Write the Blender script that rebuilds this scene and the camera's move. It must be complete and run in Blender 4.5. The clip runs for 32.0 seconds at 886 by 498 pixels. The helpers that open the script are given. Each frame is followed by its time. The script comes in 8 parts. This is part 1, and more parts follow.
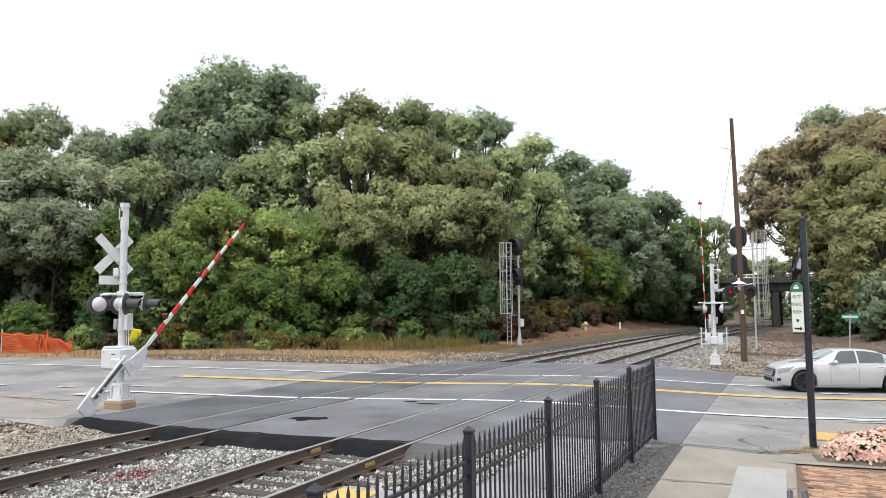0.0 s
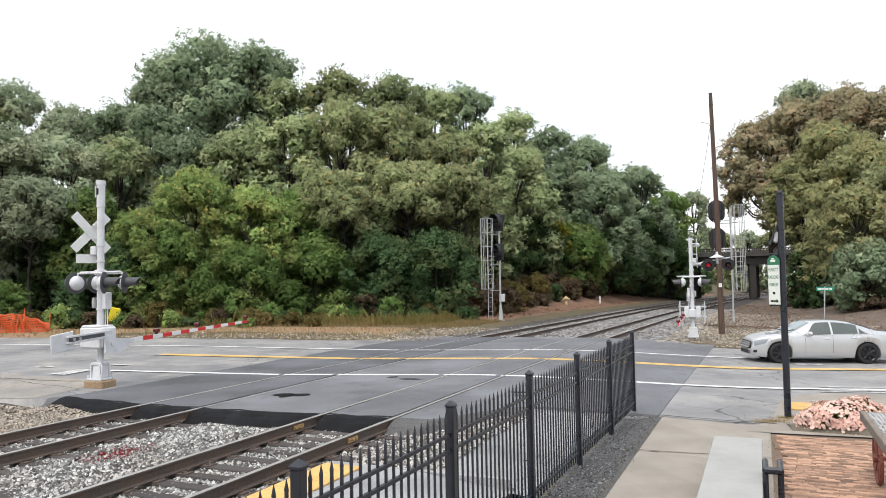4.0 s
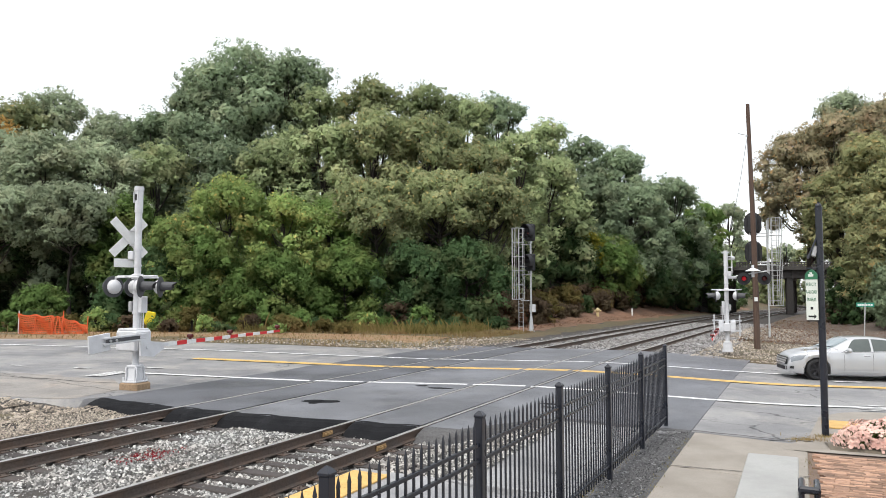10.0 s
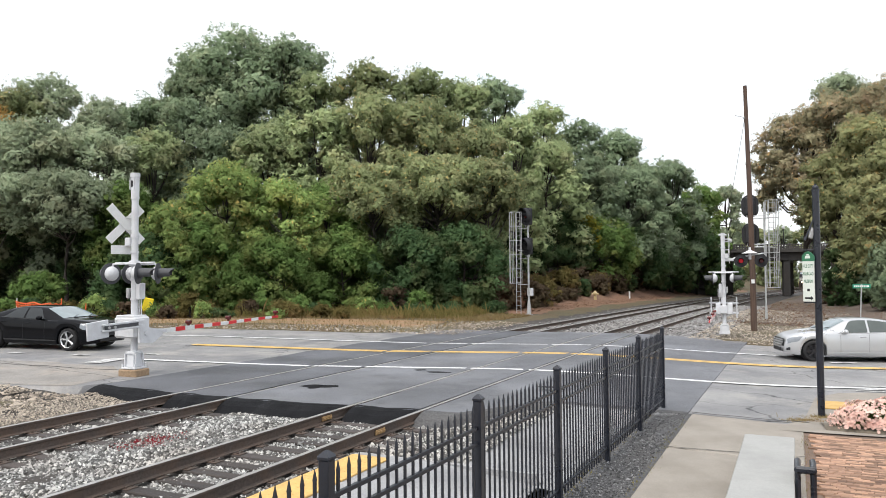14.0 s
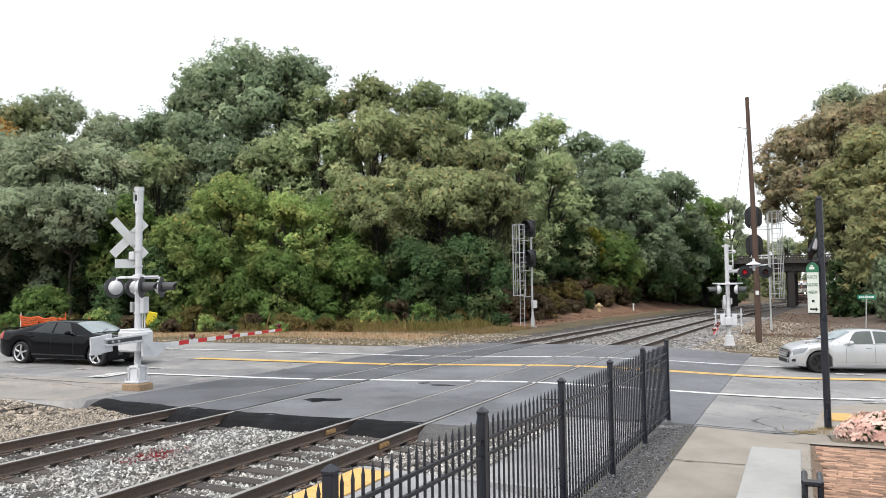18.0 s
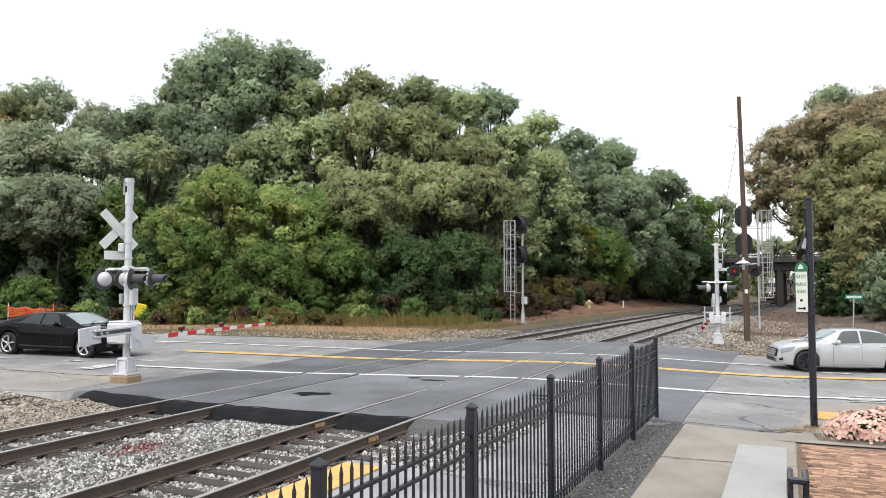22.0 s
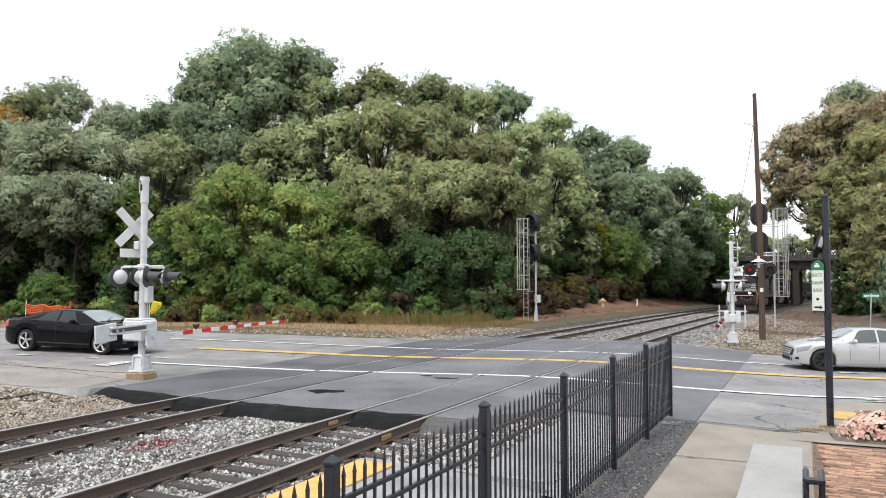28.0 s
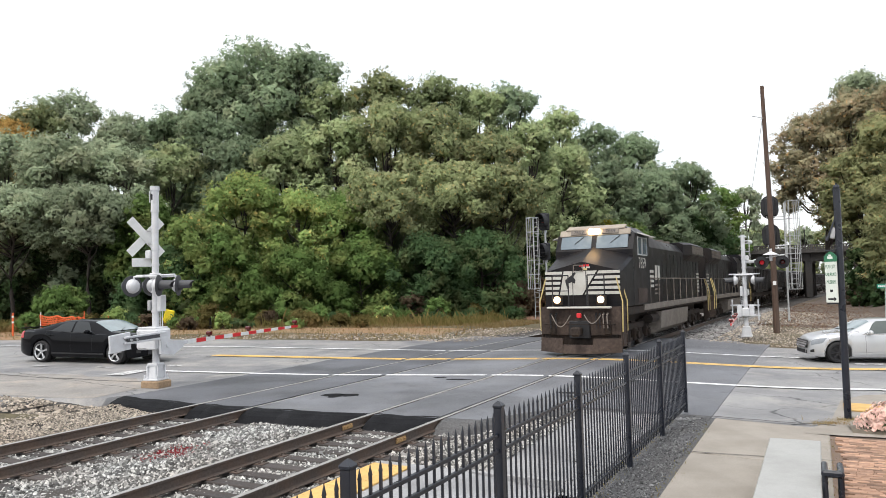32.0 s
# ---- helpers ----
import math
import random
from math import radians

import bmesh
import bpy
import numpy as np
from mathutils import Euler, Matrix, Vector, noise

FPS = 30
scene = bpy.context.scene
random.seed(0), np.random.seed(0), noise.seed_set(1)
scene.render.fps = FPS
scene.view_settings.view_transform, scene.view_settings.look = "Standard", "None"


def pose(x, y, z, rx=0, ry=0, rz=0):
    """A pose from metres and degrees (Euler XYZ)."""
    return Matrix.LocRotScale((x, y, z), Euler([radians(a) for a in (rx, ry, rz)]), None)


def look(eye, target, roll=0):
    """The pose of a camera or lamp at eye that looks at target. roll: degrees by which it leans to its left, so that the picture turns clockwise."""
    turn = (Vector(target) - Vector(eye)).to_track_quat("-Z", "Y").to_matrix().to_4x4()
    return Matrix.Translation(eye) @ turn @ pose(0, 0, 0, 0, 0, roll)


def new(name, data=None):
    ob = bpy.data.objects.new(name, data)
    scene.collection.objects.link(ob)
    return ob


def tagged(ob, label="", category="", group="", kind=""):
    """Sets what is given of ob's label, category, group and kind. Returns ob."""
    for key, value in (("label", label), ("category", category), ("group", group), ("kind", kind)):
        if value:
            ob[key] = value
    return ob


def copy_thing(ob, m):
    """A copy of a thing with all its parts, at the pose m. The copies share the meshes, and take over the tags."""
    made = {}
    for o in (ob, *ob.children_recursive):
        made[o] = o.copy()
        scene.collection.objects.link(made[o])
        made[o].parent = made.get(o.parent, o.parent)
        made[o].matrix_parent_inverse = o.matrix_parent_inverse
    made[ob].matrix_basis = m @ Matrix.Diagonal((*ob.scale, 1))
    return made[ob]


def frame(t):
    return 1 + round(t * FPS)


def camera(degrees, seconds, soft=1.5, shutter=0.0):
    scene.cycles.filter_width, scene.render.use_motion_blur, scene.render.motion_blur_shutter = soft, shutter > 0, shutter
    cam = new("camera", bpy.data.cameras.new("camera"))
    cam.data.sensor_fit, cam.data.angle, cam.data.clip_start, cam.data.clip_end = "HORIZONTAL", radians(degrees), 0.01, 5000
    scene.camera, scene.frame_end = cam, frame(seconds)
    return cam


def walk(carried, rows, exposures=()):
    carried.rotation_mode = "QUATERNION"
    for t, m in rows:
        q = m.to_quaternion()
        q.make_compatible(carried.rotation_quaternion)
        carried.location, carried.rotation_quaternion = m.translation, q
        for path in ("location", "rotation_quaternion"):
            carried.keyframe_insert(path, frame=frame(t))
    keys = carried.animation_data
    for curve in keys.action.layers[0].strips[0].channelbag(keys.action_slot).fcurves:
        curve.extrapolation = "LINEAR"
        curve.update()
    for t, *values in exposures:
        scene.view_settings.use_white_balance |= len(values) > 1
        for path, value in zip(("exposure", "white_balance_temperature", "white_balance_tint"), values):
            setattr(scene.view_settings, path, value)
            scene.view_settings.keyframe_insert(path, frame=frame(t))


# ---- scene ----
# ---------------------------------------------------------------- plan
# The rails' tops at the crossing are z = 0; the two tracks run at 25 degrees to the y axis.
EYE = 2.515
TRACK_NEAR, TRACK_FAR = -7.088, -11.446
_S = np.arange(-60.0, 560.0, 0.5)
_kap = np.clip((_S + 20.4) / 29.9, 0, 1) * 0.599e-3
_head = radians(25.092) + np.cumsum(_kap) * 0.5
_i0 = int(np.argmin(abs(_S)))
_cx, _cy = np.cumsum(np.sin(_head)) * 0.5, np.cumsum(np.cos(_head)) * 0.5
_cx, _cy = _cx - _cx[_i0], _cy - _cy[_i0]
_cz = -0.0092 * np.where(_S > 36, _S - 26, np.where(_S > 16, (_S - 16) ** 2 / 40, 0))


def on_track(s, off, up=0.0):
    """A point s metres along the line, off metres to its right, up metres above the rails."""
    h = float(np.interp(s, _S, _head))
    return Vector((float(np.interp(s, _S, _cx)) + off * math.cos(h), float(np.interp(s, _S, _cy)) - off * math.sin(h),
                   float(np.interp(s, _S, _cz)) + up))


def heading(s):
    return float(np.interp(s, _S, _head))


def track_coords(x, y):
    """Along and across the line for a place on the plan."""
    s = x * 0.4240 + y * 0.9057
    for _ in range(3):
        h = heading(s)
        dx, dy = x - float(np.interp(s, _S, _cx)), y - float(np.interp(s, _S, _cy))
        s += dx * math.sin(h) + dy * math.cos(h)
    h = heading(s)
    return s, dx * math.cos(h) - dy * math.sin(h)


def smooth(a, b, x):
    t = min(1.0, max(0.0, (x - a) / (b - a)))
    return t * t * (3 - 2 * t)


def road_uv(x, y):
    """Along and across the road; across is 23.1 at its yellow lines and grows away from the camera."""
    return x * 0.951 - y * 0.309, x * 0.309 + y * 0.951


def road_xy(u, v):
    return 0.951 * u + 0.309 * v, -0.309 * u + 0.951 * v


def bend(u):
    """The road's lines swing a little away from its first direction."""
    return 0.135 * (min(40.0, max(-45.0, u)) + 4.5)


def gz(x, y):
    """Height of the made ground."""
    s, n = track_coords(x, y)
    z = float(np.interp(s, _S, _cz)) if -60 < s < 550 else (0.0 if s < 0 else -4.8)
    z += float(np.interp(n, [-60, -30, -21, -14, -12.5, 0.8, 30], [0.3, 0.3, 0.2, 0.03, 0, 0, -0.27])) - 0.33 * smooth(-7.5, 0.8, n)
    # wooded bank beyond the far track, and the cutting's side beyond the road
    z += 3.2 * smooth(48, 75, s) * smooth(-17, -27, n)
    z += 4.2 * smooth(42, 78, s) * smooth(2, 13, n)
    return z
# ---------------------------------------------------------------- camera: held by hand on a raised step
cam = camera(63.0, 32.0, soft=0.9)
walk(cam, [
    (0, pose(0, 0, EYE, 94.53, 0.51, -0.45)), (0.5, pose(0, 0, EYE, 94.07, 0.89, -0.87)), (1, pose(0, 0, EYE, 93.82, 0.93, -1.08)),
    (1.5, pose(0, 0, EYE, 93.59, 0.61, -1.73)), (2, pose(0, 0, EYE, 92.97, 0.59, -2.05)), (2.5, pose(0, 0, EYE, 92.54, 0.71, -2.32)),
    (3, pose(0, 0, EYE, 92.72, 0.73, -2.52)), (3.5, pose(0, 0, EYE, 92.67, 0.89, -2.47)), (5.5, pose(0, 0, EYE, 92.49, 0.66, 0.42)),
    (6, pose(0, 0, EYE, 92.92, 0.58, 0.51)), (6.5, pose(0, 0, EYE, 93.19, 0.45, 0.95)), (7, pose(0, 0, EYE, 93.59, 0.38, 1.91)),
    (7.5, pose(0, 0, EYE, 93.32, 0.22, 2.11)), (8, pose(0, 0, EYE, 93.22, -0.08, 1.08)), (8.5, pose(0, 0, EYE, 92.89, 0.18, 0.07)),
    (9, pose(0, 0, EYE, 93.00, 0.01, 0.00)), (9.5, pose(0, 0, EYE, 93.17, 0.04, 0.37)), (10, pose(0, 0, EYE, 93.35, 0.08, 0.49)),
    (10.5, pose(0, 0, EYE, 93.65, 0.22, 0.31)), (11, pose(0, 0, EYE, 93.71, 0.19, -0.25)), (11.5, pose(0, 0, EYE, 93.17, 0.19, -0.91)),
    (12, pose(0, 0, EYE, 93.06, -0.01, -0.98)), (12.5, pose(0, 0, EYE, 93.07, 0.31, -0.62)), (13, pose(0, 0, EYE, 93.03, 0.52, 0.10)),
    (13.5, pose(0, 0, EYE, 92.71, 0.70, 0.38)), (14, pose(0, 0, EYE, 92.12, 0.50, 0.31)), (14.5, pose(0, 0, EYE, 92.10, 0.59, 0.16)),
    (16.5, pose(0, 0, EYE, 92.03, 1.00, 0.20)), (17, pose(0, 0, EYE, 92.42, 0.92, 0.34)), (17.5, pose(0, 0, EYE, 92.89, 0.77, 0.41)),
    (18, pose(0, 0, EYE, 93.12, 0.74, 0.58)), (18.5, pose(0, 0, EYE, 93.07, 0.53, 0.59)), (19, pose(0, 0, EYE, 92.67, 0.23, 0.38)),
    (19.5, pose(0, 0, EYE, 92.15, 0.06, 0.22)), (20, pose(0, 0, EYE, 92.15, -0.00, -0.08)), (20.5, pose(0, 0, EYE, 92.41, 0.06, -0.25)),
    (21, pose(0, 0, EYE, 92.80, 0.15, -0.15)), (21.5, pose(0, 0, EYE, 92.78, 0.15, -0.26)), (22, pose(0, 0, EYE, 92.74, 0.10, -0.15)),
    (22.5, pose(0, 0, EYE, 92.85, 0.18, 0.17)), (23, pose(0, 0, EYE, 92.33, 0.12, -0.02)), (23.5, pose(0, 0, EYE, 92.42, 0.13, 0.08)),
    (24, pose(0, 0, EYE, 92.91, 0.01, 0.27)), (24.5, pose(0, 0, EYE, 93.07, -0.03, 0.15)), (25, pose(0, 0, EYE, 93.30, -0.07, -0.06)),
    (25.5, pose(0, 0, EYE, 93.45, -0.21, -0.11)), (27.5, pose(0, 0, EYE, 92.77, -0.34, 0.40)), (28, pose(0, 0, EYE, 92.59, 0.02, 0.88)),
    (28.5, pose(0, 0, EYE, 92.09, 0.23, 1.18)), (29, pose(0, 0, EYE, 92.34, 0.32, 1.61)), (29.5, pose(0, 0, EYE, 92.42, 0.56, 1.73)),
    (30, pose(0, 0, EYE, 92.42, 0.69, 1.91)), (30.5, pose(0, 0, EYE, 92.45, 0.88, 2.16)), (31, pose(0, 0, EYE, 92.35, 1.07, 1.97)),
    (31.5, pose(0, 0, EYE, 92.61, 1.12, 1.56)), (32, pose(0, 0, EYE, 92.71, 1.48, 1.73)),
])

# ---------------------------------------------------------------- light: a bright overcast sky
world = bpy.data.worlds.new("overcast_sky")
scene.world = world
world.use_nodes = True
_n, _l = world.node_tree.nodes, world.node_tree.links
_n.clear()
_sky = _n.new("ShaderNodeTexSky")
_sky.sky_type, _sky.sun_disc, _sky.sun_elevation, _sky.sun_rotation = "NISHITA", False, radians(60), radians(215)
_sky.air_density, _sky.dust_density = 1.0, 4.0
_sb = _n.new("ShaderNodeBackground")
_sb.inputs["Strength"].default_value = 0.05
_co = _n.new("ShaderNodeTexCoord")
_cl = _n.new("ShaderNodeTexNoise")
_cl.inputs["Scale"].default_value, _cl.inputs["Detail"].default_value = 2.2, 4
_cr = _n.new("ShaderNodeValToRGB")
_cr.color_ramp.elements[0].position, _cr.color_ramp.elements[0].color = 0.35, (0.90, 0.945, 1.0, 1)
_cr.color_ramp.elements[1].position, _cr.color_ramp.elements[1].color = 0.62, (1.0, 0.995, 0.985, 1)
_cb = _n.new("ShaderNodeBackground")
_cb.inputs["Strength"].default_value = 0.84
_add = _n.new("ShaderNodeAddShader")
_out = _n.new("ShaderNodeOutputWorld")
_l.new(_sky.outputs["Color"], _sb.inputs["Color"])
_l.new(_co.outputs["Generated"], _cl.inputs["Vector"])
_l.new(_cl.outputs["Fac"], _cr.inputs["Fac"])
_l.new(_cr.outputs["Color"], _cb.inputs["Color"])
_l.new(_sb.outputs[0], _add.inputs[0])
_l.new(_cb.outputs[0], _add.inputs[1])
_l.new(_add.outputs[0], _out.inputs["Surface"])
sun = new("sun", bpy.data.lights.new("sun", "SUN"))
sun.data.energy, sun.data.angle, sun.data.color = 1.5, radians(14), (1.0, 0.97, 0.92)
sun.matrix_world = look((0, 0, 60), (22 * math.sin(radians(35)), 22 * math.cos(radians(35)), 60 - 38))
scene.view_settings.exposure = 0.42

# ---------------------------------------------------------------- materials
def _mix(nt, fac, a, b, kind="MIX"):
    m = nt.nodes.new("ShaderNodeMix")
    m.data_type, m.blend_type, m.clamp_result = "RGBA", kind, False
    for sock, v in ((m.inputs[0], fac), (m.inputs[6], a), (m.inputs[7], b)):
        if isinstance(v, bpy.types.NodeSocket):
            nt.links.new(v, sock)
        else:
            sock.default_value = v if isinstance(v, float) else (*v, 1)
    return m.outputs[2]


def _ramp(nt, fac, lo, hi, a=0.0, b=1.0):
    r = nt.nodes.new("ShaderNodeMapRange")
    r.inputs[1].default_value, r.inputs[2].default_value, r.inputs[3].default_value, r.inputs[4].default_value = lo, hi, a, b
    nt.links.new(fac, r.inputs[0])
    return r.outputs[0]


def _noise(nt, vec, scale, detail=5.0, rough=0.6):
    n = nt.nodes.new("ShaderNodeTexNoise")
    n.inputs["Scale"].default_value, n.inputs["Detail"].default_value, n.inputs["Roughness"].default_value = scale, detail, rough
    nt.links.new(vec, n.inputs["Vector"])
    return n.outputs["Fac"]


def _dark(c, f):
    return tuple(min(1.0, v * f) for v in c)


def material(name, base, rough=0.7, metal=0.0, grain=30.0, vary=0.25, stain=1.2, stain_colour=None, stain_amount=0.35,
             bump=0.15, stretch=(1, 1, 1), island=0.0, per_object=0.0, spec=0.5, coat=0.0):
    m = bpy.data.materials.new(name)
    m.use_nodes = True
    nt = m.node_tree
    b = nt.nodes["Principled BSDF"]
    co = nt.nodes.new("ShaderNodeTexCoord")
    mp = nt.nodes.new("ShaderNodeMapping")
    mp.inputs["Scale"].default_value = stretch
    nt.links.new(co.outputs["Object"], mp.inputs["Vector"])
    vec = mp.outputs[0]
    oi = nt.nodes.new("ShaderNodeObjectInfo")
    if per_object:
        add = nt.nodes.new("ShaderNodeVectorMath")
        add.operation = "MULTIPLY_ADD"
        comb = nt.nodes.new("ShaderNodeCombineXYZ")
        for i in range(3):
            nt.links.new(oi.outputs["Random"], comb.inputs[i])
        nt.links.new(comb.outputs[0], add.inputs[0])
        add.inputs[1].default_value = (37, 53, 71)
        nt.links.new(vec, add.inputs[2])
        vec = add.outputs[0]
    g = _noise(nt, vec, grain, 6.0, 0.65)
    s = _noise(nt, vec, stain, 5.0, 0.6)
    col = _mix(nt, _ramp(nt, g, 0.3, 0.7), _dark(base, 1 - vary), _dark(base, 1 + vary))
    col = _mix(nt, _ramp(nt, s, 0.42, 0.68, 0.0, stain_amount), col, stain_colour or _dark(base, 0.5))
    if island:
        ge = nt.nodes.new("ShaderNodeNewGeometry")
        pw = nt.nodes.new("ShaderNodeMath")
        pw.operation = "POWER"
        nt.links.new(ge.outputs["Random Per Island"], pw.inputs[0])
        pw.inputs[1].default_value = 2.2 if island > 1 else 1.0
        v = _ramp(nt, pw.outputs[0], 0, 1, max(0.3, 1 - island), 1 + island)
        col = _mix(nt, 1.0, col, v, "MULTIPLY")
    if per_object:
        col = _mix(nt, 1.0, col, _ramp(nt, oi.outputs["Random"], 0, 1, 1 - per_object, 1 + per_object), "MULTIPLY")
    nt.links.new(col, b.inputs["Base Color"])
    b.inputs["Metallic"].default_value, b.inputs["Specular IOR Level"].default_value = metal, spec
    b.inputs["Coat Weight"].default_value = coat
    b.inputs["Coat Roughness"].default_value = 0.06
    nt.links.new(_ramp(nt, s, 0.3, 0.7, max(0.02, rough - 0.12), min(1.0, rough + 0.12)), b.inputs["Roughness"])
    if bump:
        bp = nt.nodes.new("ShaderNodeBump")
        bp.inputs["Strength"].default_value, bp.inputs["Distance"].default_value = bump, 0.02
        nt.links.new(g, bp.inputs["Height"])
        nt.links.new(bp.outputs[0], b.inputs["Normal"])
    return m


def cracked(m, scale, colour):
    """Adds thin wandering cracks to a surface."""
    nt = m.node_tree
    b = nt.nodes["Principled BSDF"]
    old = b.inputs["Base Color"].links[0].from_socket
    co = nt.nodes.new("ShaderNodeTexCoord")
    wob = nt.nodes.new("ShaderNodeTexNoise")
    wob.inputs["Scale"].default_value, wob.inputs["Detail"].default_value = 0.9, 4
    nt.links.new(co.outputs["Object"], wob.inputs["Vector"])
    add = nt.nodes.new("ShaderNodeVectorMath")
    add.operation = "MULTIPLY_ADD"
    nt.links.new(wob.outputs["Color"], add.inputs[0])
    add.inputs[1].default_value = (1.6, 1.6, 0)
    nt.links.new(co.outputs["Object"], add.inputs[2])
    vo = nt.nodes.new("ShaderNodeTexVoronoi")
    vo.feature = "DISTANCE_TO_EDGE"
    vo.inputs["Scale"].default_value = scale
    nt.links.new(add.outputs[0], vo.inputs["Vector"])
    line = _ramp(nt, vo.outputs["Distance"], 0.002, 0.010, 1.0, 0.0)
    where = _ramp(nt, _noise(nt, co.outputs["Object"], 0.23, 2.0), 0.46, 0.56)
    mul = nt.nodes.new("ShaderNodeMath")
    mul.operation = "MULTIPLY"
    nt.links.new(line, mul.inputs[0])
    nt.links.new(where, mul.inputs[1])
    nt.links.new(_mix(nt, mul.outputs[0], old, colour), b.inputs["Base Color"])
    return m


def mottled(m, dust, dark, amount=0.55):
    """Adds trodden dust, damp stains and fine speckle at metre and hand scale."""
    nt = m.node_tree
    b = nt.nodes["Principled BSDF"]
    old = b.inputs["Base Color"].links[0].from_socket
    vec = nt.nodes.new("ShaderNodeTexCoord").outputs["Object"]
    col = _mix(nt, _ramp(nt, _noise(nt, vec, 0.75, 8.0, 0.72), 0.50, 0.66, 0.0, amount), old, dust)
    col = _mix(nt, _ramp(nt, _noise(nt, vec, 1.7, 9.0, 0.75), 0.54, 0.70, 0.0, amount), col, dark)
    col = _mix(nt, _ramp(nt, _noise(nt, vec, 14.0, 4.0, 0.7), 0.58, 0.72, 0.0, amount * 0.8), col, dark)
    nt.links.new(col, b.inputs["Base Color"])
    return m


def rubbed(m, under, share=0.5):
    """Paint worn through to what lies under it."""
    nt = m.node_tree
    b = nt.nodes["Principled BSDF"]
    old = b.inputs["Base Color"].links[0].from_socket
    vec = nt.nodes.new("ShaderNodeTexCoord").outputs["Object"]
    col = _mix(nt, _ramp(nt, _noise(nt, vec, 5.0, 8.0, 0.8), share - 0.04, share + 0.06), under, old)
    nt.links.new(col, b.inputs["Base Color"])
    return m


def glow(name, colour, strength, base=(0.1, 0.1, 0.1)):
    m = bpy.data.materials.new(name)
    m.use_nodes = True
    b = m.node_tree.nodes["Principled BSDF"]
    b.inputs["Base Color"].default_value = (*base, 1)
    b.inputs["Emission Color"].default_value, b.inputs["Emission Strength"].default_value = (*colour, 1), strength
    return m


def leaf_material(name, a, b_, c, rare=None, rare_share=0.06, round_=2.6):
    """Leaves from colour a to b, browned or yellowed to c in patches."""
    m = bpy.data.materials.new(name)
    m.use_nodes = True
    nt = m.node_tree
    p = nt.nodes.new("ShaderNodeBsdfDiffuse")
    nt.nodes.remove(nt.nodes["Principled BSDF"])
    ge, co, oi = nt.nodes.new("ShaderNodeNewGeometry"), nt.nodes.new("ShaderNodeTexCoord"), nt.nodes.new("ShaderNodeObjectInfo")
    r = ge.outputs["Random Per Island"]
    clump = _noise(nt, co.outputs["Object"], 1.1, 2.0)
    add = nt.nodes.new("ShaderNodeMath")
    add.operation = "MULTIPLY_ADD"
    nt.links.new(r, add.inputs[0])
    add.inputs[1].default_value = 0.45
    nt.links.new(_ramp(nt, clump, 0.3, 0.7, 0.0, 0.55), add.inputs[2])
    col = _mix(nt, add.outputs[0], a, b_)
    col = _mix(nt, _ramp(nt, _noise(nt, co.outputs["Object"], 0.45, 3.0), 0.5, 0.68, 0, 0.8), col, c)
    if rare:
        col = _mix(nt, _ramp(nt, r, 1 - rare_share - 0.01, 1 - rare_share), col, rare)
    col = _mix(nt, 1.0, col, _ramp(nt, oi.outputs["Random"], 0, 1, 0.82, 1.22), "MULTIPLY")
    nt.links.new(col, p.inputs["Color"])
    # leaves of a tuft catch the light together
    at = nt.nodes.new("ShaderNodeAttribute")
    at.attribute_name = "outward"
    sc = nt.nodes.new("ShaderNodeVectorMath")
    sc.operation = "MULTIPLY_ADD"
    nt.links.new(at.outputs["Vector"], sc.inputs[0])
    sc.inputs[1].default_value = (round_ * 1.6,) * 3
    nt.links.new(ge.outputs["Normal"], sc.inputs[2])
    nm = nt.nodes.new("ShaderNodeVectorMath")
    nm.operation = "NORMALIZE"
    nt.links.new(sc.outputs[0], nm.inputs[0])
    nt.links.new(nm.outputs[0], p.inputs["Normal"])
    t = nt.nodes.new("ShaderNodeBsdfTranslucent")
    nt.links.new(col, t.inputs["Color"])
    mx = nt.nodes.new("ShaderNodeMixShader")
    mx.inputs[0].default_value = 0.34
    nt.links.new(p.outputs[0], mx.inputs[1])
    nt.links.new(t.outputs[0], mx.inputs[2])
    nt.links.new(mx.outputs[0], nt.nodes["Material Output"].inputs["Surface"])
    return m


ASPHALT = cracked(material("old_asphalt", (0.250, 0.246, 0.243), 0.6, grain=45, vary=0.32, stain=0.30, stain_colour=(0.125, 0.127, 0.135), stain_amount=0.9, bump=0.25), 0.32, (0.035, 0.035, 0.037))
TAR = material("fresh_asphalt", (0.066, 0.069, 0.077), 0.6, grain=55, vary=0.4, stain=0.42, stain_colour=(0.145, 0.151, 0.168), stain_amount=0.9, bump=0.3, spec=0.4)
# paler copy for the patch's right part: wear, and wet sheen put into colour
TARPALE = material("worn_sheen_asphalt", (0.098, 0.101, 0.111), 0.6, grain=55, vary=0.4, stain=0.35, stain_colour=(0.20, 0.207, 0.224), stain_amount=0.9, bump=0.3, spec=0.4)
mottled(ASPHALT, (0.35, 0.33, 0.30), (0.125, 0.122, 0.122), 0.7)
mottled(TAR, (0.125, 0.128, 0.138), (0.040, 0.042, 0.047), 0.5)
mottled(TARPALE, (0.165, 0.167, 0.174), (0.060, 0.062, 0.068), 0.6)
TARDARK = material("bitumen", (0.012, 0.0125, 0.014), 0.85, grain=50, vary=0.4, stain=2.0, bump=0.4, spec=0.12)
WHITELINE = rubbed(material("road_paint_white", (0.80, 0.80, 0.80), 0.6, grain=40, vary=0.12, stain=3.0, stain_colour=(0.35, 0.35, 0.36), stain_amount=0.6, bump=0.05), (0.20, 0.20, 0.205), 0.36)
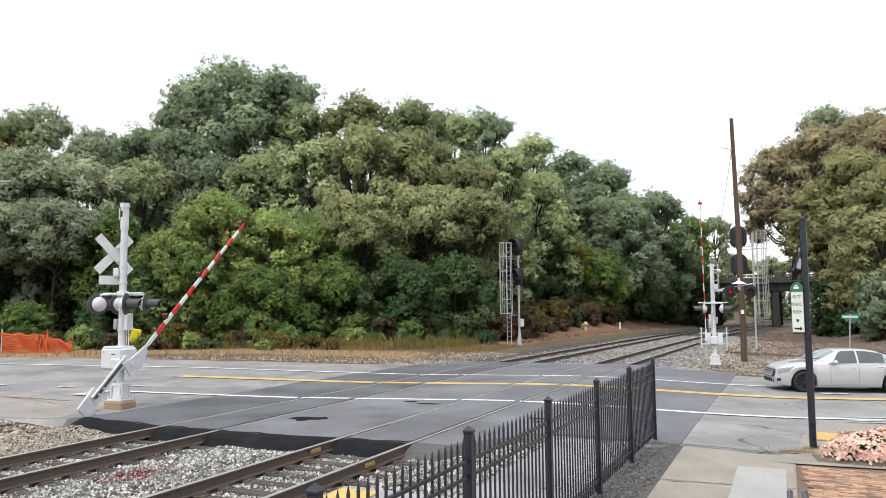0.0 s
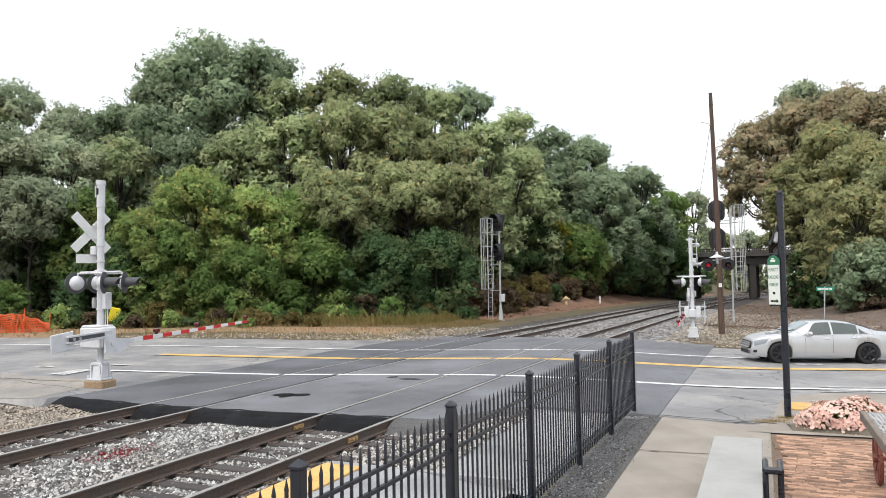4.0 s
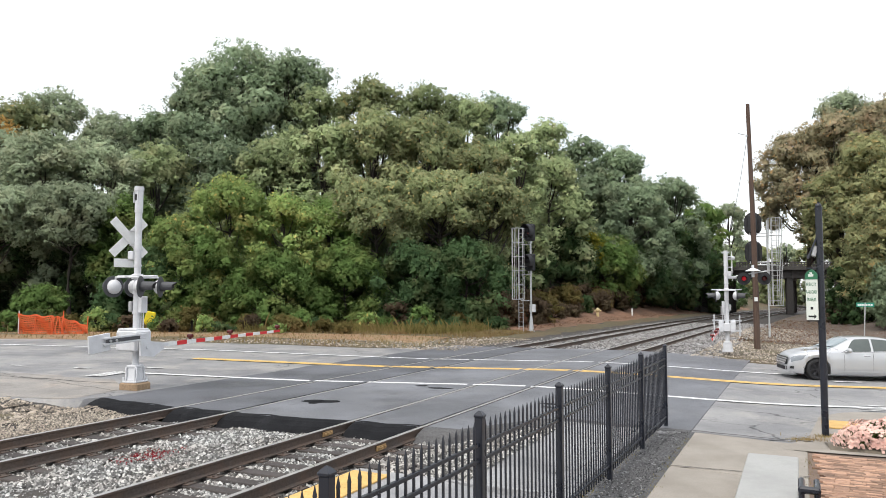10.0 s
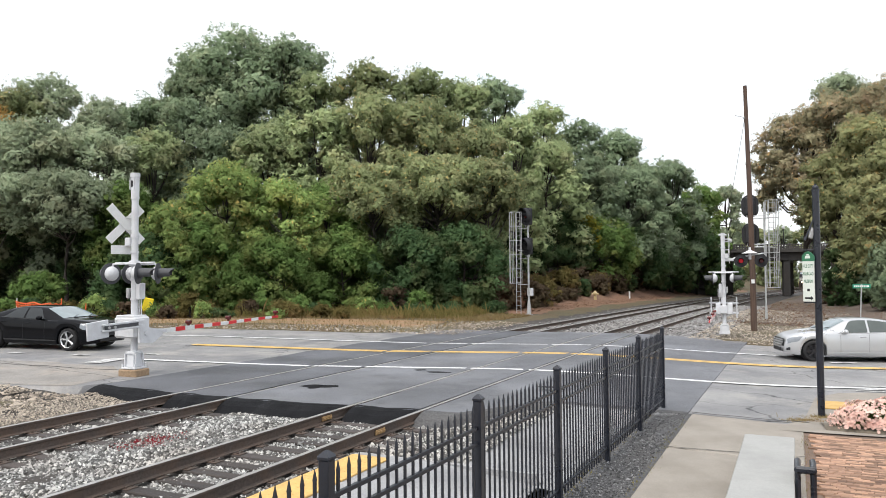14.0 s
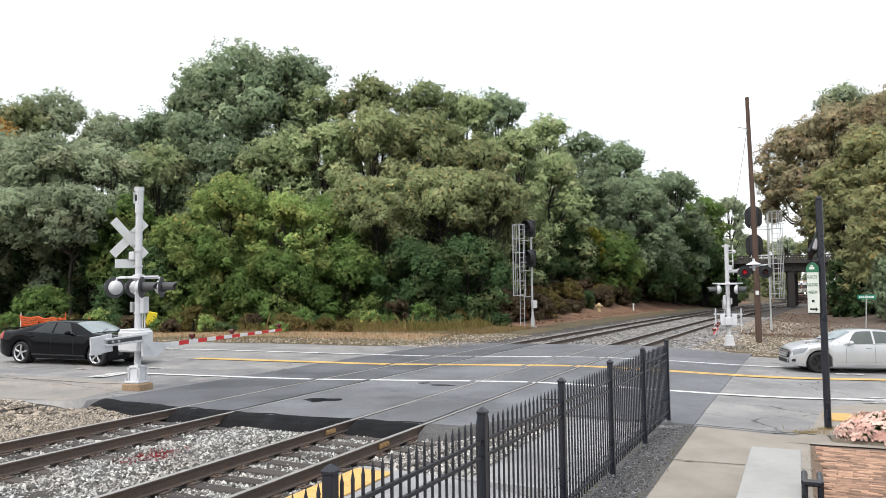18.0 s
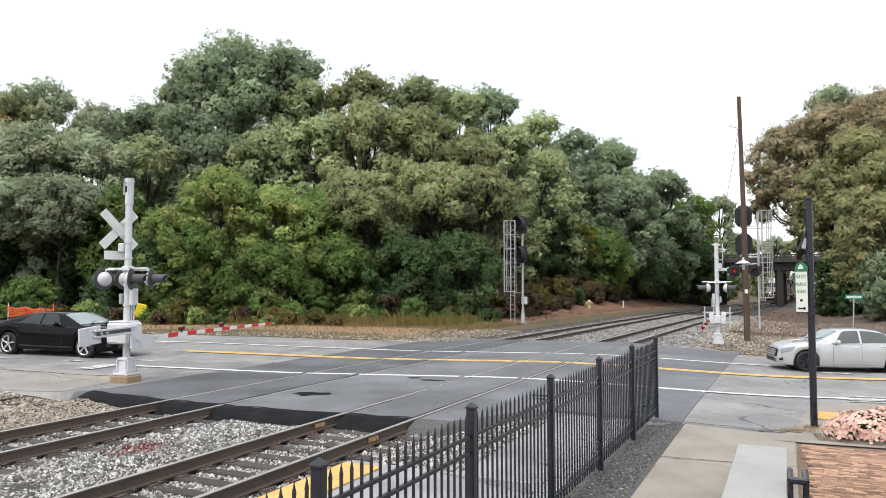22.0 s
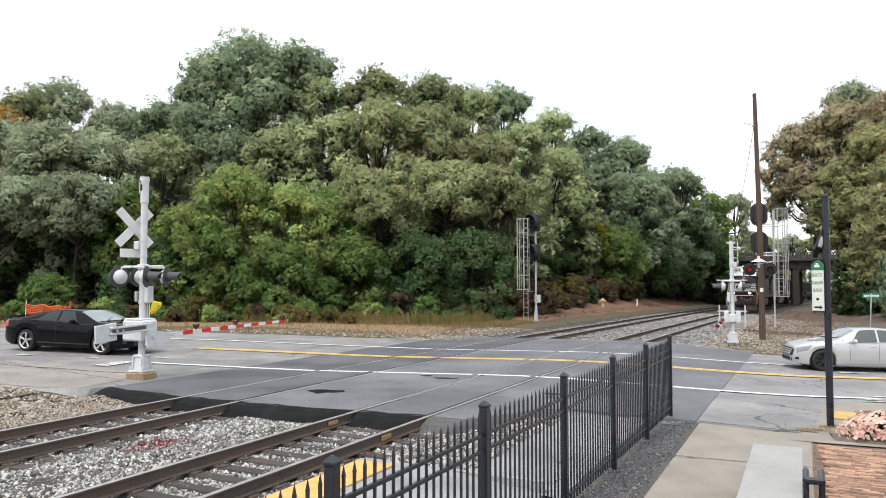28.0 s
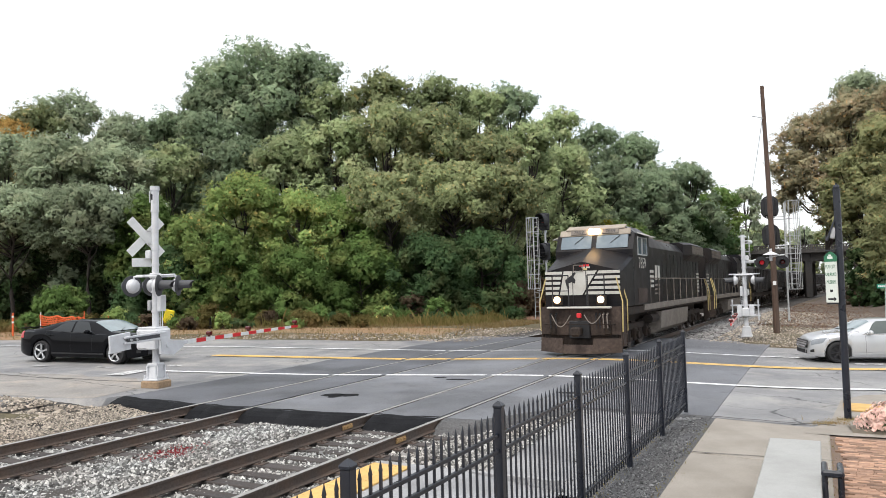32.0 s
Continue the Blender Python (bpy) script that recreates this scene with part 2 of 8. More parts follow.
WORNWHITE = rubbed(material("worn_road_paint", (0.62, 0.62, 0.61), 0.65, grain=40, vary=0.12, stain=3.0, stain_colour=(0.40, 0.40, 0.39), stain_amount=0.5, bump=0.05), (0.235, 0.23, 0.225), 0.47)
YELLOWLINE = rubbed(material("road_paint_yellow", (0.76, 0.48, 0.13), 0.6, grain=40, vary=0.15, stain=2.5, stain_colour=(0.36, 0.27, 0.12), stain_amount=0.55, bump=0.05), (0.20, 0.19, 0.17), 0.38)
CONCRETE = material("walk_concrete", (0.29, 0.262, 0.225), 0.85, grain=45, vary=0.16, stain=0.9, stain_colour=(0.20, 0.182, 0.155), stain_amount=0.7, bump=0.08)
PALECONC = material("slab_concrete", (0.335, 0.335, 0.32), 0.6, grain=60, vary=0.12, stain=1.5, stain_colour=(0.27, 0.27, 0.26), stain_amount=0.5, bump=0.06)
# bed set near black: the shade in the gaps between stones is its colour
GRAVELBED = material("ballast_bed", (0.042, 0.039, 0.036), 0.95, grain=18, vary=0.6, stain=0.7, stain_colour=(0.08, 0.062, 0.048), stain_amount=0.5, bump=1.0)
STONE = material("ballast_stone", (0.235, 0.236, 0.226), 0.9, grain=9, vary=0.25, stain=0.6, stain_colour=(0.20, 0.17, 0.145), stain_amount=0.5, bump=0.2, island=1.7)
GRITSTONE = material("grit_stone", (0.085, 0.085, 0.085), 0.9, grain=9, vary=0.25, stain=0.6, bump=0.2, island=2.2)
FARSTONE = material("far_ballast_stone", (0.235, 0.23, 0.225), 0.9, grain=9, vary=0.25, stain=0.3, stain_colour=(0.17, 0.15, 0.13), stain_amount=0.5, bump=0.2, island=0.6)
TANSTONE = material("tan_gravel", (0.255, 0.222, 0.18), 0.9, grain=9, vary=0.2, stain=0.5, stain_colour=(0.19, 0.15, 0.115), stain_amount=0.5, bump=0.2, island=1.0)
RAILSIDE = material("rusty_rail", (0.078, 0.060, 0.050), 0.8, grain=25, vary=0.35, stain=2.0, stain_colour=(0.13, 0.082, 0.056), stain_amount=0.6, bump=0.15)
RAILTOP = material("worn_rail_head", (0.50, 0.48, 0.46), 0.38, metal=0.75, grain=8, vary=0.15, stain=3, bump=0.02)
TIEWOOD = material("creosoted_timber", (0.048, 0.042, 0.04), 0.85, grain=20, vary=0.4, stain=1.5, stain_colour=(0.10, 0.082, 0.07), stain_amount=0.5, bump=0.4, stretch=(1, 6, 1), per_object=0.3)
FLANGEWAY = material("flangeway_shade", (0.014, 0.013, 0.013), 0.95, grain=30, vary=0.5, stain=3, bump=0.3, spec=0.1)
BLACKIRON = material("black_powder_coat", (0.012, 0.0145, 0.022), 0.32, grain=60, vary=0.2, stain=3, stain_colour=(0.028, 0.031, 0.042), bump=0.03, spec=0.5)
SILVERPAINT = material("aluminium_paint", (0.60, 0.61, 0.63), 0.55, metal=0.0, grain=30, vary=0.06, stain=3, stain_colour=(0.42, 0.42, 0.43), stain_amount=0.4, bump=0.03)
GALV = material("galvanised_steel", (0.48, 0.49, 0.49), 0.5, metal=0.5, grain=20, vary=0.15, stain=3, bump=0.03)
WHITEPLATE = material("white_sheeting", (0.72, 0.73, 0.72), 0.5, grain=20, vary=0.05, stain=4, stain_colour=(0.52, 0.52, 0.5), bump=0.0)
REDSHEET = material("red_sheeting", (0.62, 0.025, 0.03), 0.45, grain=20, vary=0.1, stain=4, bump=0.0)
MATTBLACK = material("matt_black", (0.012, 0.012, 0.014), 0.6, grain=20, vary=0.2, stain=3, bump=0.02)
POLEWOOD = material("weathered_pole", (0.075, 0.045, 0.032), 0.85, grain=14, vary=0.4, stain=0.7, stain_colour=(0.12, 0.088, 0.07), stain_amount=0.5, bump=0.4, stretch=(1, 1, 0.08))
BARK = material("bark", (0.042, 0.034, 0.028), 0.95, grain=6, vary=0.4, stain=0.8, bump=0.6, stretch=(1, 1, 0.25))
RED_ON = glow("lit_red_lens", (1.0, 0.02, 0.05), 0.17, (0.25, 0.01, 0.01))
RED_OFF = material("dark_red_lens", (0.09, 0.012, 0.012), 0.2, grain=5, vary=0.1, bump=0)
LAMP_ON = glow("lit_headlight", (1.0, 0.66, 0.34), 16.0, (0.8, 0.7, 0.5))


# ---------------------------------------------------------------- building helpers
def frame_of(d):
    d = Vector(d).normalized()
    return d.to_track_quat("Z", "Y").to_matrix().to_4x4()


def box(bm, c, size, rot=None, bevel=0.0):
    m = Matrix.Translation(c) @ (rot.to_4x4() if rot else Matrix()) @ Matrix.Diagonal((*size, 1))
    r = bmesh.ops.create_cube(bm, size=1, matrix=m)
    if bevel:
        es = {e for v in r["verts"] for e in v.link_edges}
        bmesh.ops.bevel(bm, geom=list(es), offset=bevel, segments=1, affect="EDGES", clamp_overlap=True)


def rod(bm, a, b, r, seg=10, r2=None):
    a, b = Vector(a), Vector(b)
    m = Matrix.Translation((a + b) / 2) @ frame_of(b - a)
    bmesh.ops.create_cone(bm, cap_ends=True, segments=seg, radius1=r, radius2=r if r2 is None else r2, depth=(b - a).length, matrix=m)


def ball(bm, c, r, seg=10, scale=(1, 1, 1)):
    bmesh.ops.create_uvsphere(bm, u_segments=seg, v_segments=max(5, seg // 2 + 1), radius=r, matrix=Matrix.Translation(c) @ Matrix.Diagonal((*scale, 1)))


def prism(bm, pts, z0, z1, m=None):
    """A polygon of the xy plane raised from z0 to z1."""
    lo = [bm.verts.new((*p, z0)) for p in pts]
    hi = [bm.verts.new((*p, z1)) for p in pts]
    k = len(pts)
    bm.faces.new(lo[::-1])
    bm.faces.new(hi)
    for i in range(k):
        bm.faces.new((lo[i], lo[(i + 1) % k], hi[(i + 1) % k], hi[i]))
    if m is not None:
        bmesh.ops.transform(bm, matrix=m, verts=lo + hi)
    return lo + hi


def finish(bm, name, mat, smooth_shade=False):
    bmesh.ops.recalc_face_normals(bm, faces=bm.faces[:])
    me = bpy.data.meshes.new(name)
    bm.to_mesh(me)
    bm.free()
    me.materials.append(mat)
    if smooth_shade:
        me.polygons.foreach_set("use_smooth", [True] * len(me.polygons))
        me.set_sharp_from_angle(angle=radians(35))
    return me


def part(name, bm, mat, parent=None, label="", smooth_shade=False, at=None):
    ob = new(name, finish(bm, name, mat, smooth_shade))
    if parent is not None:
        ob.parent = parent
    if at is not None:
        ob.matrix_basis = at
    return tagged(ob, label)


def raw(name, verts, faces, mat, parent=None, label="", smooth_shade=False):
    me = bpy.data.meshes.new(name)
    me.from_pydata([tuple(v) for v in verts], [], faces)
    me.materials.append(mat)
    if smooth_shade:
        me.polygons.foreach_set("use_smooth", [True] * len(me.polygons))
    ob = new(name, me)
    if parent is not None:
        ob.parent = parent
    return tagged(ob, label)


def thing(name, label, category, m=None, group="", kind=""):
    ob = new(name)
    ob.empty_display_size = 0.3
    if m is not None:
        ob.matrix_basis = m
    return tagged(ob, label, category, group, kind)


def structure(ob, label="", category=""):
    return tagged(ob, label, category, "", "structure")


def strip(name, rows, mat, **kw):
    """A sheet through rows of points."""
    verts = [p for row in rows for p in row]
    k = len(rows[0])
    faces = [(i * k + j, i * k + j + 1, (i + 1) * k + j + 1, (i + 1) * k + j) for i in range(len(rows) - 1) for j in range(k - 1)]
    return raw(name, verts, faces, mat, **kw)

# ---------------------------------------------------------------- the setting: ground, road, tracks, walk
# deck asphalt made pale: the sheen of its wet surface is in the colour
DECK = material("wet_sheen_platform_asphalt", (0.32, 0.32, 0.325), 0.55, grain=40, vary=0.3, stain=0.5, stain_colour=(0.13, 0.13, 0.135), stain_amount=0.7, bump=0.25)
GRIT = material("dark_grit", (0.080, 0.080, 0.082), 0.95, grain=28, vary=0.7, stain=1.4, stain_colour=(0.12, 0.115, 0.11), stain_amount=0.6, bump=0.8)


def nv_xy(n, v):
    """A place by its distance across the tracks and across the road."""
    return (0.951 * n + 0.424 * v) / 0.9923, (-0.309 * n + 0.9057 * v) / 0.9923


def ground_material():
    m = material("verge", (0.085, 0.072, 0.036), 0.95, grain=5, vary=0.5, stain=0.25, stain_colour=(0.12, 0.075, 0.04), stain_amount=0.7, bump=0.6)
    return m


def make_ground():
    xs = np.unique(np.concatenate([np.linspace(-1500, -120, 12), np.linspace(-120, -50, 15), np.arange(-50, 56, 1.5), np.linspace(56, 160, 22), np.linspace(160, 1500, 12)]))
    ys = np.unique(np.concatenate([np.linspace(-600, -30, 10), np.arange(-30, 110, 1.5), np.linspace(110, 330, 45), np.linspace(330, 2500, 16)]))
    rows = []
    for y in ys:
        row = []
        for x in xs:
            s, n = track_coords(x, y)
            u, v = road_uv(x, y)
            z = gz(x, y)
            sunk = max(smooth(-15.2, -14.2, n) * smooth(-3.2, -4.2, n), smooth(11.0, 12.5, v) * smooth(31.3, 30.1, v - bend(u)))
            if n > -3.5 and v < 19.5 and y < 20:
                sunk = max(sunk, 1.0)
            z -= 0.30 * sunk
            if sunk < 0.5:
                z += 0.10 * (noise.noise((x * 0.25, y * 0.25, 0)))
            row.append((x, y, z))
        rows.append(row)
    ob = strip("ground", rows, ground_material(), smooth_shade=True)
    structure(ob, "rough verge of dry grass and soil", "ground")


def sheet_uv(name, us, vlo, vhi, k, lift, mat, label, category):
    rows = []
    for u in us:
        a, b = vlo(u), vhi(u)
        row = []
        x, y = road_xy(u, a - 0.3)
        row.append((x, y, gz(x, y) - 0.3))
        for j in range(k + 1):
            x, y = road_xy(u, a + (b - a) * j / k)
            row.append((x, y, gz(x, y) + lift))
        x, y = road_xy(u, b + 0.3)
        row.append((x, y, gz(x, y) - 0.25))
        rows.append(row)
    return structure(strip(name, rows, mat), label, category)


def patch_foot(n):
    """Where the near edge of the dark patch meets the ballast."""
    return float(np.interp(n, [-14.6, -11.7, -9.2, -5.7, -4.6, -2.0], [13.1, 12.72, 12.42, 12.4, 14.5, 14.8]))


def make_road():
    us = sorted(set([-160, -120, -90, -70] + [float(u) for u in np.arange(-60, 60, 1.0)] + [float(u) for u in np.arange(-14.5, 5, 0.25)] + [0.1, 2.0, 2.8, 3.4, 70, 90, 120]))

    def near(u):
        return float(np.interp(u, [-60, -14.3, -13.3, -12.7, -0.5, 0.05, 2.0, 2.8, 3.6, 60], [11.0, 12.9, 13.3, 14.75, 14.75, 15.25, 14.7, 18.3, 19.35, 22.5])) + 0.12 * noise.noise((u * 0.9, 3, 0))

    def far(u):
        return 30.0 + bend(u) + 0.25 * noise.noise((u * 0.4, 0, 0)) + 2.6 * smooth(-13.5, -9.5, u) * smooth(-1.0, -3.5, u)

    sheet_uv("road", us, near, far, 14, -0.012, ASPHALT, "worn grey asphalt road with patches and cracks", "road")
    rails = [TRACK_FAR - 0.7525, TRACK_FAR + 0.7525, TRACK_NEAR - 0.7525, TRACK_NEAR + 0.7525]
    cuts, start = [], -14.6
    for i, r in enumerate(rails):
        lo, hi = (r - 0.045, r + 0.11) if i % 2 == 0 else (r - 0.11, r + 0.045)
        cuts.append((start, lo))
        start = hi
    cuts.append((start, -1.95))
    patch = thing("road_patch", "dark fresh asphalt laid round the crossing rails", "road", kind="structure")
    # near-black strips put the shade of the gaps beside the rails into colour
    for (_, lo), (hi, _) in zip(cuts, cuts[1:]):
        rows = []
        for i_ in range(24):
            row = []
            for n in (lo - 0.02, hi + 0.02):
                x, y = nv_xy(n, patch_foot(n) + 0.5 + (31.4 - patch_foot(n) - 0.5) * i_ / 23)
                pt = on_track(track_coords(x, y)[0], n)
                row.append((pt.x, pt.y, gz(pt.x, pt.y) - 0.035))
            rows.append(row)
        strip("flangeway", rows, FLANGEWAY, parent=patch, label="dark strip with the shade of the gap beside the rail")
    for a, b in cuts:
        k = max(1, int((b - a) / 0.3))
        rows = []
        for i_ in range(20):
            row = []
            for j in range(-1, k + 2):
                n = a + (b - a) * min(max(j, 0), k) / k
                if a == -14.6 and j <= 0:
                    n += 0.16 * noise.noise((i_ * 0.7, 7, 0))
                v = patch_foot(n) + 0.46
                vv = v + ((32.6 if a < -5 else 31.5) - v) * i_ / 19 + (0.35 * noise.noise((n * 0.8, 1, 0)) if i_ == 19 else 0)
                x, y = nv_xy(n, vv)
                # keep the strips beside the gently curving rails
                s, _ = track_coords(x, y)
                p = on_track(s, n)
                x, y = p.x, p.y
                row.append((x, y, gz(x, y) + (0.004 if 0 <= j <= k else -0.16)))
            rows.append(row)
        strip("asphalt_strip", rows, TAR if b < -9 else TARPALE, parent=patch)
        edge = []
        for j in range(k + 1):
            n = a + (b - a) * j / k
            col = []
            for dv, dz in ((0.08, 0.008), (0.0, 0.007), (-0.14, -0.015), (-0.32, -0.08), (-0.58, -0.26)):
                x, y = nv_xy(n, patch_foot(n) + 0.46 + dv + 0.13 * noise.noise((n * 1.9, dv * 0.3, 4)))
                p = on_track(track_coords(x, y)[0], n)
                col.append((p.x, p.y, gz(p.x, p.y) + dz))
            edge.append(col)
        strip("asphalt_edge", edge, TARDARK if b < -5.5 else GRIT, parent=patch)
    # tar stains
    for nn, vv, w, l in ((-9.95, 14.95, 0.26, 0.13), (-9.55, 14.98, 0.24, 0.12), (-8.9, 18.25, 0.16, 0.07), (-8.25, 17.95, 0.32, 0.07), (-9.75, 14.72, 0.14, 0.09), (-4.9, 16.2, 0.25, 0.06)):
        bm = bmesh.new()
        pts = []
        for i in range(14):
            a = i * math.tau / 14
            r = 1 + 0.45 * noise.noise((nn + math.cos(a) * 1.7, vv + math.sin(a) * 1.7, 2))
            pts.append(nv_xy(nn + w * r * math.cos(a), vv + l * r * math.sin(a) * 1.6))
        prism(bm, pts, 0.004, 0.0085)
        part("tar_stain", bm, TARDARK, patch, "black tar stain")


def make_markings():
    def line(name, u0, u1, v, w, mat, label, gaps=()):
        a = u0
        spans = []
        for g0, g1 in gaps:
            spans.append((a, g0))
            a = g1
        spans.append((a, u1))
        for p, q in spans:
            k = max(1, int((q - p) / 0.3))
            rows = []
            for i in range(k + 1):
                u = p + (q - p) * i / k
                row = []
                for dv in (-w / 2, w / 2):
                    x, y = road_xy(u, v + bend(u) + dv)
                    row.append((x, y, gz(x, y) + 0.0105))
                rows.append(row)
            structure(strip(name, rows, mat), label, "road marking")

    def rail_gaps(v):
        out = []
        for r in (TRACK_FAR - 0.75, TRACK_FAR + 0.75, TRACK_NEAR - 0.75, TRACK_NEAR + 0.75):
            u = road_uv(*nv_xy(r, v))[0]
            u = road_uv(*nv_xy(r, v + bend(u)))[0]
            out.append((u - 0.07, u + 0.07))
        return out

    line("edge_line", -15.5, 30, 19.05, 0.20, WHITELINE, "white edge line of the road", rail_gaps(19.05))
    line("edge_line", -60, 30, 26.3, 0.18, WHITELINE, "white edge line of the road", rail_gaps(26.3))
    line("centre_line", -16.5, 45, 23.14, 0.185, YELLOWLINE, "double yellow centre line", rail_gaps(22.98))
    line("centre_line", -16.5, 45, 23.37, 0.185, YELLOWLINE, "double yellow centre line", rail_gaps(23.32))
    # stop bar before the gate, and the short worn dashes that lead to it
    line("stop_bar", -16.2, -15.7, 18.55, 1.15, WORNWHITE, "worn white stop bar")
    for u in (-20.2, -17.9, -16.1):
        line("lane_dash", u, u + 0.55, 20.3 if u > -17 else 19.5, 0.16, WORNWHITE, "worn white dash")
    for i in range(4):
        line("crosswalk_bar", 3.9 + i * 0.05, 14, 18.55 + i * 0.28, 0.11, WORNWHITE, "worn white crosswalk bars")
    line("worn_arrow", 4.4, 5.2, 24.6, 0.3, WORNWHITE, "worn remains of a white arrow")


RAIL_PROFILE = [(-0.07, -0.172), (0.07, -0.172), (0.07, -0.16), (0.012, -0.14), (0.009, -0.045), (0.036, -0.034), (0.036, -0.006), (0.030, 0.0), (-0.030, 0.0), (-0.036, -0.006),
                (-0.036, -0.034), (-0.009, -0.045), (-0.012, -0.14), (-0.07, -0.16)]


def make_tracks():
    ss = [float(s) for s in np.concatenate([np.arange(-26, 60, 2.0), np.arange(60, 330, 5.0)])]
    bmt = bmesh.new()
    box(bmt, (0, 0, -0.087), (2.6, 0.22, 0.17), bevel=0.012)
    tie_mesh = finish(bmt, "tie", TIEWOOD)
    bmp = bmesh.new()
    box(bmp, (0, 0, 0.006), (0.36, 0.18, 0.014), bevel=0.003)
    for sx in (-0.11, 0.11):
        for sy in (-0.055, 0.055):
            box(bmp, (sx, sy, 0.022), (0.03, 0.025, 0.03))
    plate_mesh = finish(bmp, "tie_plate", RAILSIDE)
    for off, where in ((TRACK_NEAR, "platform"), (TRACK_FAR, "wood")):
        track = thing("railway_track", "railway track of rusty rails on dark timber ties", "railway track", kind="structure")
        for side in (-1, 1):
            k = len(RAIL_PROFILE)
            verts, faces = [], []
            for s in ss:
                for (a, b) in RAIL_PROFILE:
                    p = on_track(s, off + side * 0.7525 + a, b + 0.002)
                    verts.append(p)
            for i in range(len(ss) - 1):
                for j in range(k):
                    faces.append((i * k + j, i * k + (j + 1) % k, (i + 1) * k + (j + 1) % k, (i + 1) * k + j))
            rail = raw("rail", verts, faces, RAILSIDE, track)
            rail.data.materials.append(RAILTOP)
            rail.data.polygons.foreach_set("material_index", [1 if (i % k) in (6, 7, 8) else 0 for i in range(len(faces))])
        rnd = random.Random(4 if off == TRACK_NEAR else 5)
        s = -9.0
        while s < 78:
            p = on_track(s, off)
            v = road_uv(p.x, p.y)[1]
            if not 12.55 < v < 32.7:
                tie = new("tie", tie_mesh)
                tie.parent = track
                q = on_track(s, off + rnd.uniform(-0.05, 0.05), -0.172 - 0.014 + rnd.uniform(-0.006, 0.0))
                tie.matrix_basis = Matrix.Translation(q) @ Matrix.Rotation(-heading(s) + rnd.uniform(-0.025, 0.025), 4, "Z")
                if s < 16:
                    for side in (-1, 1):
                        pl = new("tie_plate", plate_mesh)
                        pl.parent = tie
                        pl.matrix_basis = Matrix.Translation((side * 0.7525, 0, 0.0))
            s += 0.51 + rnd.uniform(-0.03, 0.03)
        # one rusty joint bar on each rail before the crossing
        for side, sj in ((-1, 11.15 if off == TRACK_NEAR else 6), (1, 10.55 if off == TRACK_NEAR else 5)):
            bm = bmesh.new()
            for e in (-1, 1):
                box(bm, on_track(sj, off + side * 0.7525 + e * 0.026, -0.09), (0.03, 0.30, 0.085), Matrix.Rotation(-heading(sj), 4, "Z"), 0.006)
                for b_ in (-0.10, 0.0, 0.10):
                    box(bm, on_track(sj + b_, off + side * 0.7525 + e * 0.05, -0.09), (0.035, 0.035, 0.035), Matrix.Rotation(-heading(sj), 4, "Z"))
            part("joint_bar", bm, RAILSIDE if off != TRACK_NEAR else JOINTRUST, track, "rusty joint bar with bolts")
    # ballast bed under both tracks
    prof = [(-16.2, -0.02), (-15.0, -0.10), (-13.6, -0.17), (-12.9, -0.235), (-10.0, -0.235), (-9.3, -0.21), (-8.6, -0.235), (-5.6, -0.235), (-5.0, -0.22), (-4.4, -0.25), (-3.6, -0.40), (-2.9, -0.62)]
    rows = []
    for s in np.concatenate([np.arange(-26, 60, 1.0), np.arange(60, 330, 4.0)]):
        row = []
        for (n, dz) in prof:
            p = on_track(float(s), n)
            row.append((p.x, p.y, (gz(p.x, p.y) if n == -16.2 else p.z) + dz + 0.03 * noise.noise((s * 1.3, n * 2, 0)) - (0.22 if 13.2 < road_uv(p.x, p.y)[1] < 32.4 else 0)))
        rows.append(row)
    structure(strip("ballast_bed", rows, GRAVELBED, smooth_shade=True), "crushed-stone ballast between the tracks, stone-gap shade in its colour", "ballast")


JOINTRUST = material("yellowed_rust", (0.34, 0.22, 0.10), 0.8, grain=20, vary=0.3, stain=6, stain_colour=(0.2, 0.09, 0.04), bump=0.1)


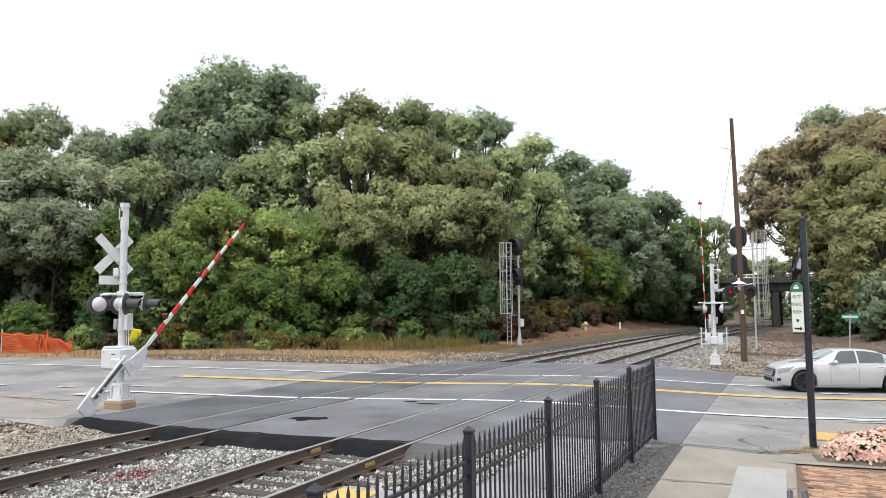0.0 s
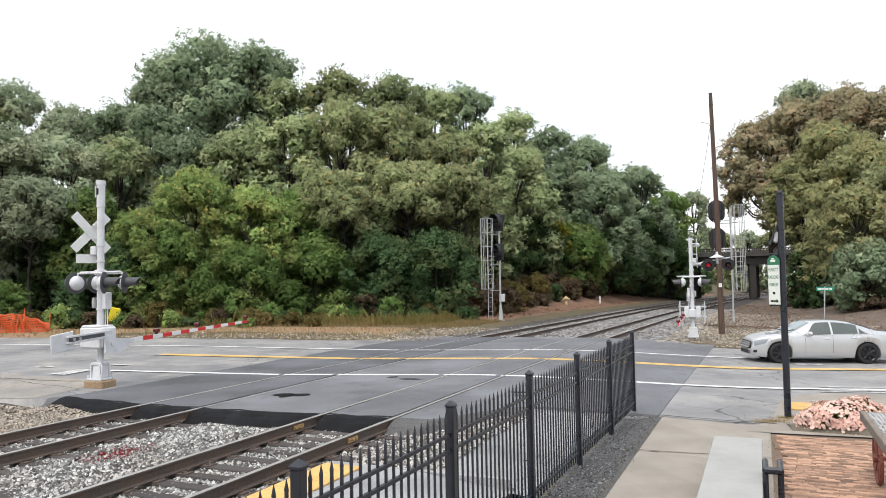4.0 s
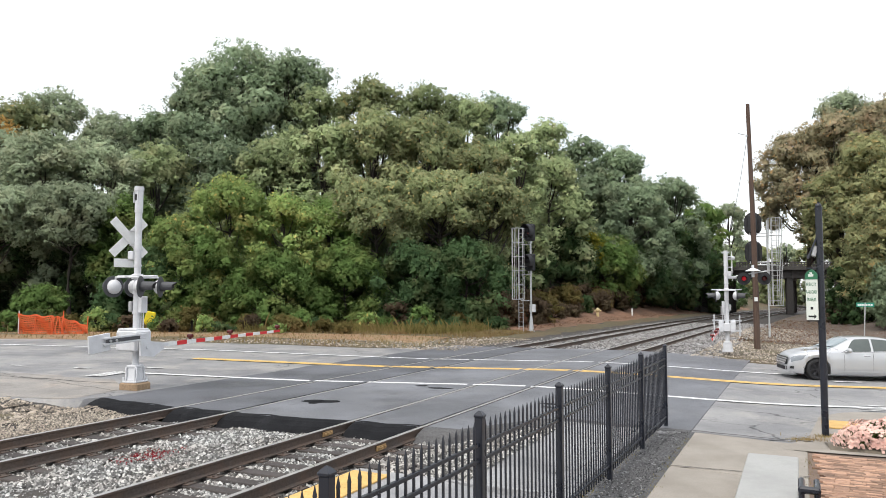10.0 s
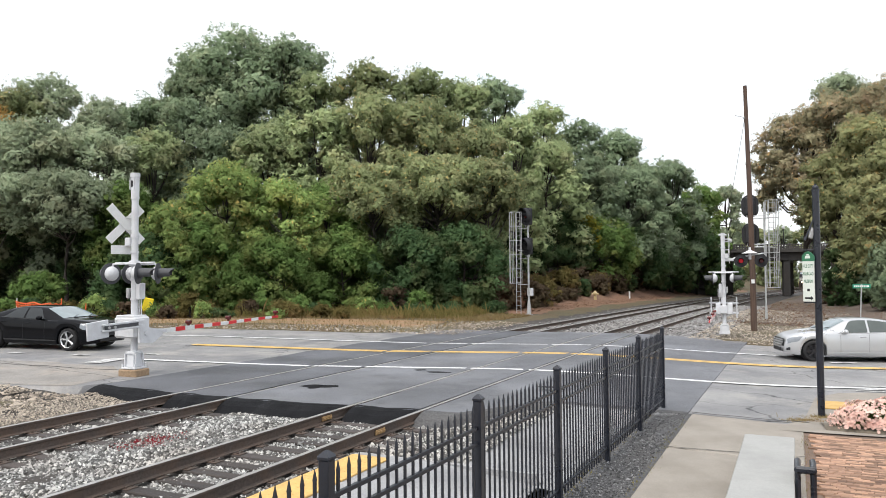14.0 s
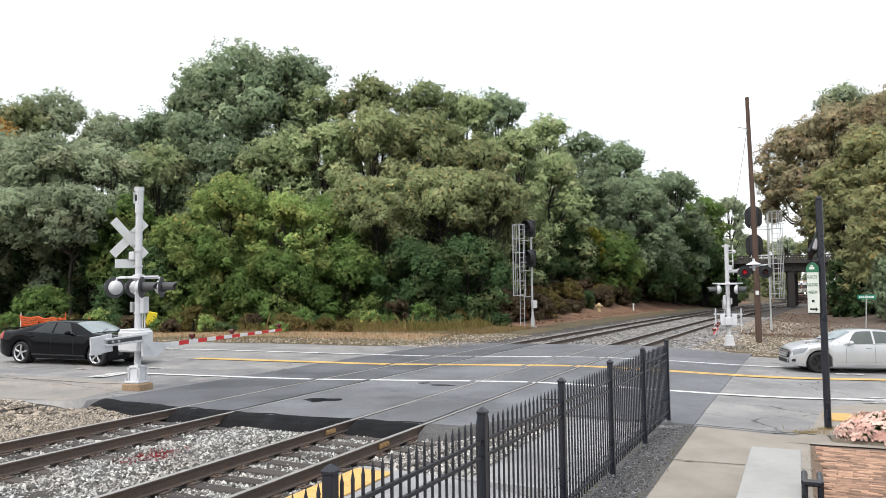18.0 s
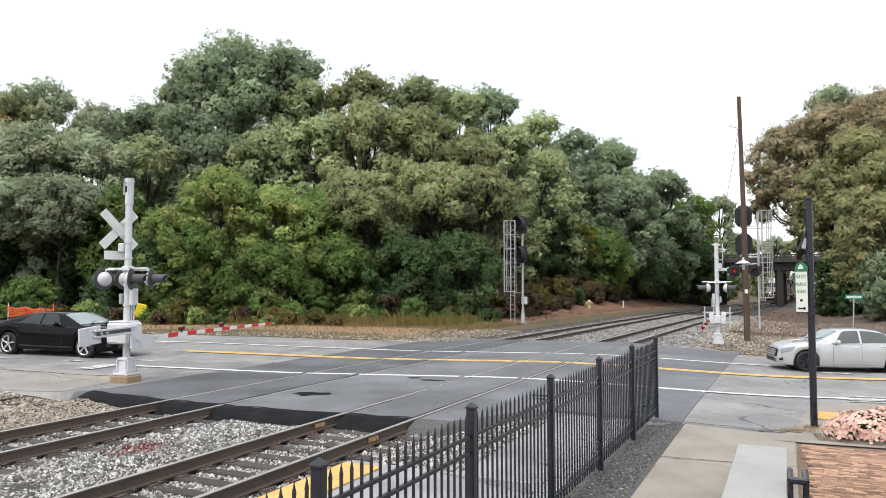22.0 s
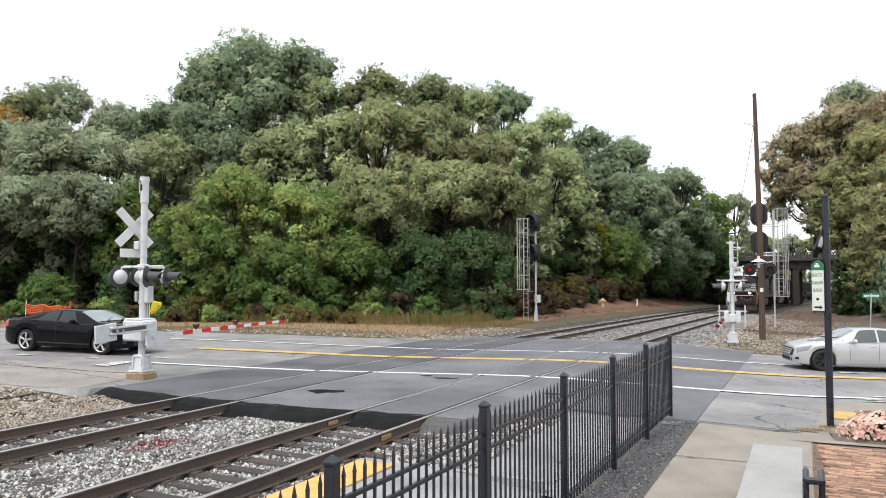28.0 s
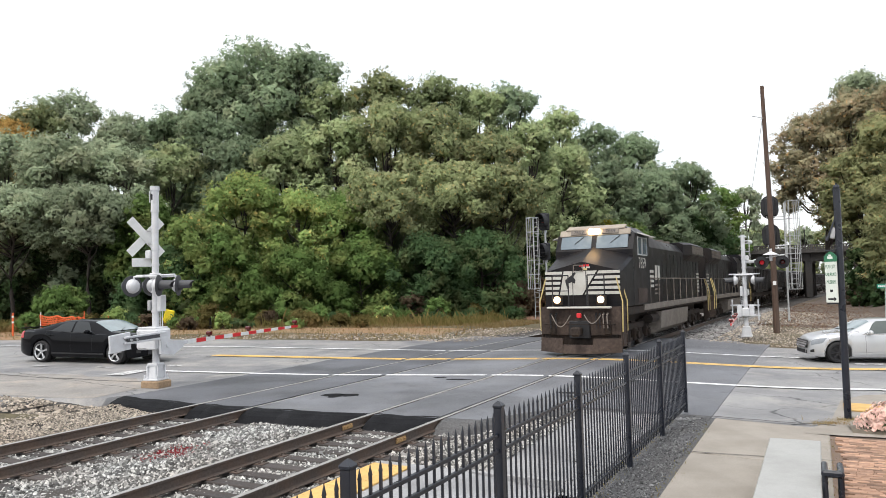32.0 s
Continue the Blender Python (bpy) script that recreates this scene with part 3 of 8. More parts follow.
def stones(name, places, size, mat, label, seed=1, flat=0.6):
    """Many broken stones as one mesh, bedded by their undersides."""
    rg = np.random.default_rng(seed)
    base = np.array([(1, 0, -0.3), (0, 1, -0.3), (-1, 0, -0.3), (0, -1, -0.3), (0.25, 0.2, 0.75), (-0.3, -0.2, 0.7)], float)
    tri = np.array([(0, 1, 4), (1, 2, 5), (1, 5, 4), (2, 3, 5), (3, 0, 4), (3, 4, 5)])
    pl = np.asarray(places, float)
    k = len(pl)
    sc = size * np.exp(rg.normal(0, 0.32, (k, 1, 1))) * rg.uniform(0.7, 1.3, (k, 1, 3)) * np.array([1, 1, flat])
    v = (base[None] + rg.uniform(-0.34, 0.34, (k, 6, 3))) * sc
    a = rg.uniform(0, math.tau, k)
    c, s = np.cos(a)[:, None], np.sin(a)[:, None]
    tilt = rg.normal(0, 0.28, k)[:, None]
    y2, z2 = v[:, :, 1] * np.cos(tilt) - v[:, :, 2] * np.sin(tilt), v[:, :, 1] * np.sin(tilt) + v[:, :, 2] * np.cos(tilt)
    v = np.stack([v[:, :, 0] * c - y2 * s, v[:, :, 0] * s + y2 * c, z2], 2) + pl[:, None, :]
    f = tri[None] + (np.arange(k) * 6)[:, None, None]
    me = bpy.data.meshes.new(name)
    flat_f = f.reshape(-1).astype(np.int32)
    me.vertices.add(k * 6)
    me.vertices.foreach_set("co", v.reshape(-1).astype(np.float32))
    me.loops.add(len(flat_f))
    me.loops.foreach_set("vertex_index", flat_f)
    me.polygons.add(len(flat_f) // 3)
    me.polygons.foreach_set("loop_start", np.arange(0, len(flat_f), 3, dtype=np.int32))
    me.update(calc_edges=True)
    me.materials.append(mat)
    return tagged(new(name, me), label, "gravel", "", "stuff")


def make_ballast_stones():
    rg = np.random.default_rng(11)
    near, far, tan, edge_tan = [], [], [], []
    half_gauge = 0.7525
    for _ in range(118000):
        s, n = rg.uniform(1.0, 15.5), rg.uniform(-14.4, -4.3)
        p = on_track(s, n)
        if road_uv(p.x, p.y)[1] > patch_foot(n) + 0.12 + 0.15 * noise.noise((n * 2.1, s * 2.1, 0)):
            continue
        if min(abs(n - TRACK_NEAR - half_gauge), abs(n - TRACK_NEAR + half_gauge), abs(n - TRACK_FAR - half_gauge), abs(n - TRACK_FAR + half_gauge)) < 0.09:
            continue
        if n > -5.75 and s < 9.05:
            continue
        on_ties = min(abs(n - TRACK_NEAR), abs(n - TRACK_FAR)) < 1.3
        z = -0.220 + 0.03 * noise.noise((s * 1.3, n * 2, 0))
        if not on_ties:
            z += 0.03 + (0.05 * noise.noise((s * 0.8, n * 0.8, 3)))
        if n < -12.9:
            z += 0.03 + (-12.9 - n) * 0.06
        if n > -5.4:
            z -= 0.02
        (edge_tan if n < -12.75 + 0.4 * noise.noise((s * 0.8, 5, 0)) else near).append((p.x, p.y, p.z + z))
    stones("ballast_stones", near, 0.0225, STONE, "loose grey and white crushed ballast stones", 2, 0.85)
    for _ in range(30000):
        s, n = rg.uniform(29, 75), rg.uniform(-15.5, -3.2)
        p = on_track(s, n)
        if road_uv(p.x, p.y)[1] < 32.6:
            continue
        far.append((p.x, p.y, p.z - 0.20 + 0.03 * rg.random()))
    stones("ballast_stones", far, 0.045, FARSTONE, "loose grey crushed ballast stones beyond the road", 3, 0.7)
    for _ in range(22000):
        s, n = rg.uniform(4, 14), rg.uniform(-24, -14.2)
        p = on_track(s, n)
        if road_uv(p.x, p.y)[1] > 12.9 + 0.3 * noise.noise((p.x, p.y, 0)):
            continue
        tan.append((p.x, p.y, gz(p.x, p.y) - 0.03 if n < -15.4 else -0.09 + (-14.2 - n) * 0.06))
    for _ in range(21000):
        s, n = rg.uniform(31.5, 62), rg.uniform(-4.2, 8.5)
        p = on_track(s, n)
        if road_uv(p.x, p.y)[1] < 31.2 or rg.random() < smooth(3.5, 8.5, n):
            continue
        tan.append((p.x, p.y, max(gz(p.x, p.y) + (0.15 if s > 45 else 0.0), p.z - 0.3)))
    for _ in range(17000):
        s, n = rg.uniform(22, 58), rg.uniform(-27, -13.2)
        p = on_track(s, n)
        v = road_uv(p.x, p.y)[1]
        if v < 30.1 + bend(road_uv(p.x, p.y)[0]) or v > 33.6 + bend(road_uv(p.x, p.y)[0]) + 1.5 * noise.noise((p.x * 0.3, 0, 0)) + 6.0 * smooth(-19, -15, n) - 2.6 * smooth(-18, -26, road_uv(p.x, p.y)[0]):
            continue
        tan.append((p.x, p.y, gz(p.x, p.y) + 0.02))
    grit = []
    for _ in range(7000):
        s, n = rg.uniform(7.0, 15.3), -1.95 - abs(rg.normal(0, 0.45))
        p = on_track(s, n)
        if n > -3.6:
            grit.append((p.x, p.y, gz(p.x, p.y) - 0.005))
    stones("path_grit", grit, 0.010, GRITSTONE, "scattered pale grit under the fence", 9)
    stones("tan_gravel", edge_tan, 0.018, TANSTONE, "tan gravel at the edge of the ballast", 14, 0.8)
    stones("tan_gravel", tan, 0.034, TANSTONE, "tan and pink loose gravel beside the tracks", 4, 0.7)


def make_walk():
    # strip of dark grit under the iron fence, concrete slabs, brick paving
    rows = []
    for s in np.arange(-6, 15.6, 0.6):
        row = []
        for n in (-2.80, -2.6, -2.4, -2.1, -1.85):
            p = on_track(float(s), n)
            row.append((p.x, p.y, gz(p.x, p.y) - 0.015 + 0.02 * noise.noise((s * 2, n * 3, 0))))
        rows.append(row)
    structure(strip("fence_strip", rows, GRIT), "dark grit and asphalt strip under the fence", "ground")
    rows = []
    for s in np.arange(8.9, 15.3, 0.4):
        row = []
        for n in (-4.45, -4.0, -3.6, -3.2, -2.78):
            p = on_track(float(s), n + 0.04 * noise.noise((s * 2, n, 5)))
            row.append((p.x, p.y, gz(p.x, p.y) - 0.012 - (0.12 if n < -4.4 else 0)))
        rows.append(row)
    structure(strip("platform_apron", rows, DECK), "pale asphalt behind the fence, wet sheen in its colour", "ground")
    walk_ob = thing("pavement", "pale concrete sidewalk slabs beside the fence", "sidewalk", kind="structure")
    bms = bmesh.new()
    box(bms, (0, 0, -0.05), (1.97, 2.995, 0.1), bevel=0.014)
    slab = finish(bms, "slab", CONCRETE)
    for s0 in (13.55, 10.51, 7.47, 4.43, 1.39, -1.65):
        p = on_track(s0, -0.89)
        ob = new("slab", slab)
        ob.parent = walk_ob
        tilt = math.atan2(gz(*on_track(s0, 0.0).xy) - gz(*on_track(s0, -1.9).xy), 1.9)
        ob.matrix_basis = Matrix.Translation((p.x, p.y, gz(p.x, p.y) + 0.012)) @ Matrix.Rotation(-heading(s0), 4, "Z") @ Matrix.Rotation(-tilt, 4, "Y")


def make_walk_cracks():
    for nm, a, b, w in (("walk_edge_crack", (4.80, 14.47), (6.80, 13.76), 0.028), ("slab_joint", (3.25, 11.68), (4.66, 11.40), 0.013), ("slab_joint", (4.66, 11.40), (5.5, 11.2), 0.013)):
        rows = []
        d = (Vector((*b, 0)) - Vector((*a, 0))).normalized()
        k = 22
        for i in range(k + 1):
            t = i / k
            x, y = a[0] + (b[0] - a[0]) * t, a[1] + (b[1] - a[1]) * t
            o = 0.05 * noise.noise((x * 3, y * 3, 1)) if nm != "slab_joint" else 0.0
            ww = w * (0.8 + 0.7 * abs(noise.noise((x * 5, y * 5, 2))))
            row = []
            for e in (-1, 1):
                px, py = x - d.y * (o + e * ww), y + d.x * (o + e * ww)
                row.append((px, py, gz(px, py) + 0.021))
            rows.append(row)
        structure(strip(nm, rows, JOINTDARK), "dark dirt-filled joint of the sidewalk", "joint")


def make_left_shoulder():
    # dusty near side of the road by the gate, and one long crack along it
    rows = []
    for u in np.arange(-60, -13.2, 0.5):
        lo = float(np.interp(u, [-60, -14.3, -13.3], [11.0, 12.9, 13.3])) + 0.05
        hi = 16.1 + 1.1 * noise.noise((u * 0.5, 9, 0)) + 0.4 * noise.noise((u * 2.1, 9, 0)) - 1.2 * smooth(-15.5, -13.3, u)
        row = []
        for j in range(5):
            x, y = road_xy(u, lo + (hi - lo) * j / 4)
            row.append((x, y, gz(x, y) - 0.006))
        rows.append(row)
    structure(strip("dusty_shoulder", rows, DUSTY), "dusty tan edge of the old asphalt", "road")
    for k, (u0, u1, v0, v1, w) in enumerate(((-32, -14.3, 15.0, 15.6, 0.035), (-22, -13.5, 16.6, 14.6, 0.012), (-19, -16.8, 14.2, 15.5, 0.012))):
        rows = []
        for i in range(90):
            t = i / 89
            u, v = u0 + (u1 - u0) * t, v0 + (v1 - v0) * t
            v += 0.22 * noise.noise((u * 0.6, k, 0)) + 0.07 * noise.noise((u * 3.1, k, 1))
            ww = w * (0.6 + 1.2 * abs(noise.noise((u * 2.3, k, 2))))
            row = []
            for e in (-1, 1):
                x, y = road_xy(u, v + e * ww)
                row.append((x, y, gz(x, y) - 0.001))
            rows.append(row)
        structure(strip("road_crack", rows, JOINTDARK), "long dark crack in the old asphalt", "crack")


DUSTY = material("dusty_asphalt", (0.262, 0.246, 0.226), 0.9, grain=30, vary=0.3, stain=0.7, stain_colour=(0.19, 0.18, 0.17), stain_amount=0.7, bump=0.3)
mottled(DUSTY, (0.36, 0.315, 0.265), (0.14, 0.128, 0.115), 0.75)
JOINTDARK = material("joint_dirt", (0.05, 0.045, 0.04), 0.95, grain=40, vary=0.5, stain=3, bump=0.3)

make_ground()
make_road()
make_markings()
make_tracks()
make_ballast_stones()
make_walk()
make_walk_cracks()
make_left_shoulder()

# ---------------------------------------------------------------- iron fence
FENCE_START, FENCE_STEP = Vector((-0.757, 4.53, 0)), Vector((1.0314, 2.074, 0))


def make_fence():
    fence = thing("iron_fence", "black iron picket fence with spear tips and square posts", "fence")
    bm = bmesh.new()
    box(bm, (0, 0, 0.82), (0.076, 0.076, 1.64), bevel=0.004)
    box(bm, (0, 0, 1.655), (0.092, 0.092, 0.03), bevel=0.008)
    bmesh.ops.create_cone(bm, cap_ends=True, segments=4, radius1=0.055, radius2=0.012, depth=0.03, matrix=Matrix.Translation((0, 0, 1.685)) @ Matrix.Rotation(radians(45), 4, "Z"))
    post_mesh = finish(bm, "fence_post", BLACKIRON)
    bm = bmesh.new()
    box(bm, (0, 0, 0.83), (0.018, 0.018, 1.42))
    bmesh.ops.create_cone(bm, cap_ends=False, segments=4, radius1=0.0155, radius2=0.002, depth=0.07, matrix=Matrix.Translation((0, 0, 1.575)) @ Matrix.Rotation(radians(45), 4, "Z"))
    picket_mesh = finish(bm, "picket", BLACKIRON)
    pts = []
    for i in range(-4, 6):
        p = FENCE_START + FENCE_STEP * i
        pts.append(Vector((p.x, p.y, -0.26)))
    for i, p in enumerate(pts):
        ob = new("fence_post", post_mesh)
        ob.parent = fence
        ob.matrix_basis = Matrix.Translation(p) @ Matrix.Rotation(-heading(5), 4, "Z")
    for a, b in zip(pts, pts[1:]):
        d = b - a
        for h, t in ((1.40, 0.032), (1.26, 0.032), (0.23, 0.032)):
            bm = bmesh.new()
            c = (a + b) / 2 + Vector((0, 0, h))
            box(bm, c, (0.032, d.length - 0.07, t), d.to_track_quat("Y", "Z").to_matrix(), 0.003)
            part("fence_rail", bm, BLACKIRON, fence)
        k = round(d.length / 0.121)
        for j in range(1, k):
            ob = new("picket", picket_mesh)
            ob.parent = fence
            ob.matrix_basis = Matrix.Translation(a + d * j / k) @ Matrix.Rotation(-heading(5), 4, "Z")


# ---------------------------------------------------------------- crossing gates
STRIPES = 14
# black screens greyed in colour for the sky they reflect
SCREENGREY = material("sky_greyed_black_screen", (0.055, 0.057, 0.062), 0.6, grain=20, vary=0.2, stain=3, stain_colour=(0.09, 0.092, 0.098), bump=0.02)


def flasher(parent, m, lit, name="flasher_lamp", screen=None):
    """A lamp with its round black screen and hood; it faces local +x."""
    bm = bmesh.new()
    rod(bm, (-0.005, 0, 0), (0.012, 0, 0), 0.27, 24)
    rod(bm, (0.0, 0, 0), (0.10, 0, 0), 0.125, 18)
    for a in range(-20, 201, 20):
        a0, a1 = radians(a), radians(a + 20)
        vs = [bm.verts.new((x, r * math.cos(t), r * math.sin(t))) for x, t, r in ((0.05, a0, 0.135), (0.05, a1, 0.135), (0.46 - 0.14 * abs(math.cos(a1)), a1, 0.12), (0.46 - 0.14 * abs(math.cos(a0)), a0, 0.12))]
        bm.faces.new(vs)
        vs2 = [bm.verts.new((v.co.x, v.co.y * 1.03, v.co.z * 1.03)) for v in vs]
        bm.faces.new(vs2[::-1])
    lamp = part(name, bm, screen or SCREENGREY, parent, "black round screen and hood", at=m)
    bm = bmesh.new()
    ball(bm, (-0.03, 0, 0), 0.185, 16, (0.75, 1, 1))
    for v in bm.verts:
        v.co.x = min(v.co.x, -0.006)
    part("housing", bm, SILVERPAINT, lamp, "aluminium-painted housing", True)
    bm = bmesh.new()
    ball(bm, (0.10, 0, 0), 0.092, 16, (0.25, 1, 1))
    part("lens", bm, RED_ON if lit else RED_OFF, lamp, "red lens", True)


def make_gate(where, turn, label, height, crossbuck_up, arm_length, extra_pair=False, camera_box=True):
    """A crossing gate. Local +x: along the road to the tracks' far side; local +y: the way its arm points."""
    g = thing("crossing_gate", label, "crossing gate", Matrix.Translation(where) @ Matrix.Rotation(turn, 4, "Z"), "crossing gates")
    if camera_box:
        bm = bmesh.new()
        box(bm, (0, 0, 0.06), (0.56, 0.52, 0.2), bevel=0.03)
        part("footing", bm, FOOTING, g, "brown stained concrete footing")
    bm = bmesh.new()
    box(bm, (0, 0, 0.19), (0.44, 0.44, 0.05), bevel=0.01)
    bmesh.ops.create_cone(bm, cap_ends=True, segments=4, radius1=0.215, radius2=0.175, depth=0.34, matrix=Matrix.Translation((0, 0, 0.39)) @ Matrix.Rotation(radians(45), 4, "Z"))
    box(bm, (0, 0, 0.57), (0.30, 0.30, 0.06), bevel=0.01)
    part("base", bm, SILVERPAINT, g, "bolted cast base")
    for e in (-0.13, 0.13):
        for x, y in ((e, 0.16), (e, -0.16), (0.16, e), (-0.16, e)):
            bm = bmesh.new()
            box(bm, (x, y, 0.38), (0.035, 0.05, 0.33) if abs(y) > abs(x) else (0.05, 0.035, 0.33), bevel=0.006)
            part("base_rib", bm, SILVERPAINT, g)
    for x in (-0.19, 0.19):
        for y in (-0.19, 0.19):
            bm = bmesh.new()
            rod(bm, (x, y, 0.2), (x, y, 0.30), 0.025, 6)
            part("anchor_bolt", bm, SILVERPAINT, g)
    bm = bmesh.new()
    rod(bm, (0, 0, 0.5), (0, 0, height - 0.65), 0.085, 16)
    rod(bm, (0, 0, height - 0.65), (0, 0, height), 0.10 if camera_box else 0.085, 16)
    if not camera_box:
        rod(bm, (-0.16, 0, height - 0.08), (0.16, 0, height - 0.08), 0.035, 8)
    for z in (1.9, 2.4, 3.1, 3.5, height - 0.66):
        rod(bm, (0, 0, z), (0, 0, z + 0.05), 0.105, 16)
    part("mast", bm, SILVERPAINT, g, "round aluminium-painted mast", True)
    if camera_box:
        bm = bmesh.new()
        box(bm, (-0.02, -0.09, height - 0.27), (0.075, 0.03, 0.17), bevel=0.012)
        part("detector", bm, MATTBLACK, g, "dark detector window")
        bm = bmesh.new()
        rod(bm, (0, 0, height - 0.10), (0, 0, height + 0.01), 0.118, 16)
        for e in (-1, 1):
            box(bm, (-0.02 + e * 0.06, -0.095, height - 0.27), (0.03, 0.03, 0.30), bevel=0.008)
        part("detector_cap", bm, SILVERPAINT, g, "pale cap and frame of the detector")
    bm = bmesh.new()
    if not camera_box:
        for e in (-1, 1):
            box(bm, (e * 0.24, 0, 1.26), (0.20, 0.42, 0.50), bevel=0.03)
        box(bm, (0, 0.05, 1.22), (0.30, 0.36, 0.36), bevel=0.03)
    else:
        box(bm, (-0.07, 0, 1.22), (0.68, 0.55, 0.54), bevel=0.05)
        box(bm, (-0.07, -0.02, 1.50), (0.58, 0.47, 0.05), bevel=0.02)
        box(bm, (0.10, -0.29, 1.10), (0.30, 0.05, 0.26), bevel=0.02)
    part("mechanism_box", bm, SILVERPAINT, g, "aluminium-painted gate mechanism box")
    bm = bmesh.new()
    box(bm, (0.0, -0.28, 1.34), (0.13, 0.014, 0.02), bevel=0.004)
    part("latch", bm, MATTBLACK, g)
    for e in (-1, 1):
        bm = bmesh.new()
        rod(bm, (-0.07 + e * 0.26, -0.27, 1.40), (-0.07 + e * 0.26, -0.29, 1.40), 0.03, 10)
        part("bolt_head", bm, SILVERPAINT, g)
    # crossbuck, set off to the side that the traffic comes from; seen from behind it is bare
    skew = Matrix.Translation((-0.25, -0.05, crossbuck_up)) @ Matrix.Rotation(radians(0 if extra_pair else -20), 4, "Z")
    for sgn in (-1, 1):
        bm = bmesh.new()
        box(bm, (-0.012 * sgn, 0, 0), (0.012, 1.24, 0.225), Matrix.Rotation(radians(45 * sgn), 4, "X"), 0.003)
        part("crossbuck_blade", bm, WHITEPLATE, g, "white crossbuck blade", at=skew)
    for dz in (-0.18, 0.18):
        bm = bmesh.new()
        box(bm, (-0.12, 0, crossbuck_up + dz), (0.26, 0.05, 0.05))
        part("crossbuck_bracket", bm, GALV, g)
    bm = bmesh.new()
    box(bm, (0, -0.12, -0.66), (0.012, 0.52, 0.22), bevel=0.003)
    part("track_count_sign", bm, WHITEPLATE, g, "plain back of a small sign", at=skew)
    bm = bmesh.new()
    box(bm, (-0.14, 0.0, crossbuck_up - 0.46), (0.16, 0.26, 0.22), bevel=0.02)
    part("bell_box", bm, SILVERPAINT, g)
    # lamps on a cross arm
    up = 2.58
    bm = bmesh.new()
    rod(bm, (-0.62, 0, up + 0.27), (0.62, 0, up + 0.27), 0.026, 10)
    rod(bm, (0, -0.45, up + 0.25), (0, 0.45, up + 0.25), 0.026, 10)
    box(bm, (0, 0, up + 0.26), (0.22, 0.22, 0.14), bevel=0.02)
    for y in (-0.36, 0.36):
        rod(bm, (-0.36, y, up + 0.24), (0.36, y, up + 0.24), 0.022, 8)
        for x in (-0.36, 0.36):
            rod(bm, (x, y, up + 0.24), (x, y, up), 0.022, 8)
    part("lamp_arm", bm, SILVERPAINT, g, "aluminium-painted lamp cross arm")
    for y in (-0.36, 0.36):
        flasher(g, pose(0.42, y, up, 0, 0, 0 if extra_pair else 22), False)
        flasher(g, pose(-0.42, y, up, 0, 0, 180 if extra_pair else 162), False)
    bm = bmesh.new()
    box(bm, (0.14, 0.06, 2.13), (0.12, 0.22, 0.42), bevel=0.015)
    for dx in (0.1, 0.17):
        rod(bm, (dx, 0.05, 1.5), (dx, 0.05, 1.95), 0.014, 6)
    part("junction_box", bm, SILVERPAINT, g)
    bm = bmesh.new()
    box(bm, (-0.13, -0.02, 2.08), (0.08, 0.2, 0.26), bevel=0.015)
    part("junction_box", bm, GALV, g)
    if extra_pair:
        bm = bmesh.new()
        rod(bm, (0, 0, up + 0.80), (-0.42, 0.05, up + 0.80), 0.065, 8)
        rod(bm, (-0.4, 0.1, up + 0.86), (-1.62, 0.1, up + 1.06), 0.028, 8)
        part("side_light_arm", bm, SILVERPAINT, g, "white side-light bracket")
        bm = bmesh.new()
        bmesh.ops.create_cone(bm, cap_ends=True, segments=10, radius1=0.34, radius2=0.06, depth=0.14, matrix=Matrix.Translation((-1.08, 0.1, up + 1.13)))
        rod(bm, (-1.08, 0.1, up + 1.18), (-1.08, 0.1, up + 1.32), 0.05, 8)
        rod(bm, (-1.08, 0.1, up + 0.80), (-1.08, 0.1, up + 1.08), 0.06, 8)
        part("side_light_hub", bm, SILVERPAINT, g, "white bell-shaped hub")
        for e in (-0.52, 0.52):
            bm = bmesh.new()
            box(bm, (0.02 + e, -0.30, 1.30), (0.06, 0.05, 0.92), bevel=0.01)
            part("guard_upright", bm, SILVERPAINT, g, "white guard bar")
        for z in (1.05, 1.50):
            bm = bmesh.new()
            box(bm, (0.02, -0.315, z), (1.2, 0.04, 0.07), bevel=0.01)
            part("guard_bar", bm, SILVERPAINT, g, "white guard bar")
        bm = bmesh.new()
        rod(bm, (-0.30, 0.0, crossbuck_up + 0.28), (0, 0, crossbuck_up + 0.28), 0.025, 6)
        ball(bm, (-0.30, 0, crossbuck_up + 0.22), 0.09, 10)
        part("side_light", bm, SILVERPAINT, g, "small white lamp")
    # the arm turns about the mechanism's shaft
    shaft = (0.33, 0.0, 1.07)
    arm = new("gate_arm")
    arm.parent = g
    arm.matrix_basis = Matrix.Translation(shaft)
    tagged(arm, "red and white striped gate arm")
    bm = bmesh.new()
    prism(bm, [(-0.22, -0.22), (0.25, -0.28), (0.62, -0.10), (0.62, 0.05), (0.25, 0.10), (-0.22, 0.22)], -0.03, 0.03, Matrix(((0, 0, 1, 0), (1, 0, 0, 0), (0, 1, 0, 0), (0, 0, 0, 1))))
    box(bm, (0, 0.66, 0.0), (0.045, 0.3, 0.09), bevel=0.01)
    rod(bm, (-0.72, 0, 0), (0.06, 0, 0), 0.06, 10)
    part("arm_bracket", bm, SILVERPAINT, arm, "cast arm bracket")
    for x in (0.0,):
        bm = bmesh.new()
        for z in (0.07, -0.07):
            box(bm, (x, -0.72, 0.24 + z), (0.05, 1.40, 0.05), Matrix.Rotation(radians(1), 4, "X"), 0.008)
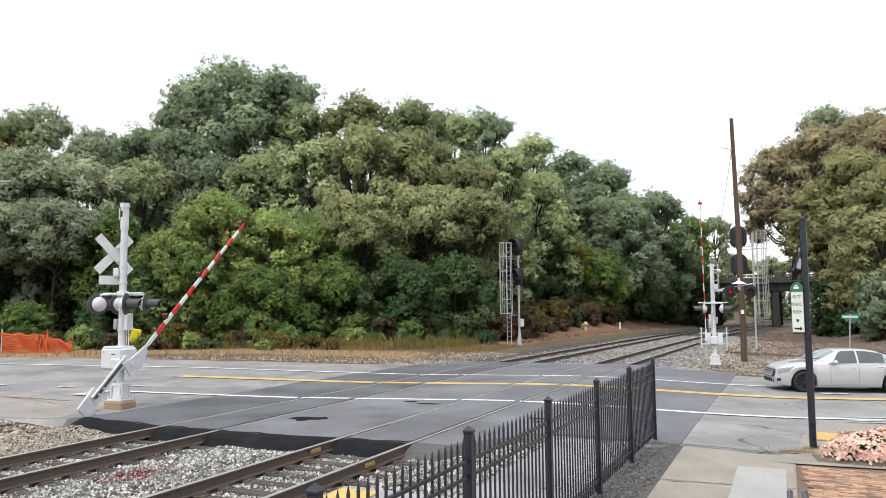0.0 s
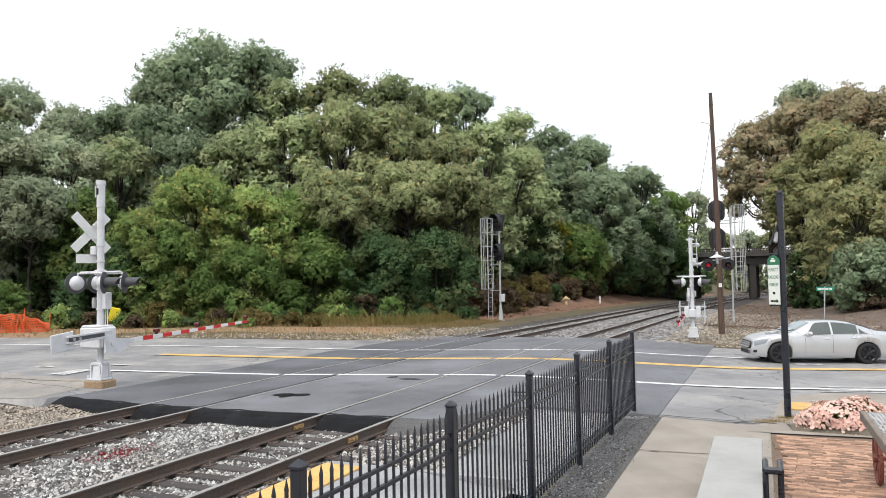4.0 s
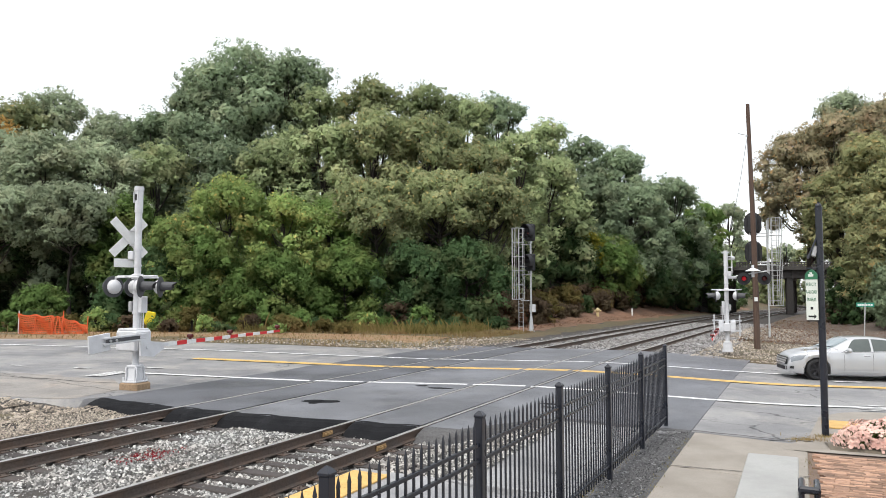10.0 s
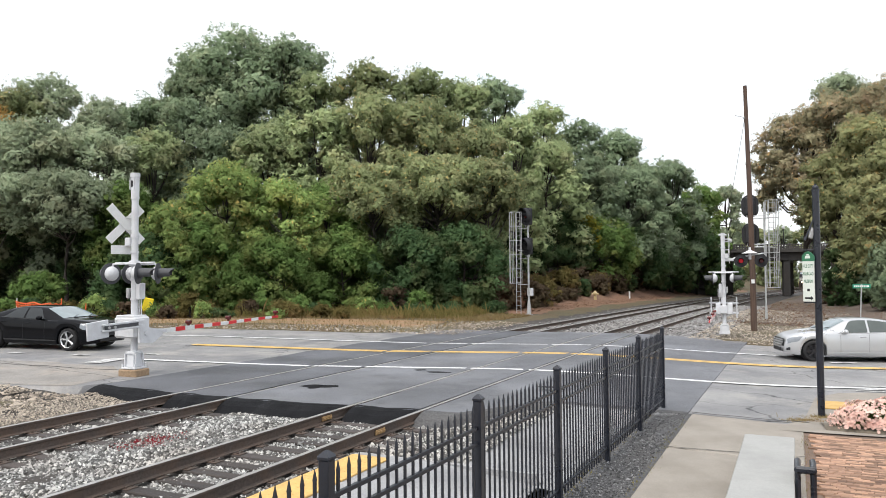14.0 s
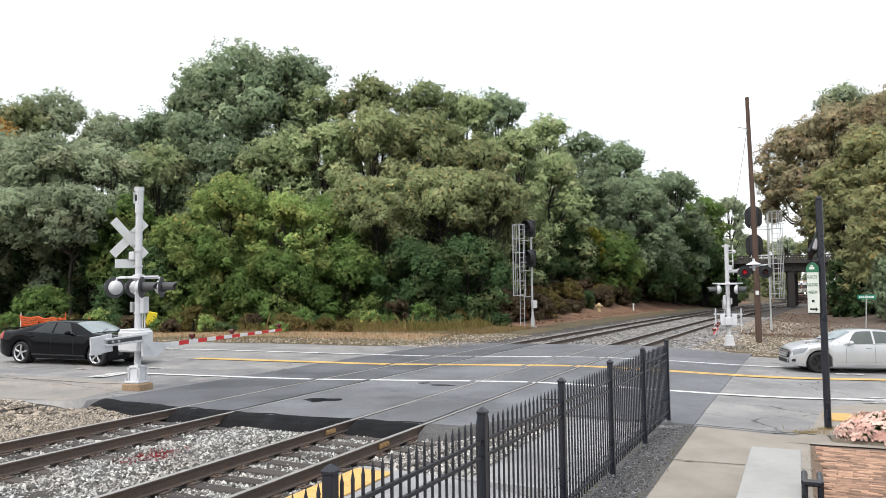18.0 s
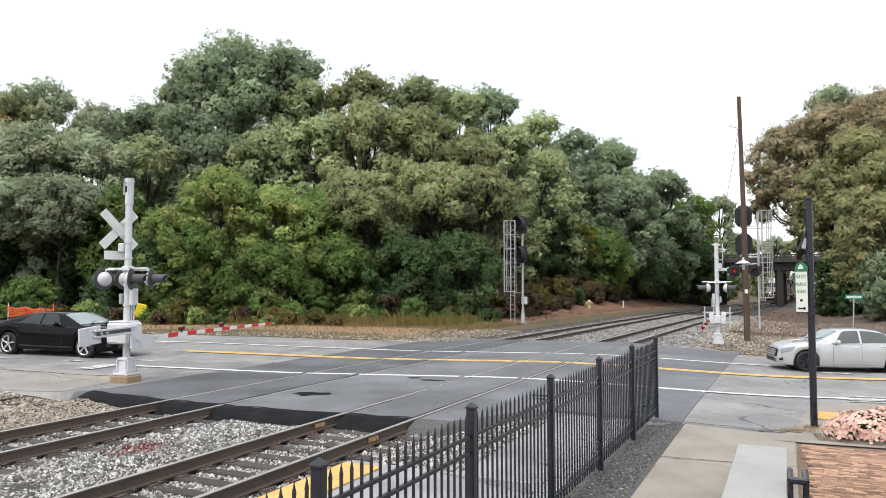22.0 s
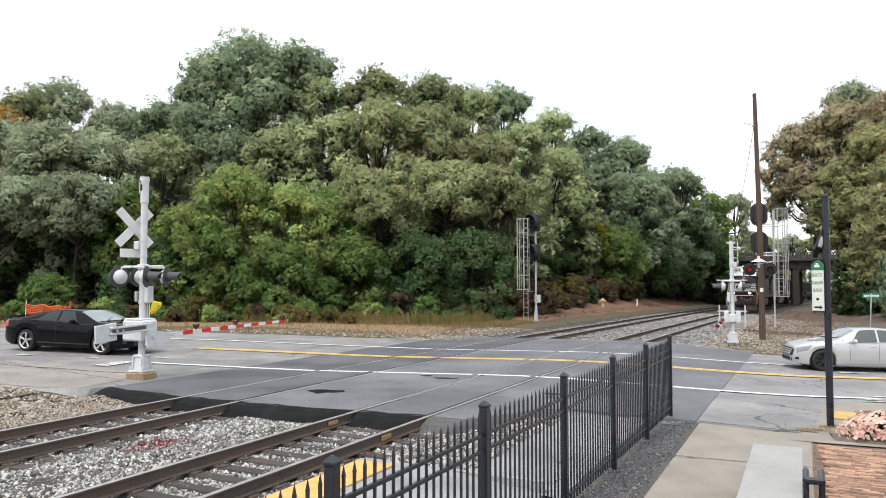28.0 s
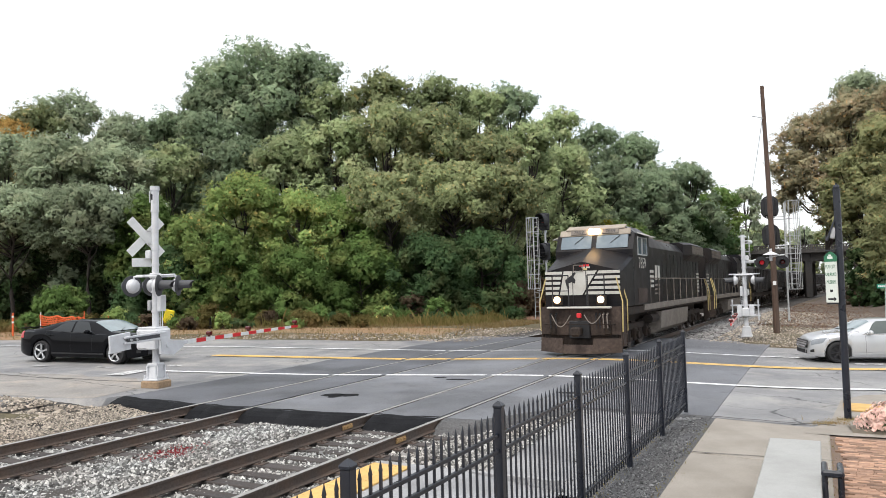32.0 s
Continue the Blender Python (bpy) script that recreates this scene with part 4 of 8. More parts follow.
        for y in (-0.3, -0.6, -0.9):
            box(bm, (x, y, 0.24), (0.04, 0.04, 0.14))
        part("weight_arm", bm, SILVERPAINT, arm, "slotted counterweight arm")
        bm = bmesh.new()
        box(bm, (x - 0.06, -1.50, 0.19), (0.05, 0.66, 0.42), Matrix.Rotation(radians(4), 4, "X"), 0.012)
        part("counterweight", bm, SILVERPAINT, arm, "flat counterweight plate")
        bm = bmesh.new()
        box(bm, (x + 0.012, -0.80, 0.24), (0.022, 1.1, 0.085), Matrix.Rotation(radians(1), 4, "X"))
        part("weight_slot", bm, SCREENGREY, arm, "dark slot of the counterweight arm")
        for y in (-1.05, -1.24):
            bm = bmesh.new()
            rod(bm, (x - 0.03, y, 0.23), (x + 0.05, y, 0.23), 0.035, 10)
            part("weight_bolt", bm, GALV, arm)
    step = (arm_length - 0.75) / STRIPES
    for i in range(STRIPES):
        bm = bmesh.new()
        box(bm, (0, 0.75 + step * (i + 0.5), 0), (0.035, step, 0.115 - 0.003 * i))
        part("arm_stripe", bm, REDSHEET if i % 2 else WHITEPLATE, arm)
    for y in (0.75 + step * 2.4, 0.75 + step * 7.0, arm_length - 0.15):
        bm = bmesh.new()
        box(bm, (0, y, 0.09), (0.05, 0.06, 0.07))
        rod(bm, (-0.07, y, 0.15), (0.07, y, 0.15), 0.055, 10)
        part("arm_lamp", bm, RED_OFF, arm, "small red arm lamp")
    return g, arm, shaft


FOOTING = material("stained_footing", (0.30, 0.21, 0.13), 0.9, grain=14, vary=0.3, stain=3, bump=0.2)
ROAD_TURN = math.atan2(-0.309, 0.951)
gate_near, arm_near, shaft_near = make_gate((-7.99, 18.47, 0.06), ROAD_TURN, "aluminium-painted crossing gate with lamps and crossbuck by the gravel", 5.15, 3.85, 6.35)
gate_far, arm_far, shaft_far = make_gate((12.06, 31.61, -0.28), ROAD_TURN + math.pi - radians(4.5), "white crossing gate with side lamps beyond the road", 4.55, 4.0, 6.3, True, False)
for _x, _lit in ((-0.72, True), (-1.52, False)):
    flasher(gate_far, pose(_x, 0.2, 3.32, 0, 0, 92), _lit, screen=MATTBLACK)
make_fence()


# ---------------------------------------------------------------- block signals on ladder masts
def make_signal(where, turn, label, height, head_off, head_ups, mast_r=0.066, base_r=0.175, face=0.0):
    """A colour-light signal. It faces local +y; its ladder stands behind."""
    g = thing("railway_signal", label, "railway signal", Matrix.Translation(where) @ Matrix.Rotation(turn, 4, "Z"), "railway signals")
    bm = bmesh.new()
    rod(bm, (0, 0, 0), (0, 0, 0.06), base_r + 0.08, 12)
    rod(bm, (0, 0, 0.05), (0, 0, 1.0), base_r, 14, mast_r + 0.01)
    part("base", bm, GALV, g, "flared cast base")
    bm = bmesh.new()
    rod(bm, (0, 0, 0.9), (0, 0, height), mast_r, 14)
    part("mast", bm, GALV, g, "grey signal mast", True)
    if head_off >= 0:
        bm = bmesh.new()
        box(bm, (0, 0.14, 1.5), (0.36, 0.26, 0.5), bevel=0.03)
        part("junction_box", bm, SILVERPAINT, g)
    for up in head_ups:
        bm = bmesh.new()
        pts = []
        for i in range(24):
            a = i * math.tau / 24
            w, e = (0.40, 0.18) if face else (0.5, 0.22)
            pts.append((w * math.cos(a), (w * math.sin(a) + (e if math.sin(a) > 0 else -e))))
        prism(bm, pts, -0.02, 0.02, Matrix.Translation((head_off, 0.2, up)) @ Matrix.Rotation(radians(90), 4, "X"))
        box(bm, (head_off, 0.02, up), (0.56, 0.40, 1.1), bevel=0.06)
        if face:
            # a deep sheet-metal shroud round the lamps
            for r0, r1, y0, y1 in ((0.43, 0.43, 0.2, 0.62), (0.41, 0.41, 0.62, 0.2)):
                ring0 = [bm.verts.new((head_off + r0 * math.cos(a), y0, up + r0 * 1.25 * math.sin(a))) for a in np.linspace(-0.5, math.pi + 0.5, 15)]
                ring1 = [bm.verts.new((head_off + r1 * math.cos(a), y1, up + r1 * 1.25 * math.sin(a))) for a in np.linspace(-0.5, math.pi + 0.5, 15)]
                for i in range(14):
                    bm.faces.new((ring0[i], ring0[i + 1], ring1[i + 1], ring1[i]))
        head = part("signal_head", bm, MATTBLACK, g, "black oval signal head", at=Matrix.Rotation(face, 4, "Z"))
        for dz in (-0.33, 0.0, 0.33):
            bm = bmesh.new()
            rings = []
            for r, y in ((0.15, 0.2), (0.15, 0.62), (0.157, 0.62), (0.157, 0.2)):
                rings.append([bm.verts.new((head_off + r * math.cos(radians(a)), y, up + dz + r * math.sin(radians(a)))) for a in range(-10, 191, 20)])
            for p_, q_ in zip(rings, rings[1:]):
                for i in range(len(p_) - 1):
                    bm.faces.new((p_[i], p_[i + 1], q_[i + 1], q_[i]))
            part("hood", bm, MATTBLACK, head, "black lamp hood")
        for dz in (-0.33, 0.0, 0.33):
            bm = bmesh.new()
            rod(bm, (head_off, 0.2, up + dz), (head_off, 0.24, up + dz), 0.11, 14)
            part("lens", bm, RED_OFF if face and up == head_ups[0] and dz == 0.0 else DARKGLASS, head)
        bm = bmesh.new()
        for dz in (-0.62, -0.78):
            rod(bm, (0, 0, up + dz), (head_off, 0, up + dz), 0.035, 8)
        rod(bm, (head_off, 0, up - 0.8), (head_off, 0, up - 0.45), 0.06, 8)
        for e in (-0.16, 0.0, 0.16):
            rod(bm, (head_off + e, -0.05, up - 0.72), (head_off + e, -0.05, up - 0.5), 0.025, 6)
        part("head_bracket", bm, SILVERPAINT, g)
    # ladder, platform and safety cage
    top = head_ups[0] + 0.2
    lx, ly = (0.12, -1.0) if head_off >= 0 else (0.45, -0.55)
    lad = bmesh.new()
    for e in (-0.2, 0.2):
        rod(lad, (lx + e, ly, 0.02 if head_off >= 0 else 2.2), (lx + e, ly, top), 0.022, 6)
    z = 0.35 if head_off >= 0 else 2.4
    while z < top:
        rod(lad, (lx - 0.2, ly, z), (lx + 0.2, ly, z), 0.012, 6)
        z += 0.3
    for z in (2.0 if head_off >= 0 else 2.4, 4.2, head_ups[-1] - 0.8, head_ups[0] - 0.8):
        rod(lad, (lx, ly, z), (0, 0, z), 0.022, 6)
    part("ladder", lad, GALV, g, "galvanised ladder")
    cage = bmesh.new()
    z0, z1 = 2.1, top
    rows_ = np.linspace(z0, z1, 6)
    for zi in rows_:
        prev = None
        for i in range(11):
            a = math.pi + i * math.pi / 10
            p = Vector((lx + 0.38 * math.cos(a), ly + 0.62 * math.sin(a) - 0.05, float(zi)))
            if prev is not None:
                rod(cage, prev, p, 0.022, 5)
            prev = p
    for i in range(0, 11, 2):
        a = math.pi + i * math.pi / 10
        p = (lx + 0.38 * math.cos(a), ly + 0.62 * math.sin(a) - 0.05)
        rod(cage, (*p, z0), (*p, z1), 0.018, 5)
    part("ladder_cage", cage, GALV, g, "galvanised safety cage")
    return g


DARKGLASS = material("dark_lens", (0.02, 0.02, 0.022), 0.15, grain=5, vary=0.1, bump=0)
make_signal((5.34, 47.35, -0.1), radians(-53), "grey railway signal mast with two black heads beside the wood", 7.0, 0.0, (6.45, 4.5), face=radians(188))
make_signal((19.39, 44.14, -0.46), radians(-27), "grey railway signal mast with offset black heads and ladder cage", 7.3, -0.8, (7.1, 5.35), 0.05, 0.075)


# ---------------------------------------------------------------- utility pole, street sign, lamp post
def make_pole():
    g = thing("utility_pole", "leaning weathered brown timber utility pole", "utility pole", Matrix.Translation((15.27, 36.2, -0.45)))
    bm = bmesh.new()
    k, rings = 14, []
    for i in range(13):
        z = 12.4 * i / 12
        r = 0.155 - 0.065 * i / 12
        x = -0.011 * z + 0.03 * math.sin(z * 0.35)
        rings.append([bm.verts.new((x + r * math.cos(j * math.tau / k), r * math.sin(j * math.tau / k), z)) for j in range(k)])
    for a, b in zip(rings, rings[1:]):
        for j in range(k):
            bm.faces.new((a[j], a[(j + 1) % k], b[(j + 1) % k], b[j]))
    bm.faces.new(rings[-1])
    part("shaft", bm, POLEWOOD, g, "", True)
    bm = bmesh.new()
    box(bm, (-0.07, -0.175, 2.55), (0.16, 0.02, 0.2))
    part("tag", bm, WHITEPLATE, g, "small white plate")
    bm = bmesh.new()
    rod(bm, (-0.25, 0, 10.8), (-0.7, 0.0, 10.9), 0.02, 6)
    rod(bm, (-0.25, -0.1, 10.75), (-0.25, 0.1, 10.75), 0.03, 6)
    part("bracket", bm, GALV, g)
    bm = bmesh.new()
    prev = None
    for i in range(13):
        t = i / 12
        p = Vector((-0.2 + 14 * t, 40 * t, 10.85 - 1.2 * math.sin(t * math.pi) - 2.0 * t))
        if prev is not None:
            rod(bm, prev, p, 0.012, 4)
        prev = p
    part("cable", bm, MATTBLACK, g, "thin black cable")


def bars(bm, x0, x1, z, h, seed, y=0.0, gap=0.25):
    """A row of plain bars that stands in for writing."""
    rnd = random.Random(seed)
    x = x0
    while x < x1:
        w = min(rnd.uniform(0.5, 0.9) * h, x1 - x)
        box(bm, (x + w / 2, y, z), (w, 0.003, h))
        x += w + gap * h


def make_street_sign():
    g = thing("street_sign", "green street name sign on a slim steel post", "street sign", pose(22.7, 40.0, gz(22.7, 40.0), 0, 0, -27))
    bm = bmesh.new()
    rod(bm, (0, 0, 0), (0.12, 0, 2.4), 0.032, 8)
    part("post", bm, GALV, g)
    bm = bmesh.new()
    box(bm, (0.12, 0, 2.27), (0.86, 0.012, 0.24), bevel=0.004)
    part("plate", bm, GREENSHEET, g, "green reflective plate")
    bm = bmesh.new()
    bars(bm, -0.24, 0.48, 2.27, 0.10, 3, -0.009)
    part("lettering", bm, WHITEPLATE, g, "white lettering")


GREENSHEET = material("green_sheeting", (0.02, 0.24, 0.15), 0.5, grain=20, vary=0.08, stain=4, bump=0)
GREENSIGN = material("dark_green_sign", (0.03, 0.16, 0.08), 0.5, grain=20, vary=0.1, stain=4, bump=0)


def text_mesh(words, size, name, mat, parent, m):
    cu = bpy.data.curves.new(name, "FONT")
    cu.body, cu.size, cu.align_x, cu.align_y, cu.extrude = words, size, "CENTER", "CENTER", 0.0015
    tmp = bpy.data.objects.new(name, cu)
    me = bpy.data.meshes.new_from_object(tmp)
    bpy.data.objects.remove(tmp)
    bpy.data.curves.remove(cu)
    me.materials.append(mat)
    ob = new(name, me)
    ob.parent, ob.matrix_basis = parent, m
    return ob


def make_lamp_post():
    g = thing("lamp_post", "black round steel post with a hanging museum sign", "post", Matrix.Translation((7.36, 14.4, -0.36)))
    bm = bmesh.new()
    rod(bm, (0, 0, 0), (0.0, 0, 4.5), 0.066, 18)
    rod(bm, (0, 0, 4.5), (0.0, 0, 4.53), 0.075, 18)
    ball(bm, (0, 0, 4.56), 0.06, 14)
    rod(bm, (0, 0, 4.60), (0, 0, 4.64), 0.02, 8)
    rod(bm, (0, 0, 0), (0, 0, 0.03), 0.11, 18)
    part("shaft", bm, BLACKIRON, g, "", True)
    bm = bmesh.new()
    rod(bm, (-0.05, 0, 3.95), (-0.2, 0, 3.6), 0.018, 6)
    rod(bm, (-0.2, 0, 3.6), (-0.24, 0, 3.52), 0.03, 8)
    part("lamp_bracket", bm, BLACKIRON, g)
    for z in (3.32, 2.28):
        bm = bmesh.new()
        rod(bm, (0.0, 0, z), (-0.28, 0, z), 0.012, 6)
        part("sign_rod", bm, BLACKIRON, g)
    bm = bmesh.new()
    box(bm, (-0.09, 0.02, 3.66), (0.08, 0.06, 0.22), Matrix.Rotation(radians(15), 4, "Y"), 0.015)
    part("spotlight", bm, GALV, g)
    sign = pose(-0.185, -0.01, 2.80, 0, 0, -52)
    bm = bmesh.new()
    box(bm, (0, 0, -0.07), (0.225, 0.035, 0.86), bevel=0.004)
    panel = part("sign_panel", bm, SIGNWHITE, g, "white sign panel with green heading", at=sign)
    bm = bmesh.new()
    pts = [(-0.118, 0.30), (0.118, 0.30), (0.118, 0.40), (0.06, 0.47), (0.0, 0.50), (-0.06, 0.47), (-0.118, 0.40)]
    prism(bm, pts, -0.021, 0.021, Matrix.Rotation(radians(90), 4, "X"))
    part("sign_heading", bm, GREENSIGN, panel, "green heading")
    bm = bmesh.new()
    box(bm, (0, -0.0225, 0.38), (0.10, 0.003, 0.05))
    box(bm, (0, -0.0225, 0.425), (0.05, 0.003, 0.03))
    part("sign_emblem", bm, SIGNWHITE, panel)
    for i, w in enumerate(("HUB CITY", "RAILROAD", "MUSEUM")):
        text_mesh(w, 0.058, "sign_words", GREENSIGN, panel, Matrix.Translation((0, -0.0195, 0.20 - i * 0.15)) @ Matrix.Rotation(radians(90), 4, "X") @ Matrix.Diagonal((0.75, 1.7, 1, 1)))
    bm = bmesh.new()
    box(bm, (0, -0.019, -0.27), (0.05, 0.003, 0.05))
    part("sign_symbol", bm, MATTBLACK, panel)
    bm = bmesh.new()
    prism(bm, [(-0.07, -0.447), (0.045, -0.447), (0.045, -0.475), (0.09, -0.43), (0.045, -0.385), (0.045, -0.413), (-0.07, -0.413)], 0.018, 0.0205, Matrix.Rotation(radians(90), 4, "X"))
    part("sign_arrow", bm, MATTBLACK, panel)


SIGNWHITE = material("white_sign_panel", (0.66, 0.70, 0.64), 0.5, grain=20, vary=0.05, stain=4, stain_colour=(0.5, 0.54, 0.48), bump=0)
make_pole()
make_street_sign()
make_lamp_post()

# ---------------------------------------------------------------- woods
# GREEN, DARKGREEN, OLIVE and GREY are lightened and blued to hold haze
GREEN = leaf_material("green_leaves", (0.262, 0.332, 0.164), (0.413, 0.482, 0.255), (0.503, 0.505, 0.284))
DARKGREEN = leaf_material("dark_green_leaves", (0.200, 0.269, 0.165), (0.311, 0.393, 0.242), (0.375, 0.412, 0.261))
OLIVE = leaf_material("olive_leaves", (0.246, 0.293, 0.142), (0.366, 0.411, 0.212), (0.421, 0.404, 0.225), (0.543, 0.447, 0.196), 0.04)
GREY = leaf_material("grey_green_leaves", (0.291, 0.356, 0.230), (0.420, 0.488, 0.320), (0.463, 0.470, 0.311))
BROWN = leaf_material("browning_leaves", (0.336, 0.314, 0.195), (0.482, 0.437, 0.275), (0.504, 0.370, 0.250), (0.672, 0.451, 0.222), 0.06)
BRIGHT = leaf_material("bright_green_leaves", (0.205, 0.308, 0.100), (0.367, 0.470, 0.165), (0.486, 0.459, 0.165), (0.673, 0.531, 0.186), 0.03)
AUTUMN = leaf_material("autumn_leaves", (0.360, 0.240, 0.084), (0.504, 0.300, 0.096), (0.240, 0.252, 0.096))
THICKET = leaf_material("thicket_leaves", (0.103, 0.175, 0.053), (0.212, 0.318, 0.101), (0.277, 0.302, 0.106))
# SHADE is a darker THICKET: shade under the crowns put into leaf colour
SHADE = leaf_material("shade_coloured_thicket_leaves", (0.054, 0.101, 0.048), (0.110, 0.176, 0.074), (0.152, 0.161, 0.074))
KHAKI = leaf_material("khaki_leaves", (0.292, 0.319, 0.159), (0.427, 0.442, 0.224), (0.464, 0.414, 0.212), (0.545, 0.410, 0.185), 0.05)
BRUSH = leaf_material("dead_brush", (0.075, 0.055, 0.038), (0.150, 0.112, 0.075), (0.10, 0.085, 0.05))
WITHERED = leaf_material("withered_leaves", (0.105, 0.095, 0.035), (0.22, 0.175, 0.07), (0.20, 0.12, 0.055))
REDBRUSH = leaf_material("russet_brush", (0.13, 0.065, 0.042), (0.23, 0.12, 0.075), (0.15, 0.10, 0.06))
YELLOWING = leaf_material("yellowing_leaves", (0.15, 0.20, 0.04), (0.34, 0.32, 0.06), (0.50, 0.40, 0.06), (0.6, 0.46, 0.05), 0.15)




def crown_points(rg, count, lobes, tuft=0.30, hollow=0.72):
    """Leaves gathered in tufts on the outer part of a set of lobes, with their outward directions."""
    w = np.array([l[3] ** 2 for l in lobes])
    k = max(4, count // 20)
    which = rg.choice(len(lobes), k, p=w / w.sum())
    c = np.array([l[:3] for l in lobes])[which]
    r = np.array([l[3] for l in lobes])[which]
    d = rg.normal(0, 1, (k, 3))
    d[:, 2] = d[:, 2] * 0.9 + 0.22
    d /= np.linalg.norm(d, axis=1)[:, None]
    rad = r * (hollow + (1.02 - hollow) * rg.random(k) ** 0.45)
    t = c + d * rad[:, None] * np.array([1, 1, 0.85])
    own = rg.integers(0, k, count)
    o = rg.normal(0, 1, (count, 3))
    o += d[own] * 0.45 + np.array([0, 0, 0.22])
    o /= np.linalg.norm(o, axis=1)[:, None]
    size = tuft * np.exp(rg.normal(0, 0.3, k))[own]
    pts = t[own] + o * (size * rg.random(count) ** 0.4)[:, None] * np.array([1, 1, 0.75])
    out = d[own] * 0.55 + o * 0.8 + np.array([0, 0, 0.12])
    return pts, out / np.linalg.norm(out, axis=1)[:, None]


def leaf_sheet(name, pts, dirs, size, mat, rg, parent=None, label="", droop=0.25):
    """Leaf sprays: small bent-free blades set at the points."""
    k = len(pts)
    d = dirs + rg.normal(0, 0.6, (k, 3))
    d[:, 2] += droop
    d /= np.linalg.norm(d, axis=1)[:, None]
    a = np.cross(d, rg.normal(0, 1, (k, 3)))
    a /= np.linalg.norm(a, axis=1)[:, None] + 1e-9
    b = np.cross(d, a)
    s = size * np.exp(rg.normal(0, 0.28, (k, 1)))
    q = np.stack([pts - a * s, pts + a * s * 0.55 + b * s * 0.62, pts + a * s * 0.7 - b * s * 0.55], 1)
    me = bpy.data.meshes.new(name)
    me.vertices.add(k * 3)
    me.vertices.foreach_set("co", q.reshape(-1).astype(np.float32))
    me.loops.add(k * 3)
    me.loops.foreach_set("vertex_index", np.arange(k * 3, dtype=np.int32))
    me.polygons.add(k)
    me.polygons.foreach_set("loop_start", np.arange(0, k * 3, 3, dtype=np.int32))
    me.update(calc_edges=True)
    me.attributes.new("outward", "FLOAT_VECTOR", "FACE").data.foreach_set("vector", dirs.reshape(-1).astype(np.float32))
    me.materials.append(mat)
    ob = new(name, me)
    if parent is not None:
        ob.parent = parent
    return tagged(ob, label)


def limb(verts, faces, path, r0, r1, k=6):
    base = len(verts)
    n = len(path)
    for i, p in enumerate(path):
        t = i / (n - 1)
        r = r0 * (1 - t) + r1 * t
        d = (Vector(path[min(i + 1, n - 1)]) - Vector(path[max(i - 1, 0)])).normalized()
        fr = frame_of(d)
        for j in range(k):
            a = j * math.tau / k
            verts.append(Vector(p) + fr @ Vector((r * math.cos(a), r * math.sin(a), 0)))
    for i in range(n - 1):
        for j in range(k):
            faces.append((base + i * k + j, base + i * k + (j + 1) % k, base + (i + 1) * k + (j + 1) % k, base + (i + 1) * k + j))


def make_tree(x, y, top, width, mat, label, seed, low=0.25, leaf=0.16, dense=1.0, lobes_n=38, name="tree"):
    """A broadleaf tree: a tapered trunk, limbs to its lobes, and a crown of leaf sprays."""
    rg = np.random.default_rng(seed)
    rnd = random.Random(seed)
    z0 = gz(x, y)
    h = top - z0
    g = thing(name, label, "tree" if name == "tree" else "shrub", pose(x, y, z0 - 0.1), "trees of the wood" if name == "tree" else "")
    c0 = h * low
    lobes = []
    for i in range(lobes_n):
        t = (i + 0.5) / lobes_n
        z = c0 + (h - c0) * (0.05 + 0.86 * t)
        prof = math.sqrt(max(0.0, 1 - ((t - 0.38) / 0.66) ** 2))
        a = i * 2.4 + rnd.uniform(-0.6, 0.6)
        rad = width * (rnd.uniform(0.16, 0.34) if name == "tree" else rnd.uniform(0.22, 0.40))
        rr = max(0.0, width * 1.02 * prof * rnd.uniform(0.75, 1.0) - rad * 0.8)
        z = max(min(z, h - rad * 0.85 * rnd.uniform(0.95, 1.15)), rad * 0.5)
        lobes.append((rr * math.cos(a), rr * math.sin(a), z, rad))
    lobes.append((rnd.uniform(-.12, .12) * width, rnd.uniform(-.12, .12) * width, h - width * 0.36, width * 0.38))
    for j in range(4):
        a = j * 1.57 + rnd.uniform(-0.5, 0.5)
        lobes.append((width * 0.42 * math.cos(a), width * 0.42 * math.sin(a), h - width * rnd.uniform(0.46, 0.62), width * rnd.uniform(0.28, 0.36)))
    verts, faces = [], []
    tr = max(0.09, 0.017 * h)
    path = [(0.12 * math.sin(i * 1.7 + seed) * h * 0.06, 0.1 * math.cos(i * 1.3 + seed) * h * 0.06, h * 0.72 * i / 6) for i in range(7)]
    limb(verts, faces, path, tr, tr * 0.35, 8)
    for (lx, ly, lz, lr) in lobes[::2]:
        zb = min(h * 0.6, max(0.12 * h, lz - lr - 0.18 * h * rnd.random()))
        mid = (lx * 0.45, ly * 0.45, (zb + lz) / 2 - 0.03 * h)
        limb(verts, faces, [(0, 0, zb), mid, (lx * 0.85, ly * 0.85, lz)], tr * 0.42, tr * 0.1, 5)
    raw("trunk", verts, faces, BARK, g, "dark trunk and limbs", True)
    area = sum(l[3] ** 2 for l in lobes)
    count = int(min(60000, dense * 222 * area * (0.16 / leaf) ** 2))
    pts, dirs = crown_points(rg, count, lobes, min(0.55, leaf * 4.2))
    keep = (pts[:, 2] > 0.15) & outside(pts, lobes, 0.66)
    pts, dirs = pts[keep], dirs[keep]
    broad = leaf * (2.6 if y > 66 else 2.1)
    inner = inner_sprays(rg, lobes, broad)
    crown_mesh(pts, dirs, leaf, broad, inner, mat, rg, g)
    return g


